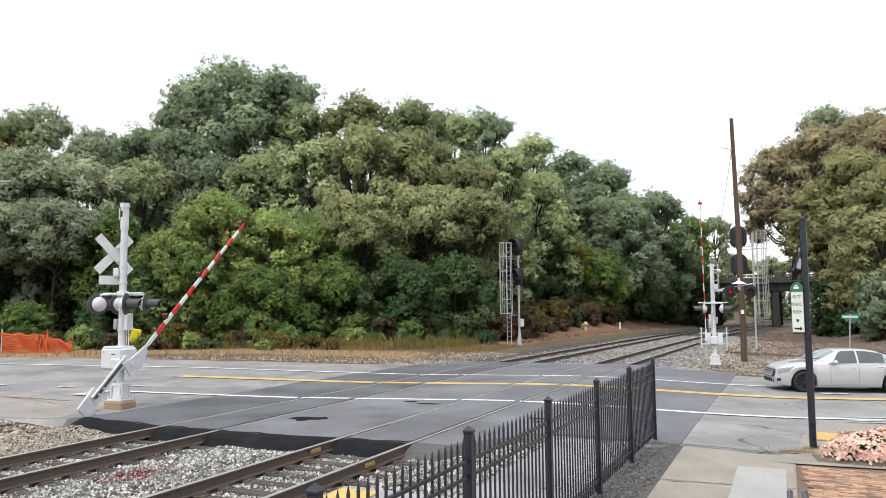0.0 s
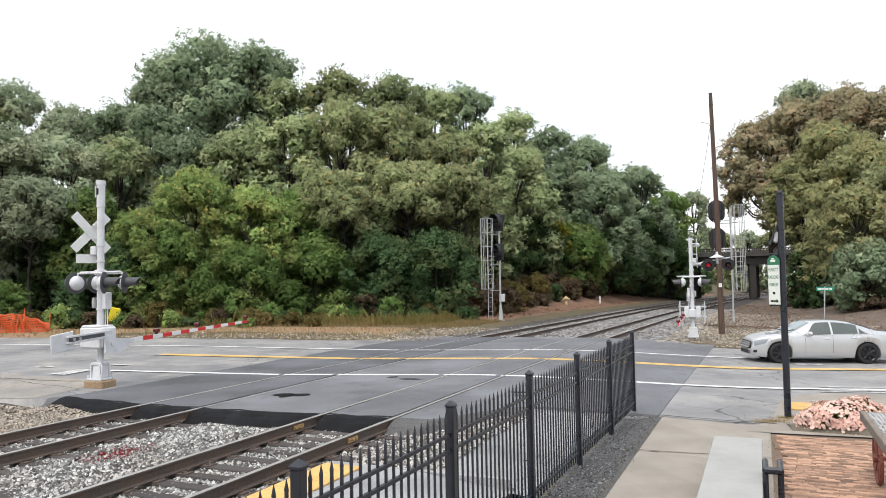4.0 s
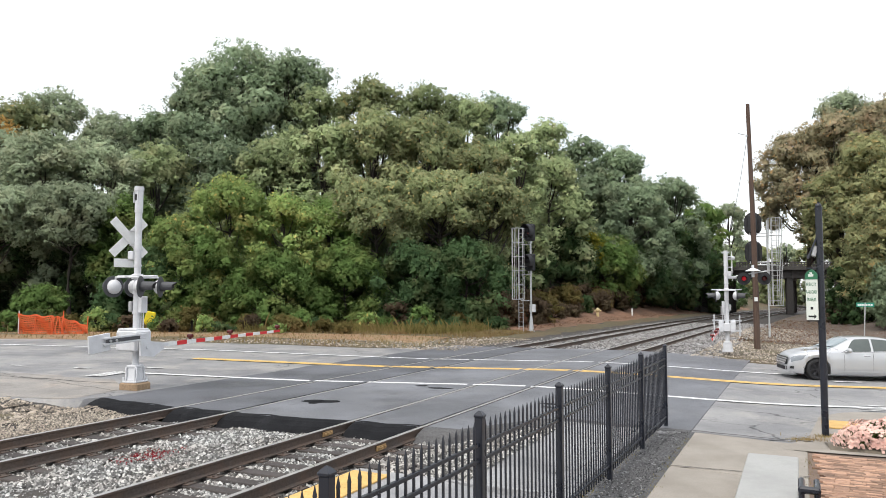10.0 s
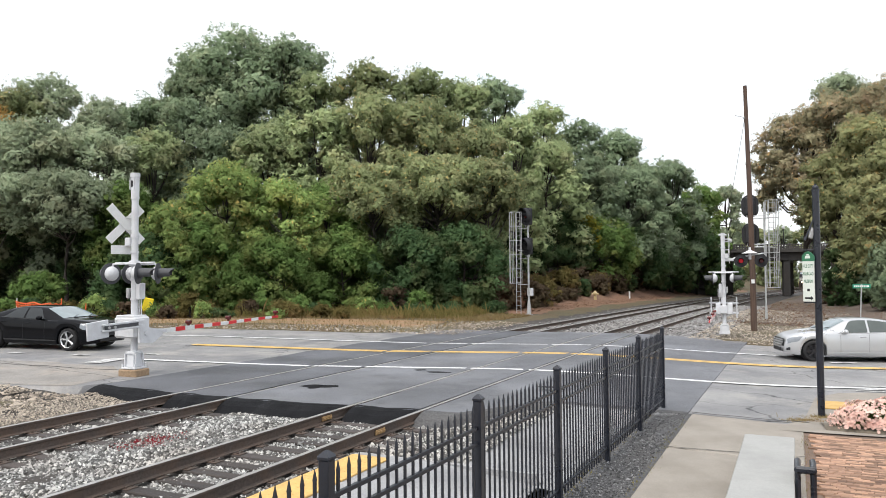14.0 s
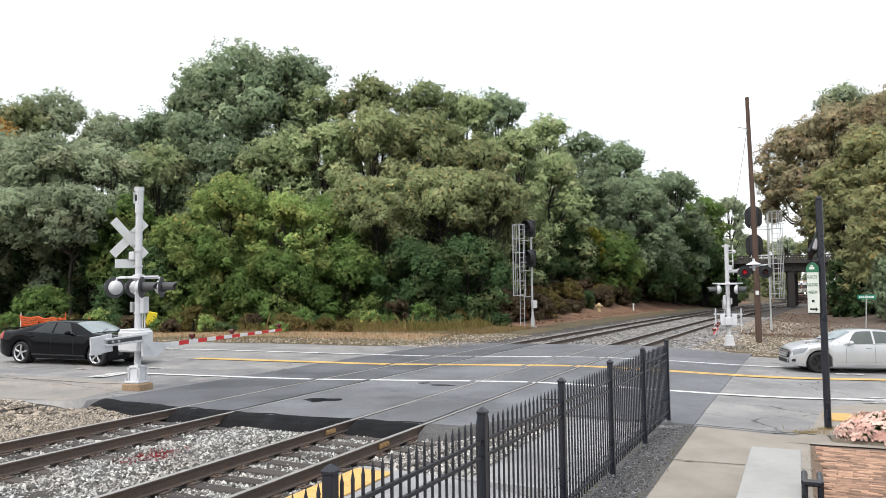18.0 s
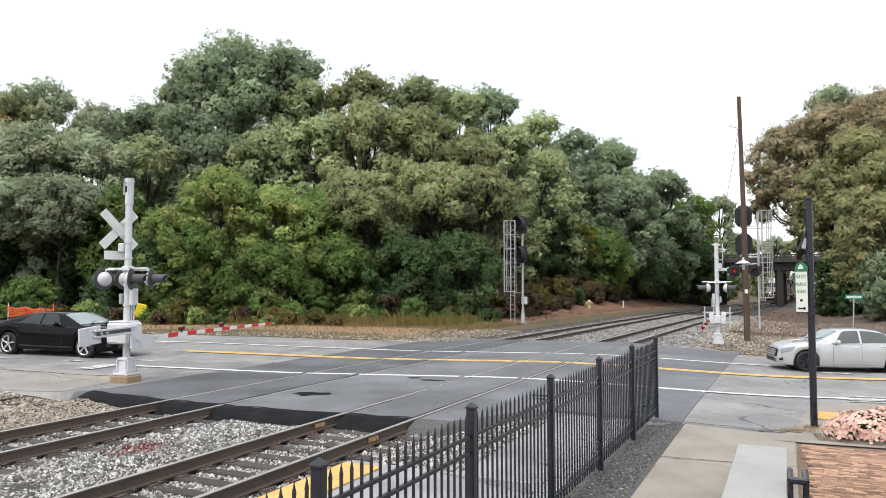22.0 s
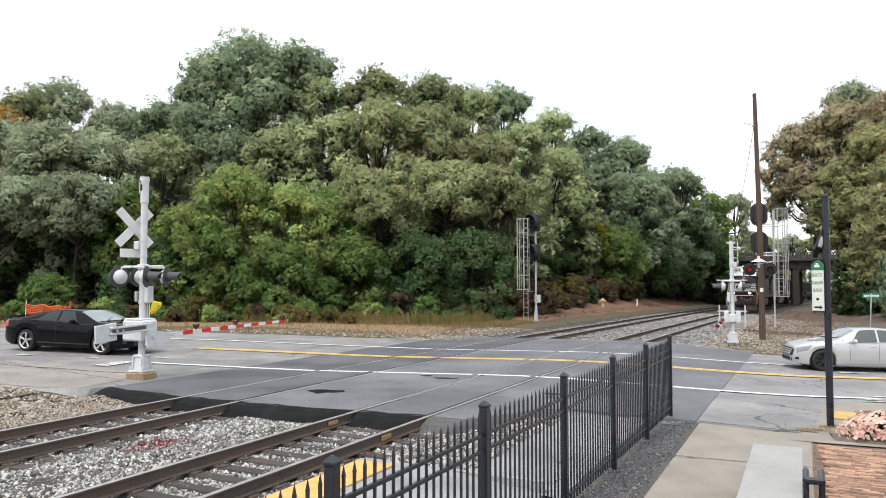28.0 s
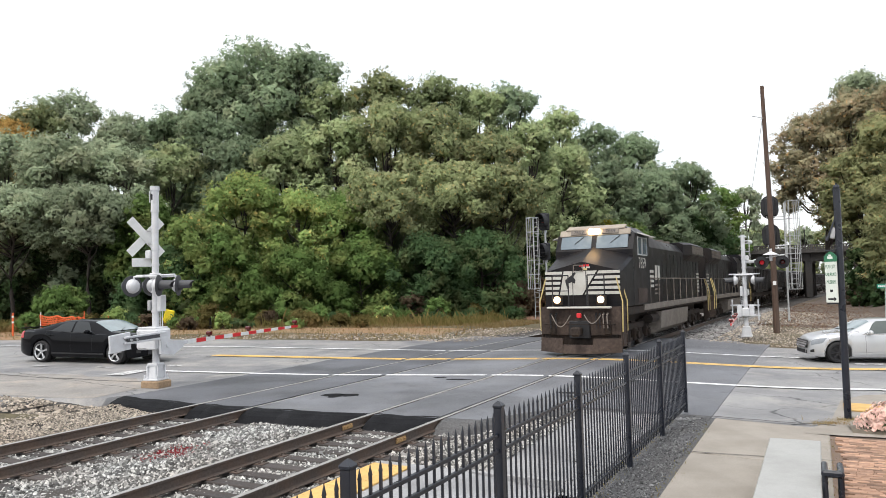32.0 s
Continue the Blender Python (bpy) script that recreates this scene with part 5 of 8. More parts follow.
def outside(pts, lobes, share):
    """Which points lie outside the hearts of all lobes."""
    ok = np.ones(len(pts), bool)
    for (x, y, z, r) in lobes:
        ok &= (((pts - np.array([x, y, z])) / np.array([1, 1, 0.85])) ** 2).sum(1) > (share * r) ** 2
    return ok


def inner_sprays(rg, lobes, size):
    """Larger sprays that close a crown behind its outer leaves: places and outward directions."""
    pts, outs = [], []
    for lobe in lobes:
        x, y, z, r = lobe
        k = int(6.5 * (r / size) ** 2) + 6
        d = rg.normal(0, 1, (k, 3))
        d /= np.linalg.norm(d, axis=1)[:, None]
        t = d * (r * rg.uniform(0.46, 0.76, (k, 1))) * np.array([1, 1, 0.85]) + np.array([x, y, z])
        keep = outside(t, [l for l in lobes if l is not lobe], 0.58) & (t[:, 2] > 0.1)
        pts.append(t[keep])
        o = d + rg.normal(0, 0.4, (k, 3)) + np.array([0, 0, 0.15])
        outs.append((o / np.linalg.norm(o, axis=1)[:, None])[keep])
    return np.concatenate(pts), np.concatenate(outs)


def crown_mesh(pts, dirs, leaf, broad, inner, mat, rg, parent):
    """One crown: fine leaves outside, larger sprays within."""
    loose = np.concatenate([np.full((len(pts), 1), 0.6), np.full((len(inner[0]), 1), 0.3)])
    s = np.concatenate([np.full((len(pts), 1), leaf), np.full((len(inner[0]), 1), broad)])
    pts, out = np.concatenate([pts, inner[0]]), np.concatenate([dirs, inner[1]])
    k = len(pts)
    d = out + rg.normal(0, 1, (k, 3)) * loose
    d[:, 2] += 0.2
    d /= np.linalg.norm(d, axis=1)[:, None]
    a = np.cross(d, rg.normal(0, 1, (k, 3)))
    a /= np.linalg.norm(a, axis=1)[:, None] + 1e-9
    b = np.cross(d, a)
    s = s * np.exp(rg.normal(0, 0.28, (k, 1)))
    q = np.stack([pts - a * s, pts + a * s * 0.55 + b * s * 0.62, pts + a * s * 0.7 - b * s * 0.55], 1)
    me = bpy.data.meshes.new("crown")
    me.vertices.add(k * 3)
    me.vertices.foreach_set("co", q.reshape(-1).astype(np.float32))
    me.loops.add(k * 3)
    me.loops.foreach_set("vertex_index", np.arange(k * 3, dtype=np.int32))
    me.polygons.add(k)
    me.polygons.foreach_set("loop_start", np.arange(0, k * 3, 3, dtype=np.int32))
    me.update(calc_edges=True)
    me.attributes.new("outward", "FLOAT_VECTOR", "FACE").data.foreach_set("vector", out.reshape(-1).astype(np.float32))
    me.materials.append(mat)
    ob = new("crown", me)
    ob.parent = parent
    return ob


def ray_place(px, dist):
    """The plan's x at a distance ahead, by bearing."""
    return (px - 784) / 1277.6 * dist


def top_at(py, dist):
    return EYE + (508 - py) / 1277.6 * dist


# bearing, skyline height, half width (in thousandths of the view), distance, leaves, lowest share
WOOD = [
    # back row, against the sky
    (-70, 175, 85, 74, AUTUMN, 0.2), (10, 163, 60, 80, OLIVE, 0.2), (75, 140, 62, 84, GREY, 0.2), (178, 185, 72, 78, GREY, 0.25),
    (250, 184, 48, 72, DARKGREEN, 0.2), (345, 120, 75, 74, DARKGREEN, 0.2), (408, 60, 104, 76, DARKGREEN, 0.15), (500, 72, 75, 76, DARKGREEN, 0.15), (545, 140, 60, 74, GREEN, 0.2),
    (640, 122, 62, 72, OLIVE, 0.2), (742, 134, 60, 72, GREEN, 0.2), (815, 158, 52, 74, GREEN, 0.2), (872, 154, 50, 78, DARKGREEN, 0.2), (955, 202, 42, 78, GREEN, 0.2),
    (1022, 231, 42, 90, DARKGREEN, 0.2), (1082, 250, 52, 92, DARKGREEN, 0.2), (1180, 305, 48, 104, DARKGREEN, 0.15), (1232, 352, 38, 112, THICKET, 0.1), (1278, 354, 28, 190, GREY, 0.1),
    # middle row
    (-40, 205, 95, 58, GREY, 0.1), (60, 215, 85, 56, GREY, 0.1), (165, 235, 80, 58, GREY, 0.1), (265, 240, 75, 62, GREEN, 0.1), (330, 185, 60, 64, DARKGREEN, 0.15), (385, 235, 70, 62, DARKGREEN, 0.1),
    (470, 225, 80, 60, GREEN, 0.1), (560, 200, 75, 60, GREEN, 0.1), (650, 175, 85, 60, OLIVE, 0.15), (745, 185, 85, 60, OLIVE, 0.15), (835, 235, 70, 60, OLIVE, 0.1), (905, 225, 55, 66, GREEN, 0.1),
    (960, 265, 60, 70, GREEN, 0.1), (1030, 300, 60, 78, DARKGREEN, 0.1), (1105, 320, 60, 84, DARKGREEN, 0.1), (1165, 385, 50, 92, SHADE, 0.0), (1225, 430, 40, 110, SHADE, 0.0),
    (1135, 310, 40, 98, DARKGREEN, 0.1),
]
FRONT = [
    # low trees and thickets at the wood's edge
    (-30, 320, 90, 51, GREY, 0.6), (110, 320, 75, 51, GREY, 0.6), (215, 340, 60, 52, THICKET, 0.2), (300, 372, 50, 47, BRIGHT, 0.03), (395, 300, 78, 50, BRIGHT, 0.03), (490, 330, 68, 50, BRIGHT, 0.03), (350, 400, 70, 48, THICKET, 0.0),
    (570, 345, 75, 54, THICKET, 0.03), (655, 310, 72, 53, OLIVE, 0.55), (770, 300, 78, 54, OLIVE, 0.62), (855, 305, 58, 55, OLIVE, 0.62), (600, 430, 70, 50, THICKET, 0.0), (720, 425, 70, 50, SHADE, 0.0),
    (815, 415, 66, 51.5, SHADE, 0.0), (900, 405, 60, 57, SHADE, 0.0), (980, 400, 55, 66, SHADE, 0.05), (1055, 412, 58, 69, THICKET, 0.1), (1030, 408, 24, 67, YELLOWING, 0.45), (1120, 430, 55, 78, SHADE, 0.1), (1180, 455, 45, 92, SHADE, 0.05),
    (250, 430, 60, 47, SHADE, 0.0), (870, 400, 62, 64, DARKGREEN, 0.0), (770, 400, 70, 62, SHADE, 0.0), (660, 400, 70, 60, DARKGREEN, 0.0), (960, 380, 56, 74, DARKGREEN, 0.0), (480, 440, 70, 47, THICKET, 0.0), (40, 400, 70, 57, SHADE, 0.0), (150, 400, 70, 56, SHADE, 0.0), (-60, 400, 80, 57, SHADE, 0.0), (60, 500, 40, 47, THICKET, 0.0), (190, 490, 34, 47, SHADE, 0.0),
]
RIGHTWOOD = [
    (1490, 148, 60, 90, GREY, 0.2), (1560, 160, 70, 84, BROWN, 0.2), (1620, 170, 70, 76, BROWN, 0.2), (1418, 222, 74, 88, BROWN, 0.46), (1468, 190, 58, 84, BROWN, 0.34), (1535, 225, 72, 70, KHAKI, 0.15),
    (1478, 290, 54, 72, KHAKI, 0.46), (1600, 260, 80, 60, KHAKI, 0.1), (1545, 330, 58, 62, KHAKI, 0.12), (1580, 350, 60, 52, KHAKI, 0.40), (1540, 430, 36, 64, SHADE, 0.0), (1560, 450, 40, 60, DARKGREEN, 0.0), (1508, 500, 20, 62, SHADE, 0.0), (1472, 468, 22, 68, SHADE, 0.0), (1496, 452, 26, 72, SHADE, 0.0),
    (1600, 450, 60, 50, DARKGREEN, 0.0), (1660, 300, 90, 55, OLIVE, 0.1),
    (1335, 432, 26, 210, OLIVE, 0.0), (1375, 428, 26, 215, GREY, 0.0), (1415, 432, 26, 205, OLIVE, 0.0), (1455, 425, 30, 200, GREY, 0.0), (1300, 425, 30, 220, GREEN, 0.0), (1250, 430, 34, 215, DARKGREEN, 0.0), (1355, 478, 22, 190, OLIVE, 0.0), (1430, 475, 22, 185, GREY, 0.0),
]
WOOD_LABELS = {"green_leaves": "tall green broadleaf tree at the wood's edge", "dark_green_leaves": "tall dark green broadleaf tree in the wood", "olive_leaves": "broadleaf tree with olive leaves turning brown",
               "grey_green_leaves": "grey-green feathery tree beside the road", "khaki_leaves": "broadleaf tree with khaki and tan turning leaves", "browning_leaves": "broadleaf tree with brown and russet autumn leaves", "bright_green_leaves": "low bright green tree with yellowing leaves",
               "yellowing_leaves": "small tree with yellowing leaves among thicket", "autumn_leaves": "tree with orange autumn leaves", "thicket_leaves": "dense dark green thicket tree at the wood's edge", "shade_coloured_thicket_leaves": "low evergreen thicket at the wood's foot, shade in its leaf colour"}


def make_woods():
    seed = 100
    for rows, leaf, dense in ((WOOD, 0.100, 0.32), (FRONT, 0.084, 0.44), (RIGHTWOOD, 0.094, 0.42)):
        for (px, py, hw, dist, mat, low) in rows:
            seed += 1
            if rows is FRONT and px >= 860:
                dist *= 1.22
            elif rows is WOOD and 940 < px < 1240 and dist < 95:
                dist *= 1.12
            make_tree(ray_place(px, dist), dist, top_at(py - 8, dist), hw / 1277.6 * dist * (1.5 if rows is WOOD and dist >= 71 else 1.32), mat, WOOD_LABELS[mat.name], seed, low, leaf * (dist / 65) ** 0.5, dense * (0.8 if dist > 85 else 1.0))


SHRUBS = [(330, 552, 26, 41, 1.5), (352, 560, 20, 40, 1.1), (440, 560, 24, 43, 1.1), (520, 556, 26, 44, 1.3), (560, 566, 20, 42, 0.9), (640, 560, 22, 46, 1.2), (690, 545, 26, 47, 1.9), (735, 548, 26, 47, 1.7), (800, 560, 20, 49, 1.2),
          (160, 556, 30, 41, 1.4), (220, 560, 22, 41, 1.1), (5, 560, 26, 40, 1.3), (600, 570, 18, 41, 0.7), (480, 572, 18, 40, 0.7), (290, 570, 20, 40, 0.8), (850, 560, 18, 52, 1.1)]


def make_shrubs():
    for i, (px, py, hw, dist, up) in enumerate(SHRUBS):
        x = ray_place(px, dist)
        mat = (WITHERED, BRIGHT, BRUSH, THICKET)[i % 4]
        make_tree(x, dist, gz(x, dist) + up, hw / 1277.6 * dist, mat, ("withered straw-brown shrub among weeds", "bright green weedy shrub by the road", "brown withering shrub in the verge", "dark green shrub at the wood's foot")[i % 4],
                  700 + i, 0.0, 0.055, 0.55, 12, "shrub")
    # weedy growth along the wood's foot
    rnd = random.Random(77)
    for i in range(34):
        px, dist = -30 + i * 27 + rnd.uniform(-8, 8), 42.5 + rnd.uniform(-1.5, 3.0) + max(0, i - 18) * 0.45
        x = ray_place(px, dist)
        mat = (WITHERED, WITHERED, BRUSH, THICKET, SHADE)[rnd.randrange(5)]
        make_tree(x, dist, gz(x, dist) + rnd.uniform(0.5, 1.25), rnd.uniform(0.7, 1.2), mat, {"dead_brush": "dead brown brush at the wood's foot", "withered_leaves": "withered straw-brown weeds in the verge"}.get(mat.name, "leafy weeds at the wood's foot"),
                  800 + i, 0.0, 0.05, 0.5, 10, "shrub")
    # a belt of dead brush and briars between the wood and the soil bank
    for i in range(26):
        s_ = 47 + i * 2.6 + rnd.uniform(-0.8, 0.8)
        p = on_track(s_, -20.3 - rnd.uniform(0, 1.8) + (2.0 if i < 4 else 0))
        mat = (BRUSH, REDBRUSH, BRUSH, WITHERED)[i % 4]
        make_tree(p.x, p.y, gz(p.x, p.y) + rnd.uniform(1.5, 3.0), rnd.uniform(1.4, 2.2), mat, {"dead_brush": "dead brown brush on the soil bank", "russet_brush": "russet briars on the soil bank"}.get(mat.name, "withered weeds on the soil bank"),
                  900 + i, 0.0, 0.07, 0.4, 12, "shrub")
    # growth added on the banks beyond the bridge; its colour holds the shade there
    for i in range(8):
        p = on_track(134 + i * 5.5, -16.5 - rnd.uniform(0, 4) - (i % 2) * 3)
        make_tree(p.x, p.y, gz(p.x, p.y) + rnd.uniform(4.0, 6.0), rnd.uniform(2.6, 3.6), SHADE, "added growth beyond the bridge, shade in its leaf colour", 960 + i, 0.0, 0.14, 0.4, 12, "shrub")
    # russet brush on the cutting's side beyond the museum sign
    for i in range(9):
        p = on_track(58 + i * 3.2, 6.6 + rnd.uniform(-0.5, 0.8))
        make_tree(p.x, p.y, gz(p.x, p.y) + rnd.uniform(1.2, 2.6), rnd.uniform(1.2, 1.9), REDBRUSH if i % 3 else BRUSH, "russet briars on the cutting's side", 940 + i, 0.0, 0.07, 0.4, 12, "shrub")
    # dead brush on the soil bank beside the far track
    for i, (px, dist, up) in enumerate(((935, 61, 1.3), (965, 63, 1.7), (990, 66, 1.3), (1015, 71, 1.8), (1045, 76, 2.2), (1075, 82, 2.6), (1100, 88, 2.4), (1130, 97, 2.4), (1160, 108, 2.2), (905, 58, 1.1), (1468, 74, 2.0), (1490, 70, 2.4), (1512, 66, 2.2), (1478, 84, 2.6))):
        x = ray_place(px, dist)
        make_tree(x, dist, gz(x, dist) + up, rnd.uniform(1.5, 2.0), BRUSH if i % 3 else SHADE, "dead brown brush on the soil bank" if i % 3 else "dark green shrub on the soil bank", 860 + i, 0.0, 0.07, 0.5, 12, "shrub")


make_woods()
make_shrubs()

# ---------------------------------------------------------------- platform edge, paving, bench, cart, flowers
SAFETYYELLOW = material("worn_yellow_paint", (0.64, 0.40, 0.13), 0.7, grain=30, vary=0.15, stain=2.5, stain_colour=(0.42, 0.28, 0.10), stain_amount=0.6, bump=0.1)
BRICK = material("paving_brick", (0.34, 0.205, 0.135), 0.85, grain=40, vary=0.2, stain=3, stain_colour=(0.20, 0.13, 0.10), stain_amount=0.5, bump=0.15, per_object=0.55)
BRICKREST = material("paving_brick_rest", (0.34, 0.205, 0.135), 0.85, grain=40, vary=0.2, stain=3, stain_colour=(0.20, 0.13, 0.10), stain_amount=0.5, bump=0.15, island=0.52)
SANDJOINT = material("sand_joint", (0.17, 0.12, 0.09), 0.95, grain=40, vary=0.4, stain=2, bump=0.3)
CARTWOOD = material("grey_cart_timber", (0.20, 0.17, 0.14), 0.85, grain=20, vary=0.35, stain=2, stain_colour=(0.13, 0.10, 0.08), stain_amount=0.6, bump=0.3, stretch=(6, 1, 6))
CARTIRON = material("red_rusty_iron", (0.19, 0.055, 0.04), 0.7, grain=30, vary=0.3, stain=4, stain_colour=(0.10, 0.05, 0.035), stain_amount=0.6, bump=0.15)
PETAL = material("pale_pink_petals", (0.76, 0.50, 0.43), 0.7, grain=20, vary=0.1, stain=3, stain_colour=(0.80, 0.62, 0.53), stain_amount=0.7, bump=0, island=0.14)
PLANTLEAF = leaf_material("mum_leaves", (0.07, 0.11, 0.035), (0.16, 0.21, 0.07), (0.13, 0.16, 0.05))




def turned(s, n, dz=0.0):
    p = on_track(s, n)
    return Matrix.Translation((p.x, p.y, gz(p.x, p.y) + dz)) @ Matrix.Rotation(-heading(s), 4, "Z")


def make_platform():
    g = thing("platform_edge", "low asphalt platform edge with a worn yellow strip", "platform", kind="structure")
    rows = []
    for s in np.arange(-9, 9.01, 1.0):
        row = []
        for n, dz in ((-5.72, -0.3), (-5.72, -0.03), (-5.1, -0.035), (-4.3, -0.06), (-3.5, -0.14), (-3.0, -0.2)):
            p = on_track(float(s), n)
            row.append((p.x, p.y, dz))
        rows.append(row)
    strip("platform_deck", rows, DECK, parent=g)
    s = -8.0
    while s < 8.8:
        bm = bmesh.new()
        box(bm, (0, 0, 0), (0.60, 1.18, 0.03), bevel=0.008)
        for i in range(5):
            for j in range(9):
                rod(bm, (-0.24 + i * 0.12, -0.5 + j * 0.125, 0.012), (-0.24 + i * 0.12, -0.5 + j * 0.125, 0.019), 0.018, 6, 0.012)
        p = on_track(s + 0.6, -5.4)
        part("yellow_edge_tile", bm, SAFETYYELLOW, g, "worn yellow edge tile", at=Matrix.Translation((p.x, p.y, -0.022)) @ Matrix.Rotation(-heading(s), 4, "Z"))
        s += 1.2
    bm = bmesh.new()
    box(bm, (0, 0, -0.10), (2.7, 0.06, 0.24), bevel=0.01)
    p = on_track(9.0, -4.37)
    part("platform_end", bm, DECK, g, at=Matrix.Translation((p.x, p.y, -0.06)) @ Matrix.Rotation(-heading(9), 4, "Z"))


def make_bench():
    """A long slab seat on black iron frames at the walk's edge."""
    g = thing("bench", "long pale concrete slab bench on black iron frames", "bench", turned(9.1, -0.36))
    bm = bmesh.new()
    box(bm, (0, 0, 0.44), (0.66, 4.9, 0.07), bevel=0.012)
    part("seat", bm, PALECONC, g, "pale grey slab seat")
    for y in (-1.9, -0.1, 2.2):
        bm = bmesh.new()
        for x in (-0.24, 0.24):
            box(bm, (x, y, 0.2), (0.05, 0.06, 0.42), bevel=0.006)
        box(bm, (0, y, 0.385), (0.5, 0.06, 0.04))
        part("frame", bm, BLACKIRON, g, "black iron support")
    for y in (0.02, 0.40):
        for x in (0.36, 0.52):
            bm = bmesh.new()
            rod(bm, (x, y, 0.0), (x, y, 0.62), 0.032, 10)
            part("arm_post", bm, BLACKIRON, g, "black iron arm post", True)
    for x in (0.36, 0.52):
        bm = bmesh.new()
        rod(bm, (x, -0.02, 0.62), (x, 0.44, 0.62), 0.036, 10)
        part("arm_rest", bm, BLACKIRON, g, "rounded black iron arm rest", True)
    bm = bmesh.new()
    box(bm, (0.44, 0.0, 0.62), (0.22, 0.075, 0.075), bevel=0.02)
    part("arm_end", bm, BLACKIRON, g)


def make_bricks():
    g = thing("brick_paving", "worn red-brown brick paving in running rows", "paving", kind="structure")
    rows = []
    for s in np.arange(0.0, 15.5, 0.7):
        row = []
        for n in (0.08, 1.2, 2.4, 5.8):
            p = on_track(float(s), n)
            row.append((p.x, p.y, gz(p.x, p.y) - 0.014))
        rows.append(row)
    strip("sand_bed", rows, SANDJOINT, parent=g)
    bm = bmesh.new()
    box(bm, (0, 0, 0), (0.196, 0.062, 0.05), bevel=0.005)
    mesh = finish(bm, "brick", BRICK)
    rnd = random.Random(8)
    rest = bmesh.new()
    count = 0
    s = 14.25
    while s > 7.5:
        n = 0.14 + rnd.uniform(0, 0.19)
        while n < 3.2:
            p = on_track(s, n + 0.1)
            m = Matrix.Translation((p.x, p.y, gz(p.x, p.y) - 0.012 + rnd.uniform(-0.003, 0.004))) @ Matrix.Rotation(-heading(s) + rnd.uniform(-0.012, 0.012), 4, "Z") @ Matrix.Rotation(rnd.uniform(-0.015, 0.015), 4, "Y")
            if 9.4 < s < 12.6 and n < 1.6 and count < 300:
                ob = new("brick", mesh)
                ob.parent, ob.matrix_basis = g, m
                count += 1
            else:
                box(rest, (0, 0, 0), (0.196, 0.062, 0.05), m)
            n += 0.203
        s -= 0.068
    # a box given a full pose as its rotation sits at that pose
    tagged(part("bricks_rest", rest, BRICKREST, g, "more worn paving bricks"), "", "", "", "stuff")


def make_verge_by_post():
    rows = []
    for i in range(15):
        t = i / 14
        x, y = 6.85 + 2.9 * t, 13.32 - 1.32 * t
        row = []
        for d, h in ((-0.22, -0.03), (-0.17, 0.05), (-0.05, 0.11), (0.10, 0.13), (0.32, 0.10), (0.5, -0.03)):
            px, py = x + 0.35 * d + 0.0, y + d
            row.append((px, py, gz(px, py) + h * (0.4 + 0.6 * min(1, t * 6)) + 0.015 * noise.noise((px * 4, py * 4, 0))))
        rows.append(row)
    structure(strip("planting_bed", rows, BEDSOIL, smooth_shade=True), "dark rounded kerb of the planting bed", "planting bed")
    rows = []
    for u in np.arange(1.6, 16.1, 0.6):
        row = []
        vn = float(np.interp(u, [1.6, 2.0, 2.8, 3.6, 60], [14.5, 14.75, 18.3, 19.4, 22.5]))
        v0 = 14.35 - 0.02 * u
        for j in range(6):
            x, y = road_xy(u, v0 + (vn - v0) * j / 5)
            row.append((x, y, gz(x, y) + 0.012))
        rows.append(row)
    structure(strip("corner_walk", rows, CONCRETE), "worn tan concrete at the street corner", "sidewalk")
    g = thing("tactile_pad", "yellow tactile paving pad behind the black post", "paving", turned(17.5, 0.75, 0.03))
    bm = bmesh.new()
    box(bm, (0, 0, 0), (0.75, 0.9, 0.03), bevel=0.006)
    part("pad", bm, SAFETYYELLOW, g)
    structure(g)


BEDSOIL = material("bed_kerb_concrete", (0.15, 0.13, 0.10), 0.9, grain=25, vary=0.25, stain=1.5, stain_colour=(0.075, 0.062, 0.045), stain_amount=0.6, bump=0.4)


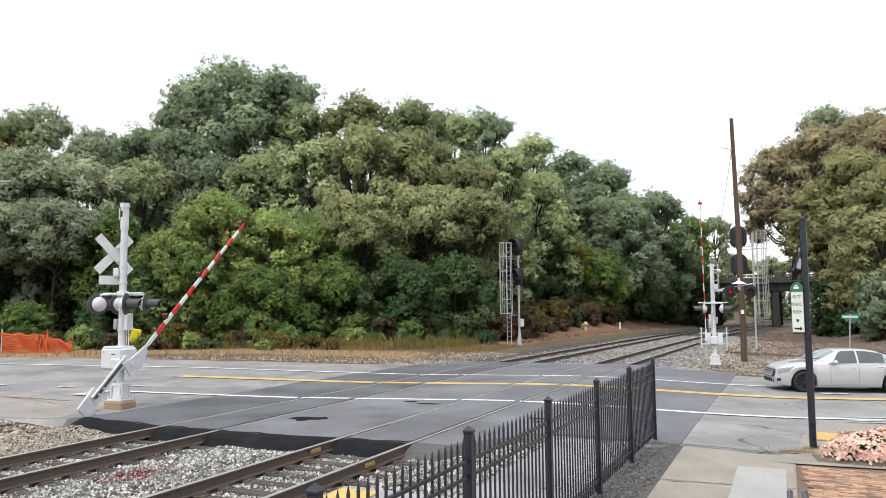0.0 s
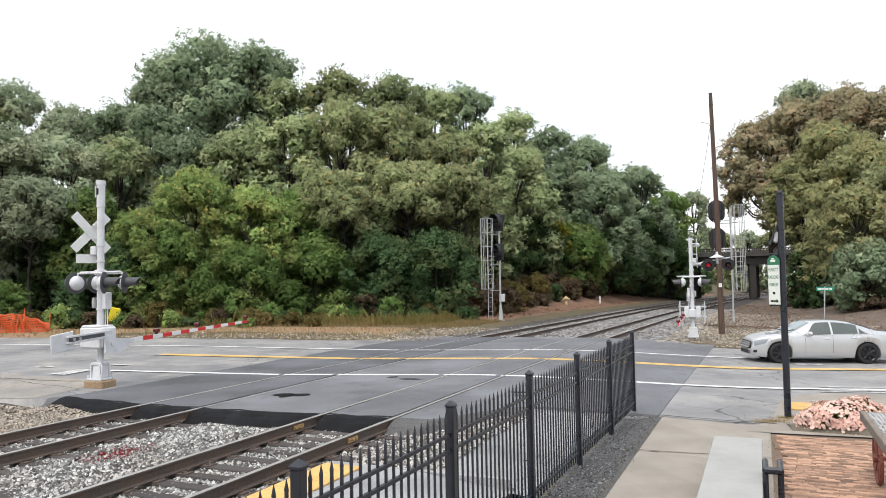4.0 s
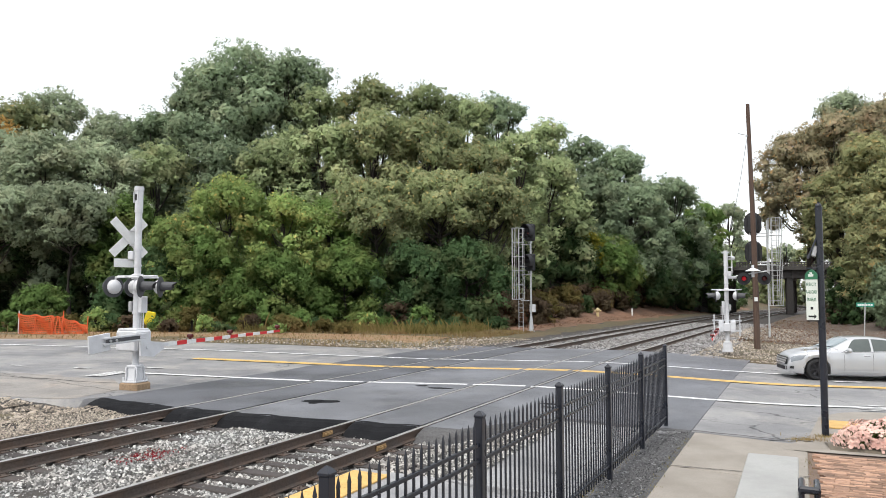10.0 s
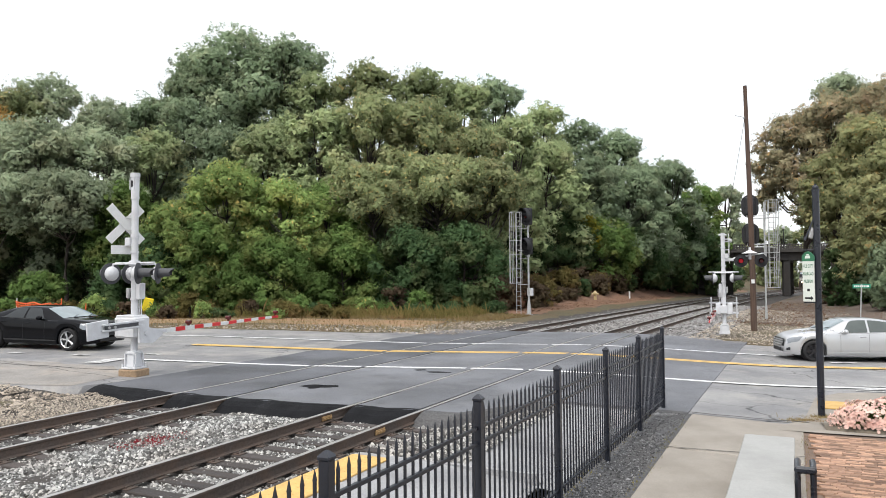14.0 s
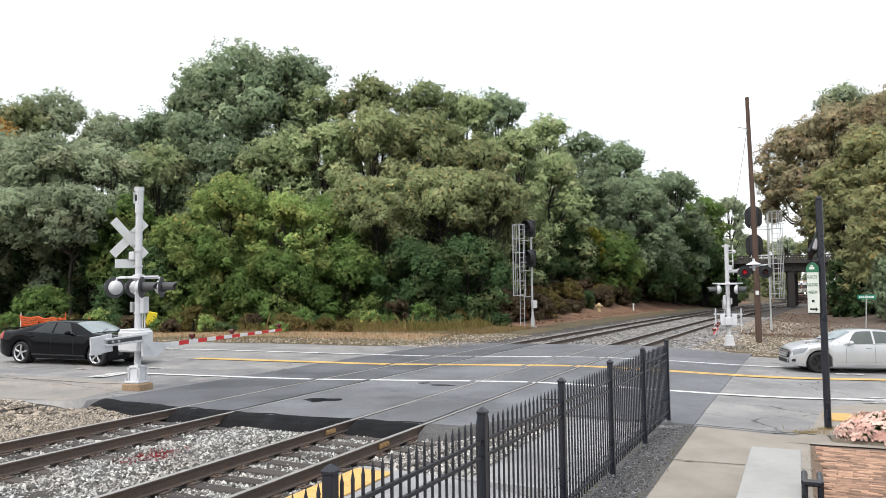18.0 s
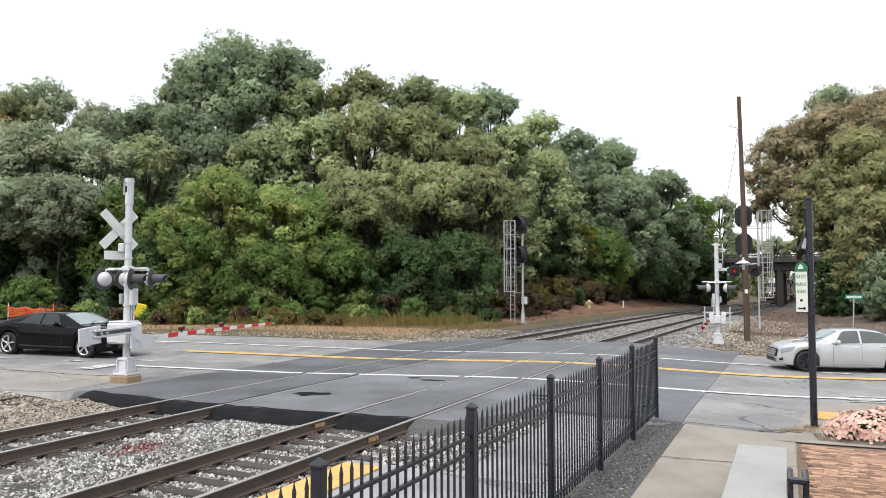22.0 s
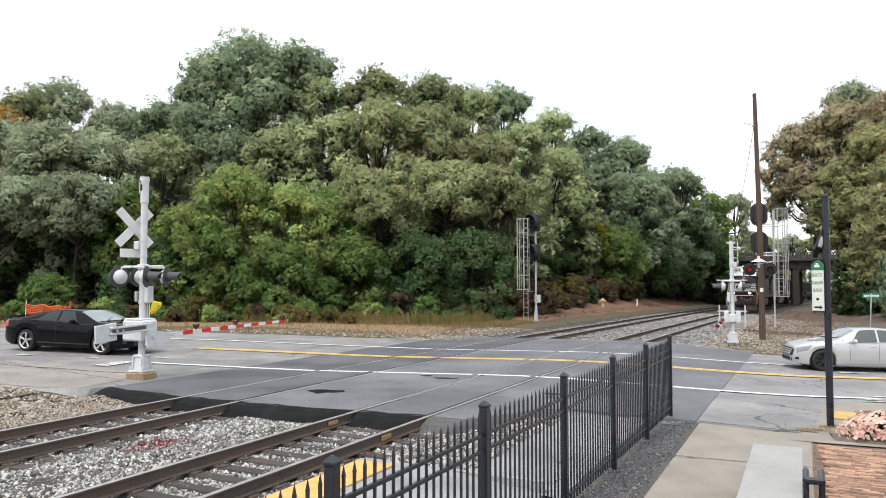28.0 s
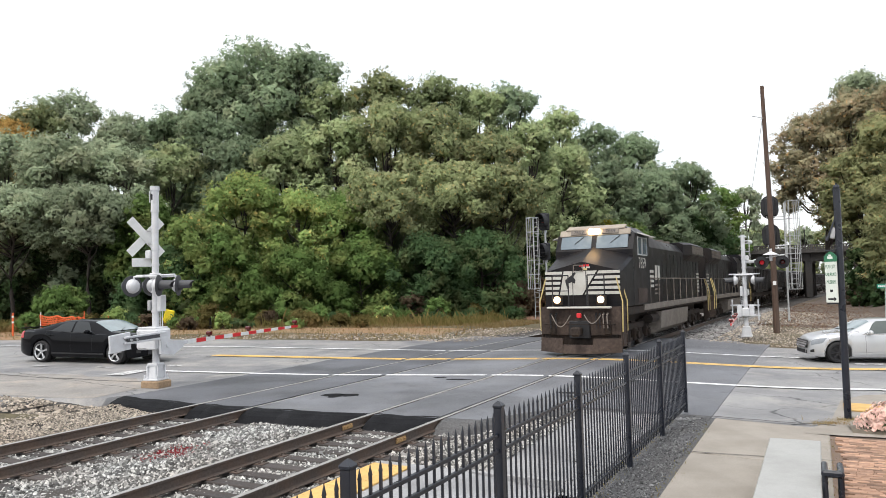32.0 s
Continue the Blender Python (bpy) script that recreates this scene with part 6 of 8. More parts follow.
def make_flowers():
    rg = np.random.default_rng(21)
    for (cx, cy, rx, ry, rz, k) in ((7.92, 13.2, 0.86, 0.46, 0.40, 2300), (9.1, 12.85, 0.84, 0.48, 0.46, 1900)):
        z0 = gz(cx, cy)
        g = thing("flower_clump", "clump of pale pink flowers spilling over the kerb", "flowers", pose(cx, cy, z0 + 0.1), "flower clumps")
        d = rg.normal(0, 1, (2300, 3))
        d[:, 2] = np.abs(d[:, 2]) * 0.9 - 0.15
        d /= np.linalg.norm(d, axis=1)[:, None]
        lump = np.array([1 + 0.22 * noise.noise(Vector(v) * 2.3 + Vector((cx, 0, 0))) for v in d])[:, None]
        pts = d * np.array([rx, ry, rz]) * rg.uniform(0.7, 0.98, (2300, 1)) * lump + np.array([0, 0, 0.05])
        leaf_sheet("leaves", pts, d, 0.035, PLANTLEAF, rg, g, "small green leaves")
        verts, faces = [], []
        for i in range(k):
            v = d[i]
            c = Vector(v * np.array([rx, ry, rz]) * rg.uniform(0.93, 1.06) * lump[i]) + Vector((0, 0, 0.05))
            if noise.noise(c * 3.0 + Vector((0, 0, cx))) < (-0.62 if cx < 8.5 else -0.35):
                continue
            fr = frame_of(Vector(v) + Vector(rg.normal(0, 0.3, 3)))
            b = len(verts)
            r = rg.uniform(0.022, 0.036)
            verts.append(c + fr @ Vector((0, 0, 0.004)))
            for j in range(10):
                a = j * math.tau / 10
                rr = r * (1.0 if j % 2 else 0.72)
                verts.append(c + fr @ Vector((rr * math.cos(a), rr * math.sin(a), 0.012 if j % 2 else 0.0)))
            for j in range(10):
                faces.append((b, b + 1 + j, b + 1 + (j + 1) % 10))
        tagged(raw("blossoms", verts, faces, PETAL, g, "pale pink daisy-like blossoms"), "", "", "", "stuff")


def make_cart():
    """Old baggage cart with a mesh deck; local y runs along the tracks."""
    g = thing("baggage_cart", "old timber baggage cart with mesh deck and red iron wheels", "cart", turned(10.3, 1.9))
    w, l, h = 1.25, 2.9, 0.93
    for x in (-w / 2, w / 2):
        bm = bmesh.new()
        box(bm, (x, 0, h - 0.05), (0.075, l, 0.13), bevel=0.01)
        part("side_beam", bm, CARTWOOD, g, "weathered timber beam")
    for y in (-l / 2 + 0.04, 0, l / 2 - 0.04):
        bm = bmesh.new()
        box(bm, (0, y, h - 0.055), (w - 0.08, 0.075, 0.12), bevel=0.01)
        part("cross_beam", bm, CARTWOOD, g, "weathered timber beam")
    bm = bmesh.new()
    k = 0
    for i in range(-26, 27):
        for sgn in (-1, 1):
            # slanted wires clipped to the deck
            x0, x1 = -w / 2, w / 2
            y0 = i * 0.085
            y1 = y0 + sgn * w * 0.9
            t0, t1 = 0.0, 1.0
            for lim in (-l / 2, l / 2):
                if (y1 - y0) != 0:
                    t = (lim - y0) / (y1 - y0)
                    inside0 = abs(y0) <= l / 2
                    inside1 = abs(y1) <= l / 2
                    if 0 < t < 1:
                        if inside0 and not inside1:
                            t1 = min(t1, t)
                        elif inside1 and not inside0:
                            t0 = max(t0, t)
            if not (abs(y0) <= l / 2 or abs(y1) <= l / 2):
                continue
            a = Vector((x0 + (x1 - x0) * t0, y0 + (y1 - y0) * t0, h))
            b = Vector((x0 + (x1 - x0) * t1, y0 + (y1 - y0) * t1, h))
            if (b - a).length > 0.05:
                rod(bm, a, b, 0.0055, 4)
    part("deck_mesh", bm, GALV, g, "expanded metal deck")
    for y in (-0.95, 1.15):
        for x in (-0.5, 0.5):
            bm = bmesh.new()
            prev = None
            for i in range(21):
                a = i * math.tau / 20
                p = Vector((x, y + 0.33 * math.cos(a), 0.36 + 0.33 * math.sin(a)))
                if prev is not None:
                    rod(bm, prev, p, 0.03, 6)
                prev = p
            rod(bm, (x - 0.06, y, 0.36), (x + 0.06, y, 0.36), 0.06, 10)
            for i in range(8):
                a = i * math.tau / 8
                rod(bm, (x, y, 0.36), (x, y + 0.32 * math.cos(a), 0.36 + 0.32 * math.sin(a)), 0.014, 6)
            part("wheel", bm, CARTIRON, g, "red spoked iron wheel")
        bm = bmesh.new()
        rod(bm, (-0.5, y, 0.36), (0.5, y, 0.36), 0.03, 8)
        for x in (-0.36, 0.36):
            box(bm, (x, y, 0.6), (0.05, 0.12, 0.5), bevel=0.01)
        part("axle", bm, CARTIRON, g, "rusty axle and brackets")
    for x in (-0.5, 0.5):
        bm = bmesh.new()
        rod(bm, (x, l / 2 - 0.08, h - 0.1), (x, l / 2 - 0.3, 0.35), 0.03, 8)
        part("brace", bm, CARTIRON, g)


make_platform()
make_bench()
make_verge_by_post()
make_flowers()
make_cart()

# ---------------------------------------------------------------- verge: straw, weeds, markers, plastic fence
STRAW = material("pine_straw", (0.25, 0.145, 0.075), 0.95, grain=7, vary=0.55, stain=0.6, stain_colour=(0.21, 0.17, 0.09), stain_amount=0.9, bump=0.6)
WEED = leaf_material("weed_blades", (0.13, 0.125, 0.04), (0.27, 0.22, 0.085), (0.32, 0.22, 0.10))
DRYWEED = leaf_material("dry_weed_blades", (0.22, 0.17, 0.08), (0.34, 0.26, 0.13), (0.25, 0.14, 0.07))
REDLEAF = leaf_material("red_leaves", (0.14, 0.015, 0.02), (0.30, 0.04, 0.05), (0.2, 0.03, 0.04))
NETTING = material("orange_plastic_net", (0.72, 0.13, 0.035), 0.5, grain=20, vary=0.12, stain=4, stain_colour=(0.5, 0.09, 0.03), bump=0)
MARKERYELLOW = material("yellow_plastic", (0.80, 0.62, 0.02), 0.5, grain=20, vary=0.06, stain=4, stain_colour=(0.6, 0.45, 0.03), bump=0)
LITTER = material("leaf_litter", (0.125, 0.098, 0.078), 0.95, grain=9, vary=0.5, stain=0.35, stain_colour=(0.12, 0.075, 0.055), stain_amount=0.6, bump=0.6)


REDSOIL = material("red_soil", (0.20, 0.105, 0.062), 0.95, grain=6, vary=0.5, stain=0.5, stain_colour=(0.13, 0.09, 0.06), stain_amount=0.7, bump=0.6)
FALLEN = leaf_material("fallen_leaves", (0.085, 0.05, 0.032), (0.22, 0.14, 0.09), (0.13, 0.06, 0.04), (0.4, 0.3, 0.2), 0.05)


def blades(name, places, height, mat, label, seed, width=0.012):
    """Bent grass blades: two triangles each, as one mesh."""
    rg = np.random.default_rng(seed)
    p = np.asarray(places, float)
    k = len(p)
    a = rg.uniform(0, math.tau, k)
    h = height * np.exp(rg.normal(0, 0.4, k))
    side = np.stack([np.cos(a), np.sin(a), np.zeros(k)], 1) * width * rg.uniform(0.7, 1.6, (k, 1))
    lean = np.stack([-np.sin(a), np.cos(a), np.zeros(k)], 1) * (h * rg.uniform(0.1, 0.7, k))[:, None]
    up = np.stack([np.zeros(k), np.zeros(k), h], 1)
    v = np.stack([p - side, p + side, p + lean * 0.4 + up * 0.6 + side * 0.7, p + lean + up], 1)
    idx = np.arange(k)[:, None] * 4
    f = np.concatenate([idx + np.array([[0, 1, 2]]), idx + np.array([[0, 2, 3]])], 1).reshape(-1, 3)
    me = bpy.data.meshes.new(name)
    me.from_pydata(v.reshape(-1, 3).tolist(), [], f.tolist())
    me.materials.append(mat)
    return tagged(new(name, me), label, "grass", "", "stuff")


def make_verge():
    us = np.arange(-60, -11.0, 1.0)
    rows = []
    for u in us:
        row = []
        a = 29.8 + bend(u) + 3.4 * smooth(-29, -20, u)
        b = 37.6 + bend(u) + 1.6 * noise.noise((u * 0.25, 0, 0)) + 1.6 * smooth(-27, -20, u)
        for j in range(6):
            x, y = road_xy(u, a + (b - a) * j / 5)
            row.append((x, y, gz(x, y) + (-0.06 if j in (0, 5) else 0.03)))
        rows.append(row)
    structure(strip("straw_verge", rows, STRAW, smooth_shade=True), "orange-brown fallen pine straw beside the road", "ground")
    rows = []
    for s in np.arange(41, 200, 3.0):
        row = []
        for n in np.linspace(-4.0, 22, 13):
            p = on_track(float(s), float(n))
            row.append((p.x, p.y, gz(p.x, p.y) + ((0.16 if n > -1.5 else 0.12) if n > -3.9 and s > 46 else -0.14)))
        rows.append(row)
    structure(strip("litter_bank", rows, LITTER, smooth_shade=True), "bank covered with brown fallen leaves", "ground")
    rows = []
    for s in np.arange(44, 170, 3.0):
        row = []
        for n in np.linspace(-30, -15.5, 7):
            p = on_track(float(s), float(n))
            row.append((p.x, p.y, gz(p.x, p.y) + (0.14 if n < -15.6 else -0.1)))
        rows.append(row)
    structure(strip("litter_bank", rows, REDSOIL, smooth_shade=True), "bare reddish soil bank under the wood", "ground")
    rg = np.random.default_rng(31)
    green, dry = [], []
    while len(green) + len(dry) < 72000:
        u, v = rg.uniform(-48, 0), rg.uniform(26.5, 46)
        x, y = road_xy(u, v)
        s, n = track_coords(x, y)
        if n > -15.5 or v < 30.4 + bend(u):
            continue
        t = noise.noise((x * 0.35, y * 0.35, 5))
        edge = 33.5 + bend(u) + 1.5 * noise.noise((u * 0.25, 0, 0)) + 4.4 + 2.0 * smooth(-27, -20, u)
        if v < edge and rg.random() > 0.16 + 0.15 * smooth(edge - 2.0, edge, v):
            continue
        (green if v > edge and t + rg.normal(0, 0.25) > -0.05 and u < -12 else dry).append((x, y, gz(x, y) - 0.02))
    blades("weeds", green, 0.30, WEED, "tall green and straw-coloured roadside weeds", 5, 0.016)
    blades("dry_weeds", dry, 0.12, DRYWEED, "dry brown roadside grass", 6, 0.014)
    few = []
    for _ in range(900):
        s, n = rg.uniform(8.5, 14.5), rg.choice([-2.6, -1.9, 0.1]) + rg.normal(0, 0.06)
        p = on_track(s, n)
        few.append((p.x, p.y, gz(p.x, p.y) - 0.01))
    blades("path_weeds", few, 0.022, WEED, "small weeds in the gaps by fence and walk", 8, 0.004)
    # fallen leaves on both banks
    for count, s0, s1, n0, n1, lift in ((11000, 42, 85, -3.4, 15, 0.165), (7000, 46, 95, -27, -15.8, 0.15)):
        pts = []
        for _ in range(count):
            p = on_track(s0 + (s1 - s0) * rg.random() ** 1.3, rg.uniform(n0, n1))
            pts.append((p.x, p.y, gz(p.x, p.y) + lift + 0.03 * rg.random()))
        ob = leaf_sheet("fallen_leaves", np.array(pts), np.tile(np.array([[0, 0, 1.0]]), (count, 1)), 0.055, FALLEN, rg)
        tagged(ob, "brown and russet fallen leaves on the bank", "leaves", "", "stuff")
    tuft = [(6.8 + rg.normal(0, 0.22), 14.0 + rg.normal(0, 0.10)) for _ in range(500)] + [(7.36 + rg.normal(0, 0.18), 14.3 + rg.normal(0, 0.1)) for _ in range(500)]
    blades("dry_tuft", [(x, y, gz(x, y) + 0.01) for x, y in tuft], 0.02, DRYWEED, "flattened dry grass at the foot of the post", 12, 0.006)
    # a red-leaved creeper on the ballast between the tracks
    pts = np.array([on_track(8.5 + rg.normal(0, 0.28), -9.4 + rg.normal(0, 0.16), -0.13 + 0.05 * rg.random()) for _ in range(260)])
    ob = leaf_sheet("red_weed", pts, np.tile(np.array([[0, 0, 1.0]]), (260, 1)), 0.022, REDLEAF, rg)
    tagged(ob, "low red-leaved weed on the ballast", "weed", "", "stuff")


def make_net_fence():
    g = thing("safety_fence", "orange plastic safety netting sagging between stakes", "fence", Matrix.Translation((-21.6, 37.6, gz(-21.6, 37.6))))
    legs = [(-0.95, 0.2), (0.0, 0.05), (1.0, -0.1), (1.5, 0.0), (2.5, 0.55)]
    for i, (x, y) in enumerate(legs):
        bm = bmesh.new()
        rod(bm, (x, y, 0), (x + 0.03, y, 1.25 if i in (0, 3) else 0.95), 0.025, 6)
        part("stake", bm, WHITEPLATE if i == 0 else NETTING, g, "thin stake")
    for (x0, y0), (x1, y1), h0, h1 in ((legs[0], legs[2], 1.08, 0.98), (legs[2], legs[3], 0.98, 0.95), (legs[3], legs[4], 0.9, 0.45)):
        bm = bmesh.new()
        L = math.hypot(x1 - x0, y1 - y0)
        k = int(L / 0.085)

        def at(t, z):
            sag = 0.06 * math.sin(t * 9 + z * 4)
            return Vector((x0 + (x1 - x0) * t, y0 + (y1 - y0) * t + sag * 1.6, z * (1 - 0.08 * math.sin(t * math.pi * 2.0) ** 2) * 1.0 * (h0 + (h1 - h0) * t)))
        for i in range(k + 1):
            t = i / k
            for j in range(5):
                a, b = at(t, 0.06 + 0.188 * j), at(min(1, t + 0.02), 0.06 + 0.188 * (j + 1))
                box(bm, (a + b) / 2, (0.042, 0.008, (b - a).length), frame_of(b - a))
        for j in range(9):
            z = 0.06 + 0.94 * j / 8
            for i in range(k):
                a, b = at(i / k, z), at((i + 1) / k, z)
                box(bm, (a + b) / 2, (0.008, 0.042 if j % 8 else 0.07, (b - a).length), frame_of(b - a))
        part("netting", bm, NETTING, g, "orange plastic netting")
    s2 = thing("marker_stake", "orange and white survey stake in the grass", "stake", Matrix.Translation((-23.9, 37.6, gz(-23.9, 37.6))))
    bm = bmesh.new()
    rod(bm, (0, 0, 0), (0, 0, 1.25), 0.05, 8)
    part("stake", bm, NETTING, s2)
    bm = bmesh.new()
    for z in (0.7, 1.0):
        rod(bm, (0, 0, z), (0, 0, z + 0.1), 0.053, 8)
    part("band", bm, WHITEPLATE, s2, "white band")


def make_markers():
    g = thing("yellow_marker", "leaning yellow plastic cable marker in the grass", "marker", pose(-18.2, 43.5, gz(-18.2, 43.5), 4, 14, 20))
    bm = bmesh.new()
    box(bm, (0, 0, 0.68), (0.55, 0.12, 0.85), bevel=0.04)
    part("guard", bm, MARKERYELLOW, g)
    bm = bmesh.new()
    rod(bm, (0, 0, -0.1), (0, 0, 0.5), 0.05, 8)
    part("stem", bm, GALV, g)
    g = thing("fire_hydrant", "weathered pale yellow fire hydrant by the track", "hydrant", pose(14.3, 70, gz(14.3, 70)))
    bm = bmesh.new()
    rod(bm, (0, 0, 0), (0, 0, 0.6), 0.16, 12, 0.14)
    ball(bm, (0, 0, 0.78), 0.24, 12, (1, 1, 0.9))
    rod(bm, (0, 0, 0.95), (0, 0, 1.06), 0.06, 8)
    rod(bm, (-0.32, 0, 0.72), (0.32, 0, 0.72), 0.09, 10)
    part("body", bm, HYDRANT, g, "", True)
    g = thing("marker_post", "short white trackside marker post", "marker", pose(20.0, 79.5, gz(20.0, 79.5)))
    bm = bmesh.new()
    box(bm, (0, 0, 0.45), (0.16, 0.1, 0.95), bevel=0.01)
    part("post", bm, WHITEPLATE, g)
    g = thing("relay_cabinet", "small pale grey trackside cabinet", "cabinet", pose(36.8, 97.5, gz(36.8, 97.5)))
    bm = bmesh.new()
    box(bm, (0, 0, 0.55), (0.7, 0.5, 1.1), bevel=0.03)
    part("body", bm, SILVERPAINT, g)
    bm = bmesh.new()
    box(bm, (0, 0, 1.13), (0.8, 0.6, 0.06), bevel=0.01)
    part("lid", bm, SILVERPAINT, g)


HYDRANT = material("faded_yellow_paint", (0.52, 0.40, 0.20), 0.7, grain=20, vary=0.2, stain=4, stain_colour=(0.55, 0.5, 0.4), bump=0.05)
make_verge()
make_net_fence()
make_markers()


# ---------------------------------------------------------------- the overbridge
BRIDGESTEEL = material("blackened_bridge_steel", (0.030, 0.028, 0.027), 0.75, grain=6, vary=0.4, stain=0.5, stain_colour=(0.055, 0.04, 0.03), stain_amount=0.5, bump=0.15)
BRIDGECONC = material("stained_bridge_concrete", (0.075, 0.07, 0.065), 0.9, grain=5, vary=0.25, stain=0.4, stain_colour=(0.035, 0.033, 0.031), stain_amount=0.7, bump=0.2)


def make_bridge():
    g = thing("overbridge", "dark steel road bridge over the tracks on steel piers", "bridge", pose(53.5, 114.0, -0.7, 0, 0, -9))
    for y, name in ((-4.5, "girder"), (4.5, "girder"), (0, "girder")):
        bm = bmesh.new()
        box(bm, (-6, y, 5.75), (64, 0.35, 1.15), bevel=0.02)
        for z in (5.2, 6.3):
            box(bm, (-6, y, z), (64, 0.6, 0.08))
        for i in range(32):
            box(bm, (-37 + i * 2.0, y, 5.75), (0.08, 0.55, 1.05))
        part(name, bm, BRIDGESTEEL, g, "riveted black plate girder")
    bm = bmesh.new()
    box(bm, (-6, 0, 6.55), (64, 10.4, 0.42), bevel=0.03)
    part("deck", bm, BRIDGECONC, g, "stained concrete deck")
    for y in (-5.1, 5.1):
        for i in range(17):
            bm = bmesh.new()
            box(bm, (-37 + i * 4.0, y, 7.15), (0.35, 0.3, 0.95), bevel=0.02)
            part("parapet_post", bm, BRIDGECONC, g)
        for i in range(16):
            bm = bmesh.new()
            box(bm, (-35 + i * 4.0, y, 7.5), (3.65, 0.2, 0.16))
            box(bm, (-35 + i * 4.0, y, 6.85), (3.65, 0.2, 0.16))
            for j in range(9):
                box(bm, (-36.6 + i * 4.0 + j * 0.4, y, 7.18), (0.14, 0.12, 0.6))
            part("balustrade", bm, BRIDGECONC, g, "dark balustrade")
    for x in (0.1, -9.2):
        for y in (-4.2, 0, 4.2):
            bm = bmesh.new()
            box(bm, (x + 0.35 * y, y, 2.5), (0.95, 0.9, 5.6), bevel=0.03)
            part("pier_column", bm, BRIDGESTEEL, g, "blackened pier column")
        bm = bmesh.new()
        box(bm, (x, 0, 5.0), (1.3, 9.6, 0.4), Matrix.Rotation(radians(-19), 4, "Z"), 0.03)
        part("pier_cap", bm, BRIDGESTEEL, g)
    bm = bmesh.new()
    box(bm, (-24, 0, 2.2), (26.6, 9.4, 6.2), bevel=0.1)
    part("abutment", bm, BRIDGECONC, g, "stained abutment")
    bm = bmesh.new()
    box(bm, (27, 0, 2.2), (20, 9.4, 6.2), bevel=0.1)
    part("abutment", bm, BRIDGECONC, g, "stained abutment")
    lamp = thing("street_lamp", "slim lamp standard on the bridge", "street lamp", g.matrix_basis @ pose(1.0, 5.0, 6.9))
    bm = bmesh.new()
    rod(bm, (0, 0, 0), (0, 0, 3.6), 0.06, 8)
    part("post", bm, MATTBLACK, lamp)
    bm = bmesh.new()
    ball(bm, (0, 0, 3.8), 0.25, 10, (1, 1, 1.3))
    part("lantern", bm, WHITEPLATE, lamp)


make_bridge()

# ---------------------------------------------------------------- the freight train
LOCOBLACK = material("sooty_black_paint", (0.009, 0.009, 0.011), 0.38, grain=12, vary=0.3, stain=0.9, stain_colour=(0.032, 0.026, 0.022), stain_amount=0.7, bump=0.03, spec=0.12)
LOCOWHITE = material("grimy_white_paint", (0.50, 0.49, 0.45), 0.5, grain=18, vary=0.08, stain=2.0, stain_colour=(0.36, 0.32, 0.27), stain_amount=0.5, bump=0.02)
CABBROW = material("grimy_tan_paint", (0.31, 0.265, 0.21), 0.6, grain=18, vary=0.12, stain=2.0, stain_colour=(0.22, 0.18, 0.14), stain_amount=0.6, bump=0.02)
LOCODUST = material("dusty_grey_sill", (0.19, 0.165, 0.14), 0.8, grain=10, vary=0.25, stain=1.5, stain_colour=(0.13, 0.11, 0.095), stain_amount=0.6, bump=0.08)
UNDERFRAME = material("rusty_underframe", (0.026, 0.021, 0.018), 0.85, grain=12, vary=0.5, stain=1.5, stain_colour=(0.062, 0.044, 0.034), stain_amount=0.6, bump=0.25, spec=0.2)
PILOTRUST = material("dusty_brown_pilot", (0.064, 0.047, 0.039), 0.85, grain=9, vary=0.4, stain=1.3, stain_colour=(0.030, 0.024, 0.021), stain_amount=0.7, bump=0.2, spec=0.2)
HANDRAIL = material("yellow_handrail", (0.52, 0.41, 0.17), 0.6, grain=20, vary=0.15, stain=5, bump=0)
# cab glass coloured bluish for the sky reflected in it
CABGLASS = material("cab_glass", (0.11, 0.15, 0.18), 0.08, grain=4, vary=0.1, stain=1, stain_colour=(0.18, 0.22, 0.25), bump=0, spec=0.5)
HOPPER = material("hopper_steel", (0.028, 0.027, 0.027), 0.6, grain=6, vary=0.35, stain=0.7, stain_colour=(0.07, 0.05, 0.04), stain_amount=0.5, bump=0.08)
COAL = material("coal_load", (0.015, 0.015, 0.016), 0.7, grain=6, vary=0.5, stain=2, bump=1.0)
WHEELSTEEL = material("wheel_steel", (0.10, 0.08, 0.07), 0.6, metal=0.4, grain=12, vary=0.3, stain=4, bump=0.05)
WHEELS = []


def wheel_mesh():
    bm = bmesh.new()
    rod(bm, (0, -0.06, 0), (0, 0.06, 0), 0.52, 28)
    rod(bm, (0, -0.085, 0), (0, -0.06, 0), 0.56, 28)
    rod(bm, (0, 0.06, 0), (0, 0.12, 0), 0.16, 14)
    for i in range(3):
        a = i * math.tau / 3
        box(bm, (0.32 * math.cos(a), 0.065, 0.32 * math.sin(a)), (0.10, 0.02, 0.10))
    return finish(bm, "wheel", WHEELSTEEL, True)


WHEEL_MESH = wheel_mesh()


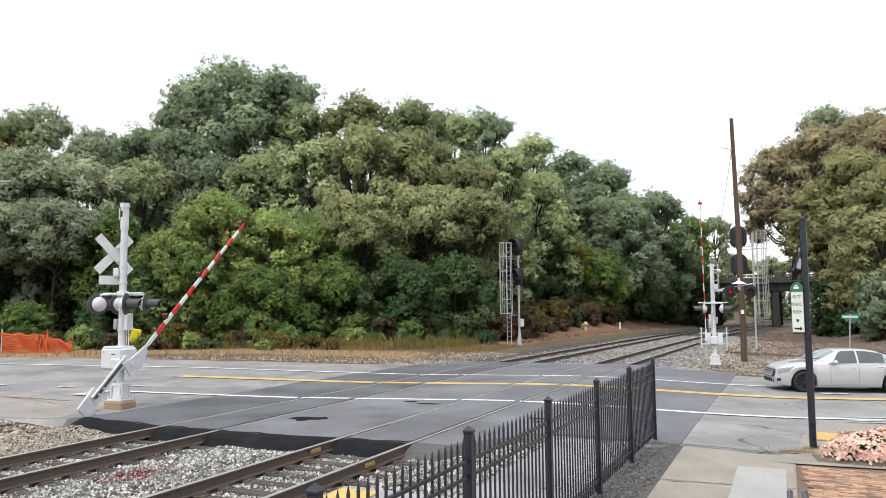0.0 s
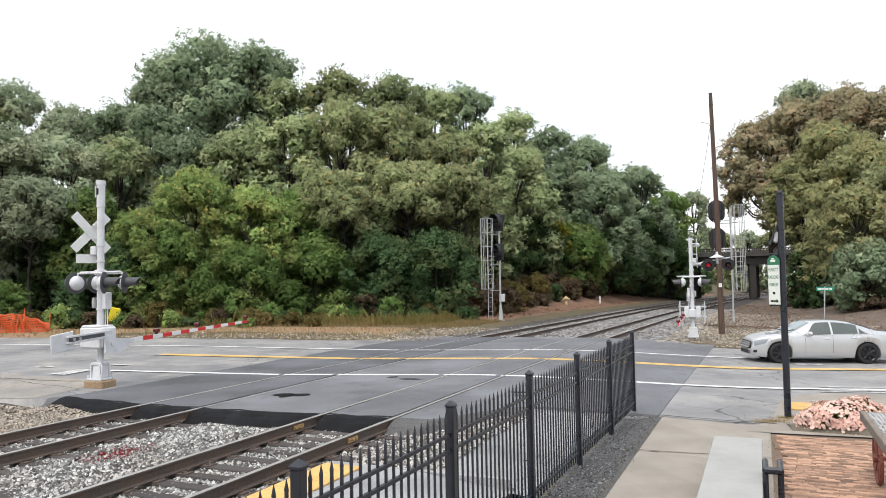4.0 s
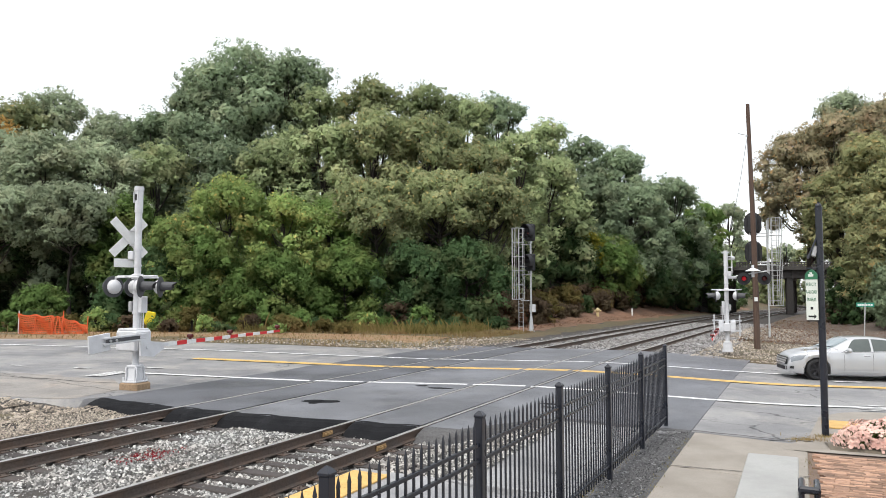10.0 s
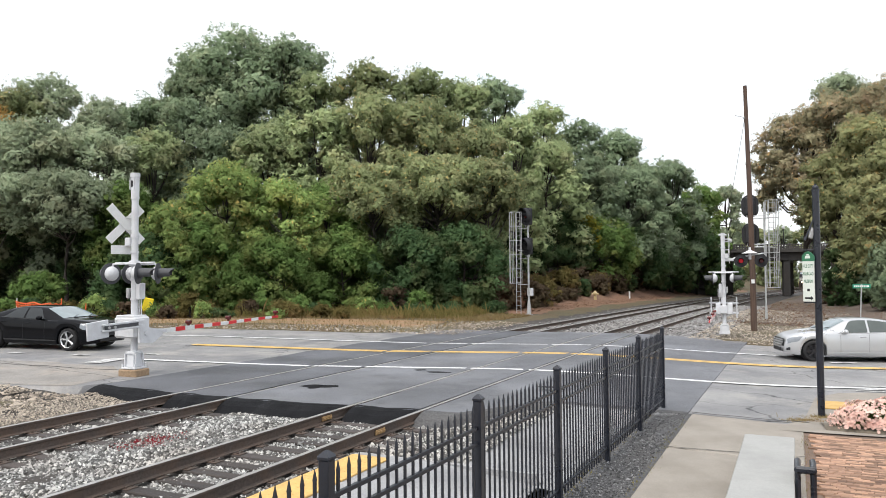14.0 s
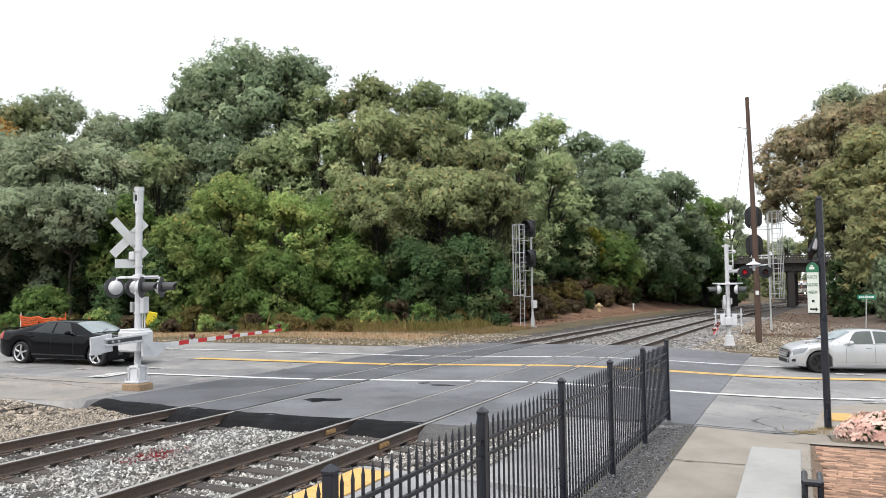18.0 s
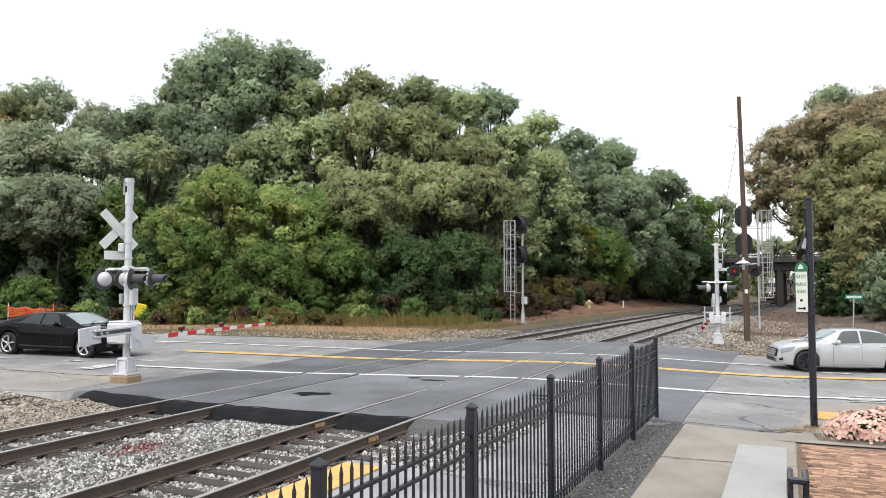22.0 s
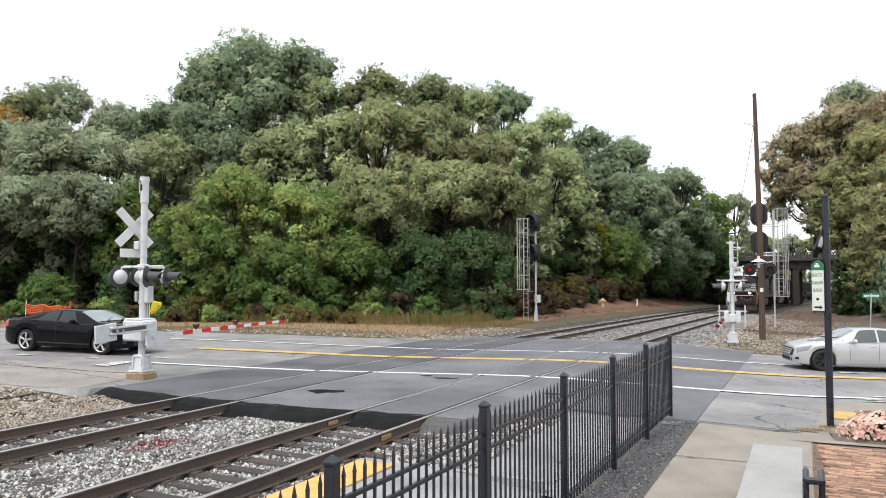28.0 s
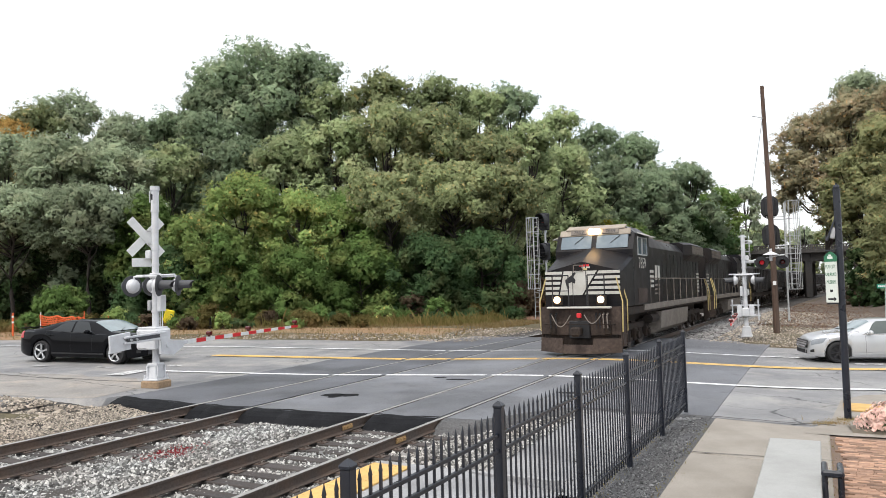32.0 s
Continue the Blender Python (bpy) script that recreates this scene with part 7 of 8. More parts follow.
def make_bogie(parent, x, axles, spacing, spinning):
    bm = bmesh.new()
    half = spacing * (axles - 1) / 2
    for side in (-1, 1):
        y = side * 0.98
        box(bm, (0, y, 0.86), (2 * half + 1.3, 0.16, 0.26), bevel=0.04)
        for i in range(axles):
            ax = -half + i * spacing
            box(bm, (ax, y + side * 0.06, 0.55), (0.40, 0.22, 0.46), bevel=0.05)
            rod(bm, (ax, y + side * 0.1, 0.53), (ax, y + side * 0.25, 0.53), 0.15, 12)
            if i < axles - 1:
                for dx in (-0.16, 0.16):
                    rod(bm, (ax + spacing / 2 + dx, y + side * 0.02, 0.35), (ax + spacing / 2 + dx, y + side * 0.02, 0.75), 0.10, 8)
                box(bm, (ax + spacing / 2, y, 0.36), (spacing - 0.5, 0.12, 0.14), bevel=0.02)
    box(bm, (0, 0, 0.9), (0.6, 2.0, 0.3))
    bogie = part("bogie", bm, UNDERFRAME, parent, "rusty cast bogie frame", at=Matrix.Translation((x, 0, 0)))
    for i in range(axles):
        for side in (-1, 1):
            w = new("wheel", WHEEL_MESH)
            w.parent = bogie
            w.matrix_basis = Matrix.Translation((-half + i * spacing, side * 0.76, 0.53)) @ (Matrix() if side > 0 else Matrix.Rotation(math.pi, 4, "Z"))
            if spinning:
                WHEELS.append((w, side, -half + i * spacing))
    return bogie


def slab_yz(bm, x0, x1, pts):
    """A section of the yz plane drawn out from x0 to x1."""
    m = Matrix(((0, 0, 1, 0), (1, 0, 0, 0), (0, 1, 0, 0), (0, 0, 0, 1)))
    prism(bm, pts, x0, x1, m)


def loft(bm, stations):
    """Sections with equal numbers of points, joined and capped."""
    rings = [[bm.verts.new(p) for p in st] for st in stations]
    k = len(rings[0])
    for a, b in zip(rings, rings[1:]):
        for j in range(k):
            bm.faces.new((a[j], a[(j + 1) % k], b[(j + 1) % k], b[j]))
    bm.faces.new(rings[0][::-1])
    bm.faces.new(rings[-1])


def make_loco(label, lit, number):
    """Local x points the way it runs; the rails' tops are z = 0."""
    g = thing("locomotive", label, "locomotive", None, "locomotives")
    # underframe with walkway and sills
    bm = bmesh.new()
    box(bm, (0, 0, 1.52), (20.6, 2.9, 0.30), bevel=0.03)
    box(bm, (0, 0, 1.25), (18, 1.6, 0.4))
    part("underframe", bm, UNDERFRAME, g)
    for side in (-1, 1):
        bm = bmesh.new()
        box(bm, (-1.3, side * 1.46, 1.58), (16.2, 0.06, 0.24), bevel=0.01)
        part("side_sill", bm, LOCODUST, g, "dusty pale walkway edge")
    # front: pilot, anticlimber, coupler, plough
    bm = bmesh.new()
    slab_yz(bm, 10.15, 10.35, [(-1.46, 0.75), (1.46, 0.75), (1.46, 1.72), (-1.46, 1.72)])
    box(bm, (10.2, 0, 0.95), (0.35, 2.2, 0.5), bevel=0.03)
    part("pilot", bm, PILOTRUST, g, "grimy brown front plate")
    bm = bmesh.new()
    # two blades swept back to the sides, open round the coupler
    for e in (-1, 1):
        loft(bm, [[(10.28, e * 1.48, 0.62), (10.34, e * 1.48, 0.62), (10.40, e * 1.48, 0.14), (10.34, e * 1.48, 0.14)], [(10.58, e * 0.55, 0.62), (10.64, e * 0.55, 0.62), (10.78, e * 0.55, 0.10), (10.72, e * 0.55, 0.10)]])
    loft(bm, [[(10.58, -0.56, 0.40), (10.64, -0.56, 0.40), (10.78, -0.56, 0.10), (10.72, -0.56, 0.10)], [(10.58, 0.56, 0.40), (10.64, 0.56, 0.40), (10.78, 0.56, 0.10), (10.72, 0.56, 0.10)]])
    part("snow_plough", bm, PILOTRUST, g, "worn brown pilot plough")
    for e in (-1, 1):
        bm = bmesh.new()
        box(bm, (10.02, e * 1.45, 1.02), (0.62, 0.05, 1.40), bevel=0.01)
        part("step_side", bm, PILOTRUST, g, "dusty brown step panel")
    # solid dark box added here to stop light passing under the pilot
    bm = bmesh.new()
    box(bm, (10.12, 0, 0.62), (0.30, 2.7, 0.75), bevel=0.02)
    part("pilot_backing", bm, UNDERFRAME, g, "dark box added behind the plough to block light")
    bm = bmesh.new()
    box(bm, (10.45, 0, 1.70), (0.32, 2.3, 0.07), bevel=0.02)
    part("anticlimber", bm, LOCOWHITE, g, "pale front ledge")
    bm = bmesh.new()
    box(bm, (10.75, 0, 0.88), (0.8, 0.26, 0.28), bevel=0.05)
    box(bm, (11.08, 0.06, 0.88), (0.22, 0.34, 0.32), bevel=0.06)
    part("coupler", bm, UNDERFRAME, g)
    for y0, y1 in ((-0.25, -0.95), (0.25, 0.85)):
        bm = bmesh.new()
        prev = None
        for i in range(11):
            t = i / 10
            p = Vector((10.66 + 0.1 * math.sin(t * math.pi), y0 + (y1 - y0) * t, 1.45 - 0.42 * math.sin(t * math.pi) * (1 if y1 < 0 else 0.7)))
            if prev is not None:
                rod(bm, prev, p, 0.017, 6)
            prev = p
        part("brake_hose", bm, LOCODUST, g, "grey hanging air hose")
    bm = bmesh.new()
    box(bm, (10.52, 0.02, 1.42), (0.1, 0.17, 0.17), bevel=0.02)
    part("uncoupling_tag", bm, REDSHEET, g, "small red tag")
    bm = bmesh.new()
    rod(bm, (10.62, -1.25, 1.12), (10.62, 1.25, 1.12), 0.015, 6)
    for y in (-1.25, 1.25):
        rod(bm, (10.62, y, 1.12), (10.35, y, 1.12), 0.022, 6)
    part("uncoupling_lever", bm, UNDERFRAME, g, "bent uncoupling lever")
    for y in (-1.05, -0.85, 0.62, 0.75, 0.88, 1.02):
        bm = bmesh.new()
        rod(bm, (10.40, y, 1.5), (10.55, y, 1.42), 0.03, 6)
        rod(bm, (10.55, y, 1.42), (10.56, y + 0.03, 0.98), 0.024, 6)
        part("control_hose", bm, MATTBLACK if y < 0.8 else LOCODUST, g)
    for y in (-1.0, 1.0):
        bm = bmesh.new()
        box(bm, (10.42, y, 1.0), (0.12, 0.22, 0.5), bevel=0.03)
        part("pilot_bracket", bm, UNDERFRAME, g)
    bm = bmesh.new()
    box(bm, (10.40, 0, 0.92), (0.16, 0.75, 0.62), bevel=0.03)
    part("draft_gear", bm, MATTBLACK, g)
    # steps at the four corners
    for sx in (-1, 1):
        for side in (-1, 1):
            bm = bmesh.new()
            for i in range(4):
                box(bm, (sx * 9.95, side * 1.36, 0.42 + i * 0.33), (0.55, 0.28, 0.04))
            for dx in (-0.29, 0.29):
                box(bm, (sx * 9.95 + dx, side * 1.36, 0.95), (0.03, 0.28, 1.2))
            part("steps", bm, PILOTRUST, g, "steel corner steps")
            bm = bmesh.new()
            for dx in (-0.33, 0.33):
                rod(bm, (sx * 9.95 + dx, side * 1.5, 0.85), (sx * 9.95 + dx, side * 1.52, 1.9), 0.024, 6)
                rod(bm, (sx * 9.95 + dx, side * 1.52, 1.9), (sx * 9.95 + dx * 0.8, side * 1.30, 2.75), 0.024, 6)
            part("grab_rail", bm, HANDRAIL, g, "yellow grab rails")
    # nose
    bm = bmesh.new()
    sec = []
    for x, w, zt in ((10.0, 1.40, 3.22), (9.3, 1.46, 3.48), (8.35, 1.50, 3.82)):
        sec.append([(x, -w, 1.7), (x, -w, zt - 0.30), (x, -w + 0.10, zt - 0.20), (x, 0, zt + 0.12), (x, w - 0.10, zt - 0.20), (x, w, zt - 0.30), (x, w, 1.7)])
    loft(bm, sec)
    part("nose", bm, LOCOBLACK, g, "black wide nose")
    # white nose panel with stripes
    bm = bmesh.new()
    slab_yz(bm, 10.004, 10.012, [(-0.84, 2.14), (0.0, 2.14), (0.56, 3.01), (-0.67, 3.01)])
    part("nose_panel", bm, LOCOWHITE, g, "white nose panel")
    for i in range(5):
        z = 2.16 + i * 0.185
        for side in (-1, 1):
            bm = bmesh.new()
            # the stripes end on the panel's slanted sides
            y0 = [0.08 + 0.64 * (h - 2.14) if side > 0 else 0.90 - 0.20 * (h - 2.14) for h in (z, z + 0.105)]
            slab_yz(bm, 10.004, 10.011, [(side * y0[0], z), (side * 1.385, z), (side * 1.385, z + 0.105), (side * y0[1], z + 0.105)])
            part("nose_stripe", bm, LOCOWHITE, g, "white nose stripe")
    bm = bmesh.new()
    slab_yz(bm, 10.014, 10.020, [(-0.55 + 0.8 * a, 2.36 + 0.62 * b) for a, b in ((0.0, 0.0), (0.10, 0.10), (0.06, 0.34), (0.22, 0.40), (0.36, 0.30), (0.40, 0.52), (0.30, 0.70), (0.42, 0.92), (0.34, 1.0), (0.20, 0.78), (0.04, 0.66), (-0.10, 0.50), (-0.04, 0.22))])
    part("nose_emblem", bm, MATTBLACK, g, "plain black emblem")
    bm = bmesh.new()
    box(bm, (10.008, 0.10, 3.20), (0.012, 0.36, 0.07))
    part("flag_decal", bm, REDSHEET, g, "small red decal")
    bm = bmesh.new()
    box(bm, (10.008, 0.16, 3.13), (0.012, 0.30, 0.06))
    part("flag_decal", bm, LOCOWHITE, g, "small white decal")
    # nose door: its gaps, its small window frame and a grab iron
    bm = bmesh.new()
    for y in (-0.34, 0.16):
        box(bm, (10.016, y, 2.55), (0.012, 0.025, 1.55))
    part("nose_door_gap", bm, MATTBLACK, g)
    bm = bmesh.new()
    for y in (-0.28, 0.06):
        rod(bm, (10.03, y, 2.98), (10.03, y, 3.22), 0.014, 6)
    for z in (2.98, 3.22):
        rod(bm, (10.03, -0.28, z), (10.03, 0.06, z), 0.014, 6)
    part("nose_window_frame", bm, LOCODUST, g, "thin frame of the nose door's window")
    bm = bmesh.new()
    box(bm, (10.02, 0.14, 3.07), (0.012, 0.14, 0.07))
    part("nose_plate", bm, HANDRAIL, g, "small yellow plate")
    # nose railings
    for side in (-1, 1):
        bm = bmesh.new()
        for y in (0.35, 0.95):
            rod(bm, (10.5, side * y, 1.75), (10.5, side * y, 2.85), 0.022, 6)
        rod(bm, (10.5, side * 0.35, 2.85), (10.5, side * 0.95, 2.85), 0.022, 6)
        rod(bm, (10.5, side * 0.35, 2.3), (10.5, side * 0.95, 2.3), 0.016, 6)
        part("front_railing", bm, MATTBLACK, g, "black front railing")
    # cab
    bm = bmesh.new()
    sec = []
    for x, zt in ((8.45, 3.8), (8.05, 4.62), (7.8, 4.74), (5.7, 4.74)):
        w = 1.5
        sec.append([(x, -w, 1.7), (x, -w, min(zt, 4.42)), (x, -w + 0.45, zt), (x, 0, zt + (0.04 if zt > 4 else 0)), (x, w - 0.45, zt), (x, w, min(zt, 4.42)), (x, w, 1.7)])
    loft(bm, sec)
    part("cab", bm, LOCOBLACK, g, "black cab")
    lean = Matrix.Rotation(-math.atan2(0.40, 0.82), 4, "Y")
    for y0, y1 in ((-1.30, -0.10), (0.10, 1.30)):
        bm = bmesh.new()
        box(bm, (8.30, (y0 + y1) / 2, 4.13), (0.02, y1 - y0, 0.56), lean, 0.004)
        glass = part("windscreen", bm, CABGLASS, g, "windscreen with bluish sky reflection in its colour")
        bm = bmesh.new()
        rod(bm, (8.22, (y0 + y1) / 2 + 0.3, 4.36), (8.36, (y0 + y1) / 2 - 0.05, 4.08), 0.012, 5)
        part("wiper", bm, MATTBLACK, glass)
    bm = bmesh.new()
    box(bm, (8.14, 0, 4.50), (0.05, 2.75, 0.26), lean, 0.01)
    box(bm, (7.95, 0, 4.70), (0.42, 2.3, 0.05), Matrix.Rotation(radians(22), 4, "Y"), 0.01)
    part("cab_brow", bm, CABBROW, g, "grimy tan cab brow")
    for side in (-1, 1):
        bm = bmesh.new()
        box(bm, (8.175, side * 0.62, 4.53), (0.04, 0.62, 0.20), lean, 0.006)
        board = part("number_board", bm, LOCODUST, g, "grey number board")
        text_mesh(number, 0.20, "board_number", MATTBLACK, g, Matrix.Translation((8.205, side * 0.62, 4.53)) @ lean @ Matrix(((0, 0, 1, 0), (1, 0, 0, 0), (0, 1, 0, 0), (0, 0, 0, 1))))
    bm = bmesh.new()
    for y in (-0.11, 0.11):
        rod(bm, (8.10, y, 4.54), (8.28, y, 4.54), 0.115, 14)
    part("headlight", bm, LAMP_ON if lit else DARKGLASS, g, "twin headlight")
    for side in (-1, 1):
        bm = bmesh.new()
        rod(bm, (10.36, side * 0.80, 1.98), (10.48, side * 0.80, 1.98), 0.12, 16)
        part("ditch_light", bm, DITCH if lit else DARKGLASS, g, "round ditch light")
        bm = bmesh.new()
        box(bm, (10.36, side * 0.80, 1.96), (0.16, 0.34, 0.34), bevel=0.03)
        part("ditch_light_box", bm, UNDERFRAME, g)
    for side in (-1, 1):
        for x0, x1 in ((6.2, 6.95), (7.1, 7.7)):
            bm = bmesh.new()
            box(bm, ((x0 + x1) / 2, side * 1.505, 3.95), (x1 - x0, 0.02, 0.62), bevel=0.005)
            win = part("cab_window", bm, CABGLASS, g, "side window")
            bm = bmesh.new()
            for xx in (x0, x1):
                box(bm, (xx, side * 1.515, 3.95), (0.05, 0.03, 0.7))
            for zz in (3.62, 4.28):
                box(bm, ((x0 + x1) / 2, side * 1.515, zz), (x1 - x0, 0.03, 0.05))
            part("window_frame", bm, GALV, win)
        bm = bmesh.new()
        box(bm, (6.95, side * 1.68, 4.38), (1.6, 0.35, 0.03), Matrix.Rotation(side * radians(-20), 4, "X"))
        part("sunshade", bm, LOCOWHITE, g, "pale side sunshade")
        m = Matrix(((-1, 0, 0, 0), (0, 0, 1, 0), (0, 1, 0, 0), (0, 0, 0, 1))) if side > 0 else Matrix(((1, 0, 0, 0), (0, 0, -1, 0), (0, 1, 0, 0), (0, 0, 0, 1)))
        text_mesh(number, 0.60, "side_number", LOCOWHITE, g, Matrix.Translation((7.0, side * 1.506, 3.28)) @ m)
    # long hood
    bm = bmesh.new()
    w = 0.98
    slab_yz(bm, -9.9, 5.7, [(-w, 1.65), (-w, 4.10), (-w + 0.32, 4.52), (w - 0.32, 4.52), (w, 4.10), (w, 1.65)])
    hood = part("long_hood", bm, LOCOBLACK, g, "black engine hood with access doors")
    for i in range(16):
        for side in (-1, 1):
            bm = bmesh.new()
            box(bm, (-9.3 + i * 0.95, side * (w + 0.004), 2.9), (0.86, 0.03, 2.0), bevel=0.01)
            part("access_door", bm, LOCOBLACK, hood)
    bm = bmesh.new()
    slab_yz(bm, 2.6, 5.7, [(-1.38, 1.65), (-1.38, 4.0), (-1.1, 4.45), (1.1, 4.45), (1.38, 4.0), (1.38, 1.65)])
    part("equipment_cabinet", bm, LOCOBLACK, g, "wide cabinet behind the cab")
    bm = bmesh.new()
    sec = [[(x, -w2, 4.0), (x, -w2, 4.55), (x, -w2 + 0.25, 4.68), (x, w2 - 0.25, 4.68), (x, w2, 4.55), (x, w2, 4.0), (x, 0.9, 3.6), (x, -0.9, 3.6)] for x, w2 in ((-9.6, 1.35), (-5.6, 1.35), (-4.9, 1.0))]
    loft(bm, sec)
    part("radiator_housing", bm, LOCOBLACK, g, "flared radiator housing")
    for side in (-1, 1):
        bm = bmesh.new()
        for i in range(22):
            box(bm, (-9.4 + i * 0.17, side * 1.355, 4.28), (0.05, 0.02, 0.45))
        part("radiator_grille", bm, LOCODUST, g)
    bm = bmesh.new()
    box(bm, (0.4, 0, 4.62), (1.6, 0.8, 0.24), bevel=0.04)
    part("exhaust_stack", bm, LOCODUST, g)
    for x in (-3.4, -1.6):
        bm = bmesh.new()
        rod(bm, (x, 0, 4.5), (x, 0, 4.66), 0.6, 20)
        part("roof_fan", bm, LOCODUST, g)
    bm = bmesh.new()
    for i in range(3):
        rod(bm, (5.0 + i * 0.12, -0.2 + i * 0.2, 4.62), (5.5 + i * 0.12, -0.2 + i * 0.2, 4.66), 0.03, 8, 0.08)
    rod(bm, (5.2, 0, 4.45), (5.2, 0, 4.62), 0.03, 6)
    part("horn", bm, GALV, g)
    # side stripes and plain bars for the lettering
    for side in (-1, 1):
        for x0, x1, k in ((4.55, 5.25, 4), (-9.7, -8.9, 6)):
            for i in range(k):
                bm = bmesh.new()
                z = 3.0 - i * 0.2
                yy = side * (1.386 if x0 > 0 else 1.0)
                box(bm, ((x0 + x1) / 2, yy + side * 0.012, z), (x1 - x0, 0.012, 0.11))
                part("side_stripe", bm, LOCOWHITE, g, "white side stripe")
        bm = bmesh.new()
        for j, x in enumerate((4.0, 3.45)):
            box(bm, (x, side * 1.392, 2.95), (0.38, 0.012, 0.62))
        part("side_lettering", bm, LOCOWHITE, g, "white lettering block")
        bm = bmesh.new()
        for row in range(3):
            bars_x = 4.25
            for j in range(5):
                box(bm, (bars_x - j * 0.22, side * 1.392, 2.42 - row * 0.17), (0.15, 0.010, 0.09))
        part("side_small_lettering", bm, LOCODUST, g, "small worn lettering")
        bm = bmesh.new()
        box(bm, (7.05, side * 1.508, 2.05), (1.5, 0.012, 0.55), bevel=0.004)
        part("cab_side_panel", bm, PILOTRUST if lit else LOCOBLACK, g, "dusty brown lower cab panel")
    # handrails along the walkway
    for side in (-1, 1):
        bm = bmesh.new()
        rod(bm, (-9.6, side * 1.44, 2.72), (5.5, side * 1.44, 2.72), 0.02, 6)
        for i in range(10):
            rod(bm, (-9.6 + i * 1.67, side * 1.44, 1.68), (-9.6 + i * 1.67, side * 1.44, 2.72), 0.02, 6)
        part("walkway_railing", bm, LOCODUST, g, "slim walkway handrail")
    # tank and bogies
    bm = bmesh.new()
    slab_yz(bm, -3.3, 3.3, [(-1.35, 0.55), (-1.42, 1.3), (1.42, 1.3), (1.35, 0.55), (1.0, 0.32), (-1.0, 0.32)])
    part("fuel_tank", bm, LOCODUST, g, "dusty grey fuel tank")
    for side in (-1, 1):
        bm = bmesh.new()
        rod(bm, (3.6, side * 1.2, 1.05), (5.0, side * 1.2, 1.05), 0.2, 12)
        part("air_reservoir", bm, UNDERFRAME, g)
    make_bogie(g, 6.75, 3, 1.95, lit)
    make_bogie(g, -6.75, 3, 1.95, False)
    return g


def make_hopper():
    g = thing("hopper_car", "black steel coal hopper car with ribbed sides", "freight car", None, "hopper cars")
    bm = bmesh.new()
    sec = [[(x, -1.5, 1.55 if abs(x) < 5.2 else 2.4), (x, -1.55, 3.75), (x, 1.55, 3.75), (x, 1.5, 1.55 if abs(x) < 5.2 else 2.4)] for x in (-7.2, -5.0, 5.0, 7.2)]
    loft(bm, sec)
    for xx in (-3.0, 0.0, 3.0):
        loft(bm, [[(xx - 1.3, -1.2, 1.56), (xx + 1.3, -1.2, 1.56), (xx + 1.3, 1.2, 1.56), (xx - 1.3, 1.2, 1.56)], [(xx - 0.4, -0.9, 0.55), (xx + 0.4, -0.9, 0.55), (xx + 0.4, 0.9, 0.55), (xx - 0.4, 0.9, 0.55)]])
    part("hopper_body", bm, HOPPER, g, "black hopper body")
    for side in (-1, 1):
        for i in range(11):
            bm = bmesh.new()
            box(bm, (-7.0 + i * 1.4, side * 1.57, 2.75), (0.12, 0.10, 1.95))
            part("side_rib", bm, HOPPER, g)
        bm = bmesh.new()
        box(bm, (0, side * 1.58, 3.72), (14.5, 0.14, 0.14))
        part("top_chord", bm, HOPPER, g)
        bm = bmesh.new()
        box(bm, (0, side * 1.45, 1.3), (15.0, 0.14, 0.3))
        part("side_sill", bm, UNDERFRAME, g)
    bm = bmesh.new()
    for i in range(15):
        ball(bm, (-6.6 + i * 0.94, 0.1 * math.sin(i * 2), 3.6), 1.0, 8, (0.8, 1.3, 0.45))
    part("coal_load", bm, COAL, g, "heaped black coal")
    make_bogie(g, 5.6, 2, 1.75, False)
    make_bogie(g, -5.6, 2, 1.75, False)
    for sx in (-1, 1):
        bm = bmesh.new()
        box(bm, (sx * 7.7, 0, 0.9), (1.0, 0.25, 0.28), bevel=0.04)
        part("coupler", bm, UNDERFRAME, g)
    return g


DITCH = glow("lit_ditch_light", (1.0, 0.66, 0.34), 6.0, (0.8, 0.75, 0.6))
LOCO_LENGTH, HOPPER_LENGTH = 20.9, 15.2
TRAIN_SCALE = 0.935
loco = make_loco("black diesel locomotive with white nose stripes and lit headlights", True, "7659")
second_loco = make_loco("second black diesel locomotive coupled behind the first", False, "7601")
first_hopper = make_hopper()
for _v in (loco, second_loco, first_hopper):
    _v.scale = (TRAIN_SCALE,) * 3
hoppers = [first_hopper] + [copy_thing(first_hopper, Matrix()) for _ in range(6)]


def train_s(t):
    """Where the front of the train stands along the line."""
    return float(np.interp(t, [0, 6, 13, 14, 17, 19, 20, 21, 22, 23, 24, 27.5, 28, 29, 30, 31, 32], [250, 222, 189, 184.5, 170.5, 159.5, 152.5, 145.5, 138, 129.8, 121, 84.5, 78.2, 65.3, 51.9, 37.8, 22.6]))


def vehicle_pose(front_s, length):
    a, b = on_track(front_s + length * 0.2, TRACK_NEAR), on_track(front_s + length * 0.8, TRACK_NEAR)
    return Matrix.Translation((a + b) / 2) @ (a - b).to_track_quat("X", "Z").to_matrix().to_4x4()

# ---------------------------------------------------------------- two sedans
CARSILVER = material("silver_car_paint", (0.52, 0.53, 0.54), 0.32, metal=0.55, grain=200, vary=0.03, stain=0.8, stain_colour=(0.40, 0.415, 0.43), stain_amount=0.3, bump=0.0, coat=0.8)
CARBLACK = material("black_car_paint", (0.004, 0.0045, 0.006), 0.05, grain=200, vary=0.05, stain=0.8, stain_colour=(0.005, 0.0055, 0.007), stain_amount=0.3, bump=0.0, coat=0.0, spec=0.16)
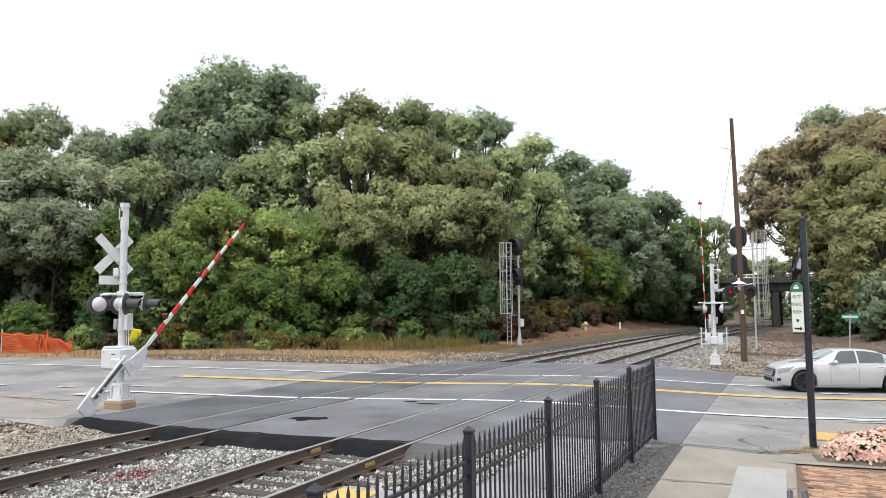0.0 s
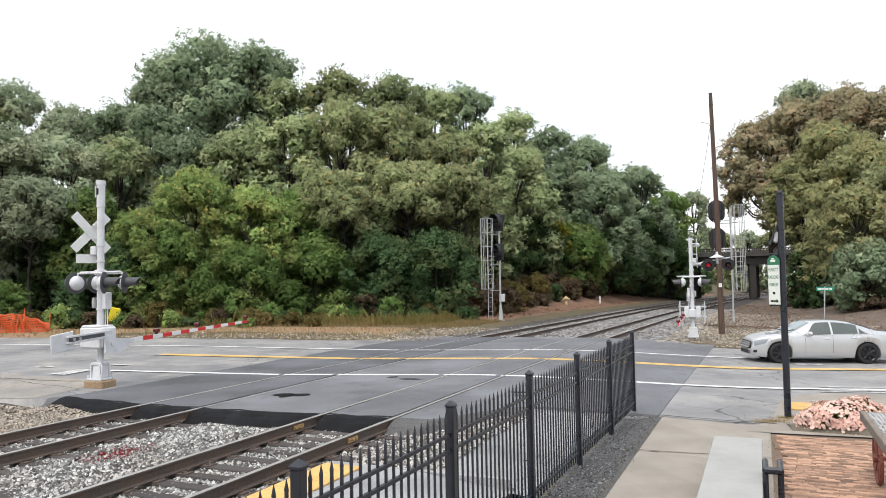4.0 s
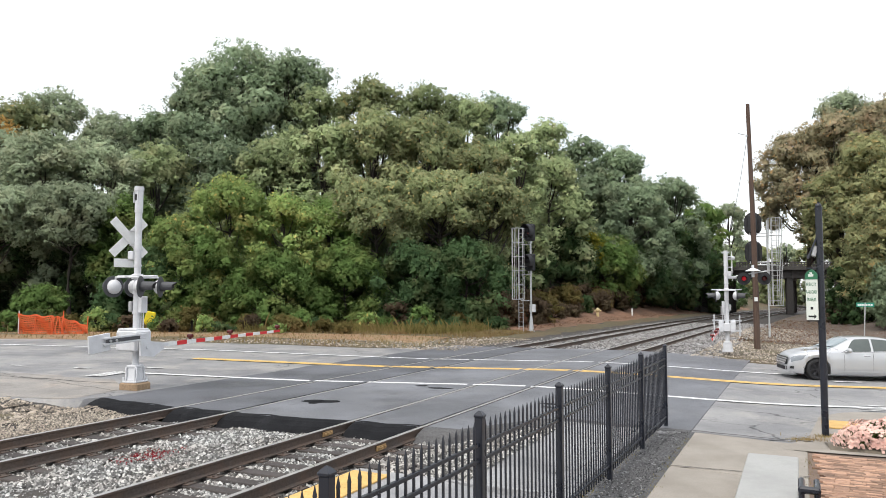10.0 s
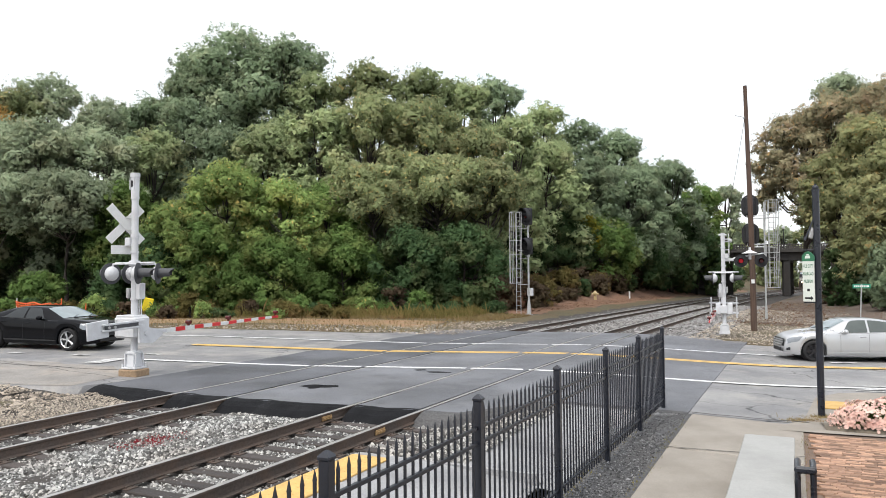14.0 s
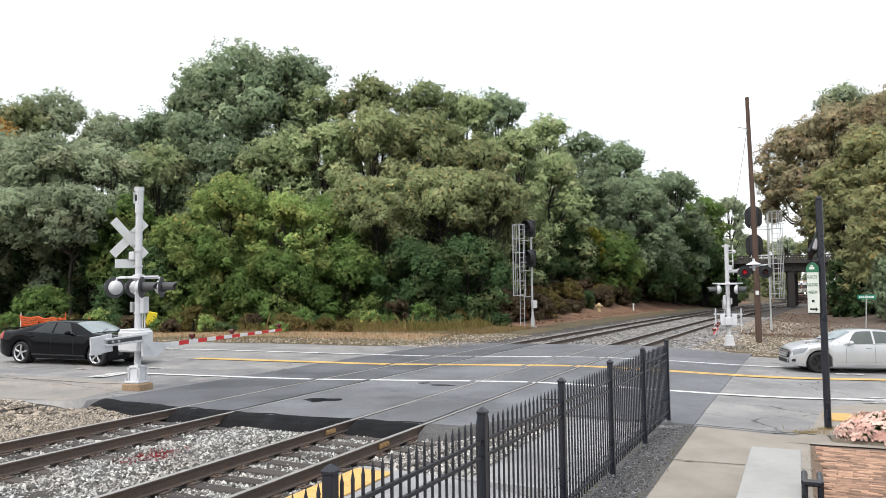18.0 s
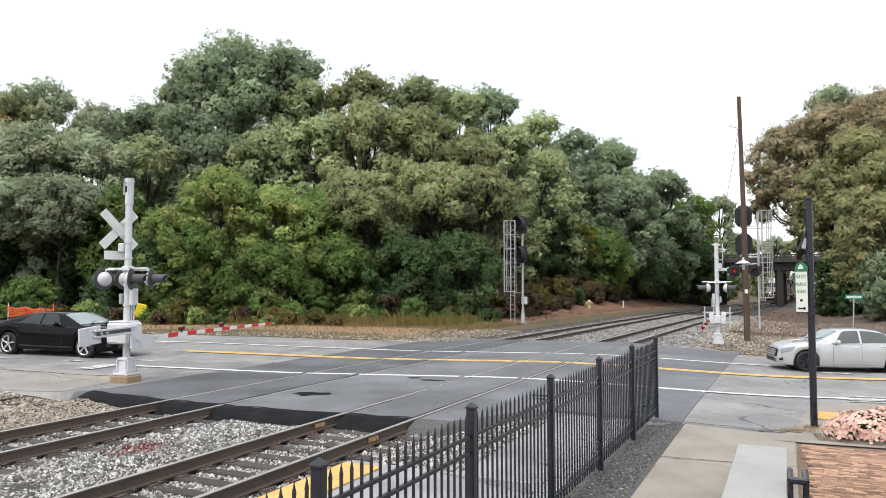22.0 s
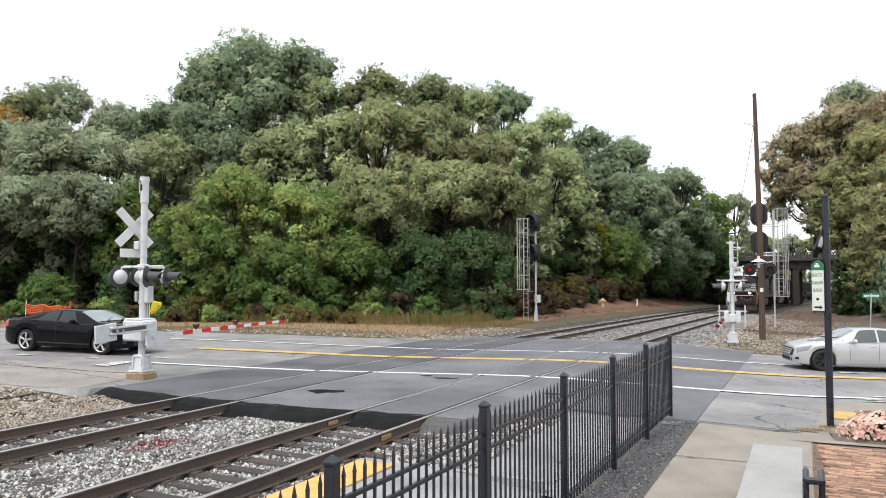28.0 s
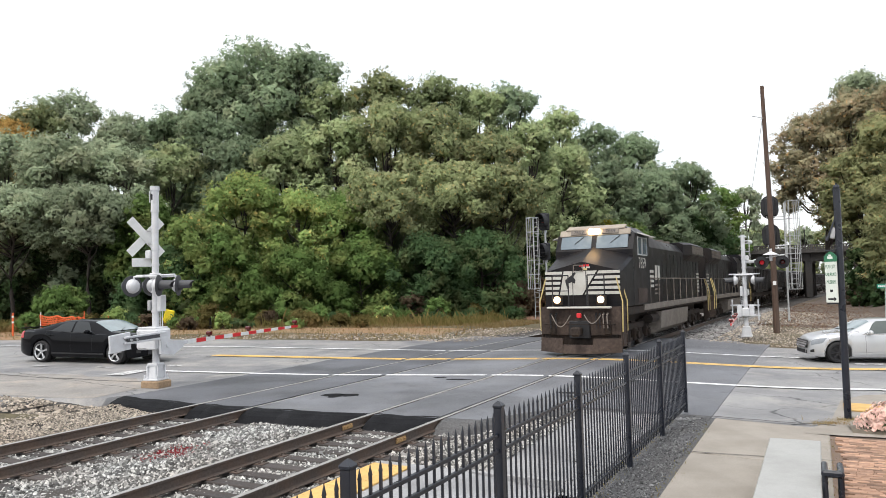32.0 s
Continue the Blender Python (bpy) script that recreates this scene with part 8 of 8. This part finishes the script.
CARGLASS = material("tinted_car_glass", (0.02, 0.024, 0.026), 0.06, grain=3, vary=0.1, stain=1, bump=0.0, spec=0.4)
# windscreens' pale base colour holds a reflection of the sky
SHIELD = material("sky_coloured_glass", (0.20, 0.25, 0.26), 0.06, grain=3, vary=0.1, stain=1, bump=0.0, spec=0.8)
TYRE = material("tyre_rubber", (0.013, 0.013, 0.014), 0.8, grain=40, vary=0.2, stain=4, bump=0.1)
ALLOY = material("silver_alloy", (0.55, 0.56, 0.57), 0.3, metal=0.7, grain=40, vary=0.05, stain=4, bump=0)
BLACKALLOY = material("black_alloy", (0.035, 0.035, 0.04), 0.3, metal=0.6, grain=40, vary=0.1, stain=4, bump=0)
CHROME = material("chrome", (0.72, 0.73, 0.75), 0.2, metal=0.6, grain=40, vary=0.03, stain=4, bump=0)
HEADLAMP = material("headlamp_glass", (0.20, 0.22, 0.24), 0.1, grain=10, vary=0.1, stain=4, stain_colour=(0.3, 0.32, 0.34), bump=0)
TAILRED = material("tail_lamp_red", (0.40, 0.015, 0.02), 0.15, grain=10, vary=0.1, stain=4, bump=0)
PLASTIC = material("black_plastic", (0.012, 0.012, 0.013), 0.55, grain=40, vary=0.1, stain=4, bump=0)
CAR_WHEELS = []


def car_wheel(parent, x, y, r, side, rim_mat, spokes, spin):
    w = new("wheel")
    w.parent = parent
    w.matrix_basis = Matrix.Translation((x, y, r))
    bm = bmesh.new()
    hw = 0.105
    prof = [(r - 0.09, -hw), (r - 0.03, -hw), (r - 0.004, -hw + 0.03), (r, -hw + 0.06), (r, hw - 0.06), (r - 0.004, hw - 0.03), (r - 0.03, hw), (r - 0.09, hw)]
    k = 30
    rings = [[bm.verts.new((a * math.cos(i * math.tau / k), b, a * math.sin(i * math.tau / k))) for a, b in prof] for i in range(k)]
    for i in range(k):
        p, q = rings[i], rings[(i + 1) % k]
        for j in range(len(prof) - 1):
            bm.faces.new((p[j], p[j + 1], q[j + 1], q[j]))
    part("tyre", bm, TYRE, w, "black tyre", True)
    bm = bmesh.new()
    ri = r - 0.085
    rod(bm, (0, side * 0.0, 0), (0, side * 0.03, 0), ri, 28)
    part("brake_disc", bm, PLASTIC, w)
    bm = bmesh.new()
    for i in range(k):
        a0, a1 = i * math.tau / k, (i + 1) * math.tau / k
        bm.faces.new([bm.verts.new((q * math.cos(a), side * 0.098 - (0.0 if q > ri - 0.01 else side * 0.03), q * math.sin(a))) for q, a in ((ri + 0.005, a0), (ri + 0.005, a1), (ri - 0.03, a1), (ri - 0.03, a0))])
    rod(bm, (0, side * 0.05, 0), (0, side * 0.085, 0), 0.065, 12)
    for i in range(spokes):
        a = i * math.tau / spokes
        for da in (-0.10, 0.10):
            p0, p1 = Vector((0.05 * math.cos(a), side * 0.075, 0.05 * math.sin(a))), Vector(((ri - 0.01) * math.cos(a + da), side * 0.08, (ri - 0.01) * math.sin(a + da)))
            box(bm, (p0 + p1) / 2, (0.034, 0.034, (p1 - p0).length), frame_of(p1 - p0), 0.006)
    part("rim", bm, rim_mat, w, "spoked alloy rim")
    if spin:
        CAR_WHEELS.append((w, x, y, r))


def curve(x, xs, ys):
    """A smooth line through a few knots."""
    xs, ys = np.asarray(xs, float), np.asarray(ys, float)
    d = np.diff(ys) / np.diff(xs)
    m = np.concatenate([[d[0]], np.where(d[:-1] * d[1:] > 0, 2 * d[:-1] * d[1:] / (d[:-1] + d[1:] + 1e-12), 0.0), [d[-1]]])
    i = int(np.clip(np.searchsorted(xs, x) - 1, 0, len(xs) - 2))
    h = xs[i + 1] - xs[i]
    t = min(1.0, max(0.0, (x - xs[i]) / h))
    return float((1 + 2 * t) * (1 - t) ** 2 * ys[i] + t * (1 - t) ** 2 * h * m[i] + t * t * (3 - 2 * t) * ys[i + 1] + t * t * (t - 1) * h * m[i + 1])


SEDANS = {
    # knots as shares of the length from tail (0) to nose (1): top line, belt, side windows, glass
    "silver": dict(length=4.78, width=1.83, wheelbase=2.73, over=0.88, r=0.335,
                   top=([0, 0.012, 0.05, 0.14, 0.20, 0.27, 0.33, 0.42, 0.50, 0.57, 0.605, 0.66, 0.72, 0.765, 0.82, 0.90, 0.955, 0.985, 1], [0.62, 0.86, 1.02, 1.05, 1.13, 1.255, 1.335, 1.39, 1.40, 1.38, 1.345, 1.225, 1.075, 0.985, 0.955, 0.89, 0.815, 0.70, 0.46]),
                   belt=([0, 0.012, 0.06, 0.30, 0.62, 0.76, 0.90, 0.96, 1], [0.60, 0.80, 0.955, 0.955, 0.905, 0.90, 0.80, 0.70, 0.46]),
                   plan=([0, 0.03, 0.10, 0.28, 0.50, 0.75, 0.88, 0.955, 0.985, 1], [0.74, 0.86, 0.95, 1.0, 1.0, 0.99, 0.93, 0.80, 0.66, 0.54]),
                   windows=(("front_side_window", 0.478, 0.655), ("rear_side_window", 0.305, 0.465), ("quarter_window", 0.225, 0.295)),
                   shield=(0.598, 0.755), rear=(0.155, 0.335)),
    "black": dict(length=5.06, width=1.90, wheelbase=3.05, over=0.95, r=0.36,
                  top=([0, 0.01, 0.03, 0.09, 0.16, 0.23, 0.30, 0.38, 0.47, 0.55, 0.60, 0.66, 0.72, 0.77, 0.85, 0.93, 0.97, 0.99, 1], [0.72, 1.00, 1.08, 1.085, 1.14, 1.24, 1.33, 1.40, 1.425, 1.41, 1.375, 1.27, 1.13, 1.035, 1.01, 0.95, 0.87, 0.72, 0.50]),
                  belt=([0, 0.01, 0.05, 0.25, 0.45, 0.62, 0.77, 0.92, 0.97, 1], [0.70, 0.95, 1.03, 1.035, 0.995, 0.965, 0.955, 0.86, 0.76, 0.48]),
                  plan=([0, 0.03, 0.10, 0.22, 0.50, 0.75, 0.88, 0.955, 0.985, 1], [0.80, 0.90, 0.97, 1.0, 0.985, 0.99, 0.95, 0.86, 0.74, 0.62]),
                  windows=(("front_side_window", 0.462, 0.635), ("rear_side_window", 0.265, 0.448)),
                  shield=(0.598, 0.765), rear=(0.12, 0.315)),
}


def make_sedan(name, label, paint, kind, rim_mat, spokes, shield, spin):
    """A four-door sedan; local x points forward, the origin lies mid-length on the ground."""
    q = SEDANS[kind]
    length, width, wheelbase, r = q["length"], q["width"], q["wheelbase"], q["r"]
    silver = kind == "silver"
    g = thing(name, label, "car", None, "cars waiting at the crossing")
    hw, fx, bx = width / 2, length / 2, -length / 2
    xf = fx - q["over"]
    xr = xf - wheelbase
    arch = r + 0.05

    def at(share):
        return bx + share * length

    def section(x):
        """Points of the near half of the car's section at x, from sill to centre line."""
        f = (x - bx) / length
        zt, bl, w = curve(f, *q["top"]), curve(f, *q["belt"]), hw * curve(f, *q["plan"])
        zt = max(zt, bl + 0.02)
        zb = 0.19 + 0.07 * smooth(0.92, 1.0, f) + 0.10 * smooth(0.10, 0.0, f)
        for cx in (xf, xr):
            if abs(x - cx) < arch:
                zb = max(zb, r + math.sqrt(arch ** 2 - (x - cx) ** 2))
        zb = min(zb, bl - 0.08)
        tall = min(1.0, (zt - bl) / 0.46)
        wr = w * (0.90 - 0.235 * tall)
        rail = bl + (zt - bl) * (0.62 + 0.26 * tall)
        h = bl - zb
        pts = [(w * 0.93, zb), (w * 0.975, zb + 0.06 * min(1, h / 0.5)), (w * 0.992, zb + h * 0.32), (w, zb + h * 0.60), (w * 0.992, zb + h * 0.80), (w * 0.965, bl - 0.025 * min(1, h)), (w * 0.925, bl)]
        for t in (0.2, 0.5, 0.8):
            pts.append((w * 0.925 + (wr - w * 0.925) * (t + 0.10 * math.sin(math.pi * t) * -1), bl + (rail - bl) * t))
        pts += [(wr, rail), (wr * 0.90, rail + (zt - rail) * 0.52), (wr * 0.62, rail + (zt - rail) * 0.88), (0, zt)]
        return pts

    arch_xs = [cx + arch * math.cos(a) for cx in (xf, xr) for a in np.linspace(0.0, math.pi, 15)]
    xs = sorted(set(np.round(np.concatenate([np.linspace(bx, fx, 70), arch_xs]), 3)))
    stations = []
    for x in xs:
        half = section(x)
        stations.append([(x, y, z) for y, z in half] + [(x, -y, z) for y, z in half[-2::-1]] + [(x, 0, max(half[0][1], 0.2))])
    bm = bmesh.new()
    loft(bm, stations)
    part("body", bm, paint, g, "glossy painted body", True)
    bm = bmesh.new()
    box(bm, (0, 0, 0.30), (length - 0.9, width - 0.4, 0.22))
    part("floor_pan", bm, PLASTIC, g)

    def skin(x, k):
        """A place on the body's side between the section's points."""
        half = section(x)
        i = min(int(k), len(half) - 2)
        t = k - i
        return half[i][0] + (half[i + 1][0] - half[i][0]) * t, half[i][1] + (half[i + 1][1] - half[i][1]) * t

    def panel(nm, rows, mat, lift=0.007, lbl=""):
        """A thin pane laid on the body through rows of points."""
        bm2 = bmesh.new()
        grid = [[bm2.verts.new(p) for p in row] for row in rows]
        for a, b in zip(grid, grid[1:]):
            for i in range(len(a) - 1):
                bm2.faces.new((a[i], a[i + 1], b[i + 1], b[i]))
        bmesh.ops.recalc_face_normals(bm2, faces=bm2.faces[:])
        c = sum((v.co for v in bm2.verts), Vector()) / len(bm2.verts)
        bm2.normal_update()
        f = bm2.faces[len(bm2.faces) // 2]
        if f.normal.dot(Vector((c.x * 0.6, c.y, c.z * 0.5 + 0.2))) < 0:
            bmesh.ops.reverse_faces(bm2, faces=bm2.faces[:])
        bm2.normal_update()
        shift = {v: v.normal.copy() for v in bm2.verts}
        for v in bm2.verts:
            v.co += shift[v] * lift
        me = bpy.data.meshes.new(nm)
        bm2.to_mesh(me)
        bm2.free()
        me.materials.append(mat)
        me.polygons.foreach_set("use_smooth", [True] * len(me.polygons))
        ob = new(nm, me)
        ob.parent = g
        return tagged(ob, lbl)

    for side in (-1, 1):
        for nm, f0, f1 in q["windows"]:
            rows = []
            for f in np.linspace(f0, f1, 15):
                x = at(float(f))
                gap = curve(float(f), *q["top"]) - curve(float(f), *q["belt"])
                hi = 9.85 if gap > 0.3 else 9.85 - 3.0 * min(1.0, (0.3 - gap) / 0.2)
                # the window's outer corners are cut by the raked pillars
                if nm == "front_side_window":
                    hi = min(hi, 9.85 - 3.35 * smooth(f1 - 0.095, f1, float(f)))
                if nm == "quarter_window" or (not silver and nm == "rear_side_window"):
                    hi = min(hi, 6.4 + 3.4 * smooth(f0 - 0.005, f0 + 0.12, float(f)))
                rows.append([(x, side * y, z) for y, z in (skin(x, k) for k in np.linspace(6.25, max(6.4, hi), 6))])
            panel(nm, rows, SIDEGLASS if silver else CARGLASS, 0.007, "side glass")
        f_lo, f_hi = q["windows"][-1][1] - 0.02, q["windows"][0][2] + 0.01
        bm = bmesh.new()
        prev = None
        for f in np.linspace(f_lo, f_hi, 12):
            y, z = skin(at(float(f)), 6.0)
            pnt = Vector((at(float(f)), side * (y + 0.008), z + 0.004))
            if prev is not None:
                rod(bm, prev, pnt, 0.011, 6)
            prev = pnt
        part("belt_trim", bm, CHROME if silver else PLASTIC, g, "slim belt trim")
        mx = at(q["windows"][0][2] - 0.03)
        y, z = skin(mx, 6.0)
        bm = bmesh.new()
        ball(bm, (mx, side * (y + 0.16), z + 0.075), 0.105, 14, (0.72, 1.15, 0.72))
        box(bm, (mx + 0.03, side * (y + 0.05), z + 0.03), (0.09, 0.12, 0.05), bevel=0.012)
        part("mirror", bm, paint, g, "painted door mirror", True)
        for f in (q["windows"][1][2] + 0.045, q["windows"][1][1] + 0.03):
            y, z = skin(at(f), 4.3)
            bm = bmesh.new()
            box(bm, (at(f), side * (y + 0.014), z), (0.19, 0.032, 0.034), bevel=0.012)
            part("door_handle", bm, CHROME if silver else paint, g)
        # door gaps and the crease low on the doors
        for f, k0, k1 in ((q["windows"][0][2] - 0.005, 1.2, 5.9), (q["windows"][1][2] + 0.006, 1.2, 6.0), (q["windows"][1][1] + 0.0, 3.0, 6.0)):
            rows = []
            for k in np.linspace(k0, k1, 9):
                x = at(f) - (0.10 * (1 - (k - k0) / (k1 - k0)) if f < 0.4 else 0.0)
                rows.append([(x + e, side * skin(x, float(k))[0], skin(x, float(k))[1]) for e in (-0.004, 0.004)])
            panel("door_gap", rows, PLASTIC, 0.003)
        rows = []
        for x in np.linspace(xr + arch + 0.05, xf - arch - 0.05, 12):
            rows.append([(float(x), side * (y + 0.004), z) for y, z in (skin(float(x), 1.25), skin(float(x), 1.5))])
        panel("sill_crease", rows, paint if silver else PLASTIC, 0.012)
        # lamps
        rows = []
        for f in np.linspace(0.865 if silver else 0.90, 0.972, 9):
            x = at(float(f))
            e = smooth(0.86, 0.92, float(f))
            rows.append([(x, side * y, z) for y, z in (skin(x, k) for k in np.linspace(5.0 - 1.3 * e, 6.0 + 1.6 * smooth(0.91, 0.97, float(f)), 5))])
        panel("headlamp", rows, HEADLAMP, 0.009, "clear swept-back headlamp")
        rows = []
        for f in np.linspace(0.958, 0.979, 5):
            x = at(float(f))
            rows.append([(x, side * y, z) for y, z in (skin(x, k) for k in np.linspace(1.6, 2.4, 4))])
        panel("fog_lamp", rows, PLASTIC, 0.010, "dark fog lamp recess")
        rows = []
        for f in np.linspace(0.006, 0.055, 6):
            x = at(float(f))
            rows.append([(x, side * y, z) for y, z in (skin(x, k) for k in np.linspace(3.6, 5.9, 5))])
        panel("tail_lamp", rows, TAILRED, 0.009, "red tail lamp")
        for cx in (xf, xr):
            car_wheel(g, cx, side * (hw - 0.115), r, side, rim_mat, spokes, spin)
            bm = bmesh.new()
            rod(bm, (cx, side * (hw - 0.34), r + 0.02), (cx, side * (hw - 0.24), r + 0.02), arch - 0.004, 24)
            part("wheel_well", bm, PLASTIC, g)
            # rolled lip of the wheel arch
            bm = bmesh.new()
            prev = None
            for a in np.linspace(0.12, math.pi - 0.12, 15):
                x = cx + (arch + 0.008) * math.cos(a)
                pnt = Vector((x, side * (section(cx + 0.5 * arch)[0][0] + 0.012), r + (arch + 0.008) * math.sin(a)))
                if prev is not None:
                    rod(bm, prev, pnt, 0.014, 6)
                prev = pnt
            part("arch_lip", bm, paint, g)

    def glass_rows(f0, f1, k_edge, n):
        rows = []
        for f in np.linspace(f0, f1, n):
            x = at(float(f))
            half = section(x)
            ks = np.linspace(k_edge, len(half) - 1, 6)
            left = [skin(x, min(float(k), len(half) - 1.0001)) for k in ks]
            rows.append([(x, y, z) for y, z in left] + [(x, -y, z) for y, z in left[-2::-1]])
        return rows

    panel("windscreen", glass_rows(q["shield"][0] + 0.008, q["shield"][1] - 0.008, 10.35, 9), shield, 0.008, "raked windscreen with the sky's reflection in its colour")
    panel("rear_window", glass_rows(q["rear"][0] + 0.01, q["rear"][1] - 0.01, 10.45, 9), CARGLASS, 0.008)
    for e in (-0.35, 0.30):
        bm = bmesh.new()
        rod(bm, (at(q["shield"][1]) - 0.02, e, curve(q["shield"][1], *q["top"]) + 0.02), (at(q["shield"][1]) - 0.22, e + 0.42, curve(q["shield"][1] - 0.04, *q["top"]) + 0.015), 0.010, 5)
        part("wiper", bm, PLASTIC, g)
    # nose: grille bars across, lower intake, blank plates
    def nose_x(z, y):
        """How far forward the body reaches at a height and a distance from the middle."""
        for f in np.linspace(1.0, 0.9, 41):
            half = section(at(float(f)))
            if max(p[1] for p in half) >= z and max(p[0] for p in half) >= abs(y):
                return at(float(f))
        return at(0.9)

    for zz, ww in (((0.50, 0.50), (0.575, 0.55), (0.65, 0.56)) if silver else ((0.58, 0.52), (0.66, 0.54), (0.73, 0.5))):
        rows = [[(nose_x(zz + dz, y) + 0.012, y, zz + dz) for dz in (-0.024, 0.0, 0.024)] for y in np.linspace(-ww, ww, 11)]
        panel("grille_bar", rows, CHROME if silver else PLASTIC, 0.016, "bright chrome grille bar" if silver else "black grille bar")
    rows = [[(nose_x(zz, y) + 0.004, y, zz) for zz in np.linspace(0.46, 0.70, 5)] for y in np.linspace(-0.57, 0.57, 11)]
    panel("grille_opening", rows, PLASTIC, 0.006)
    rows = [[(nose_x(zz, y) + 0.004, y, zz) for zz in np.linspace(0.29, 0.40, 3)] for y in np.linspace(-0.55, 0.55, 9)]
    panel("air_intake", rows, PLASTIC, 0.010)
    bm = bmesh.new()
    box(bm, (bx - 0.012, 0, 0.74), (0.02, 0.30, 0.15), bevel=0.004)
    part("rear_plate", bm, WHITEPLATE, g, "small blank plate")
    if not silver:
        bm = bmesh.new()
        box(bm, (bx + 0.10, 0, 1.125), (0.20, 1.5, 0.03), bevel=0.01)
        part("boot_spoiler", bm, paint, g, "low boot spoiler")
    return g


# silver car's side glass: grey-green reflection put into the base colour
SIDEGLASS = material("reflection_toned_side_glass", (0.085, 0.10, 0.095), 0.06, grain=3, vary=0.1, stain=1, bump=0.0, spec=0.5)
silver_car = make_sedan("silver_sedan", "silver four-door sedan with black alloy wheels on the road", CARSILVER, "silver", BLACKALLOY, 7, SHIELD, False)
black_car = make_sedan("black_sedan", "glossy black four-door sedan with silver alloy wheels", CARBLACK, "black", ALLOY, 5, SHIELD, True)

# pieces of the paving last
make_bricks()


# ---------------------------------------------------------------- what moves
def road_pose(u, v, heading_deg):
    x, y = road_xy(u, v)
    e = 1.4
    dx, dy = math.cos(radians(heading_deg)), math.sin(radians(heading_deg))
    za, zb = gz(x + e * dx, y + e * dy), gz(x - e * dx, y - e * dy)
    return Matrix.Translation((x, y, (za + zb) / 2 - 0.008)) @ Matrix.Rotation(radians(heading_deg), 4, "Z") @ Matrix.Rotation(-math.atan2(za - zb, 2 * e), 4, "Y")


def black_u(t):
    return -0.34 + float(np.interp(t, [0, 11.4, 12, 12.3, 12.6, 12.9, 13.2, 13.5, 13.8, 14.1, 14.5, 15.3, 16.5, 17, 32], [-64.0, -26.4, -24.5, -23.85, -22.95, -22.2, -21.55, -20.97, -20.47, -20.13, -19.8, -19.45, -19.23, -19.2, -19.2]))


def motions():
    times = [0, 6, 13, 14, 17, 19, 20, 21, 22, 23, 24, 25.5, 27, 27.5, 28, 28.5, 29, 29.5, 30, 30.5, 31, 31.5, 32]
    back = 0.05
    for ob, length in [(loco, LOCO_LENGTH), (second_loco, LOCO_LENGTH)] + [(h, HOPPER_LENGTH) for h in hoppers]:
        # the second locomotive runs back to front
        turn = Matrix.Rotation(math.pi, 4, "Z") if ob is second_loco else Matrix()
        walk(ob, [(t, vehicle_pose(train_s(t) + back, length) @ turn) for t in times])
        back += length
    # the leading bogie's wheels roll while they are in view
    for w, side, x in WHEELS:
        rows = []
        for t in [0.0, 26.9] + [27 + i / 30 for i in range(151)]:
            a = -train_s(t) / 0.49 if t >= 26.9 else -train_s(26.9) / 0.49
            m = Matrix.Translation((x, side * 0.76, 0.53)) @ Matrix.Rotation(a, 4, "Y")
            rows.append((t, m if side > 0 else m @ Matrix.Rotation(math.pi, 4, "Z")))
        walk(w, rows)
    walk(arm_near, [(t, Matrix.Translation(shaft_near) @ Matrix.Rotation(radians(a), 4, "X")) for t, a in
                    ((0, 39.6), (0.5, 33.4), (1, 26.8), (1.5, 20.1), (2, 13.9), (2.5, 7.8), (3, 2.9), (3.5, 2.4), (4.5, 0.9), (5.5, 0.6), (32, 0.6))])
    walk(arm_far, [(t, Matrix.Translation(shaft_far) @ Matrix.Rotation(radians(a), 4, "X")) for t, a in
                   ((0, 76), (0.7, 58), (1.4, 40), (2.1, 20), (2.8, 7), (3.5, 1), (4.5, 0), (32, 0))])
    walk(silver_car, [(0, road_pose(5.36, 27.2, 171)), (32, road_pose(5.36, 27.2, 171))])
    walk(black_car, [(t, road_pose(black_u(t), 19.35, -16)) for t in (0, 11.4, 12, 12.3, 12.6, 12.9, 13.2, 13.5, 13.8, 14.1, 14.5, 15.3, 16.5, 17, 32)])
    for w, x, y, r in CAR_WHEELS:
        rows = []
        for t in [0.0, 11.4] + [11.5 + 0.1 * i for i in range(61)] + [32.0]:
            a = black_u(max(t, 11.4)) / r
            rows.append((t, Matrix.Translation((x, y, r)) @ Matrix.Rotation(a, 4, "Y")))
        walk(w, rows)


motions()
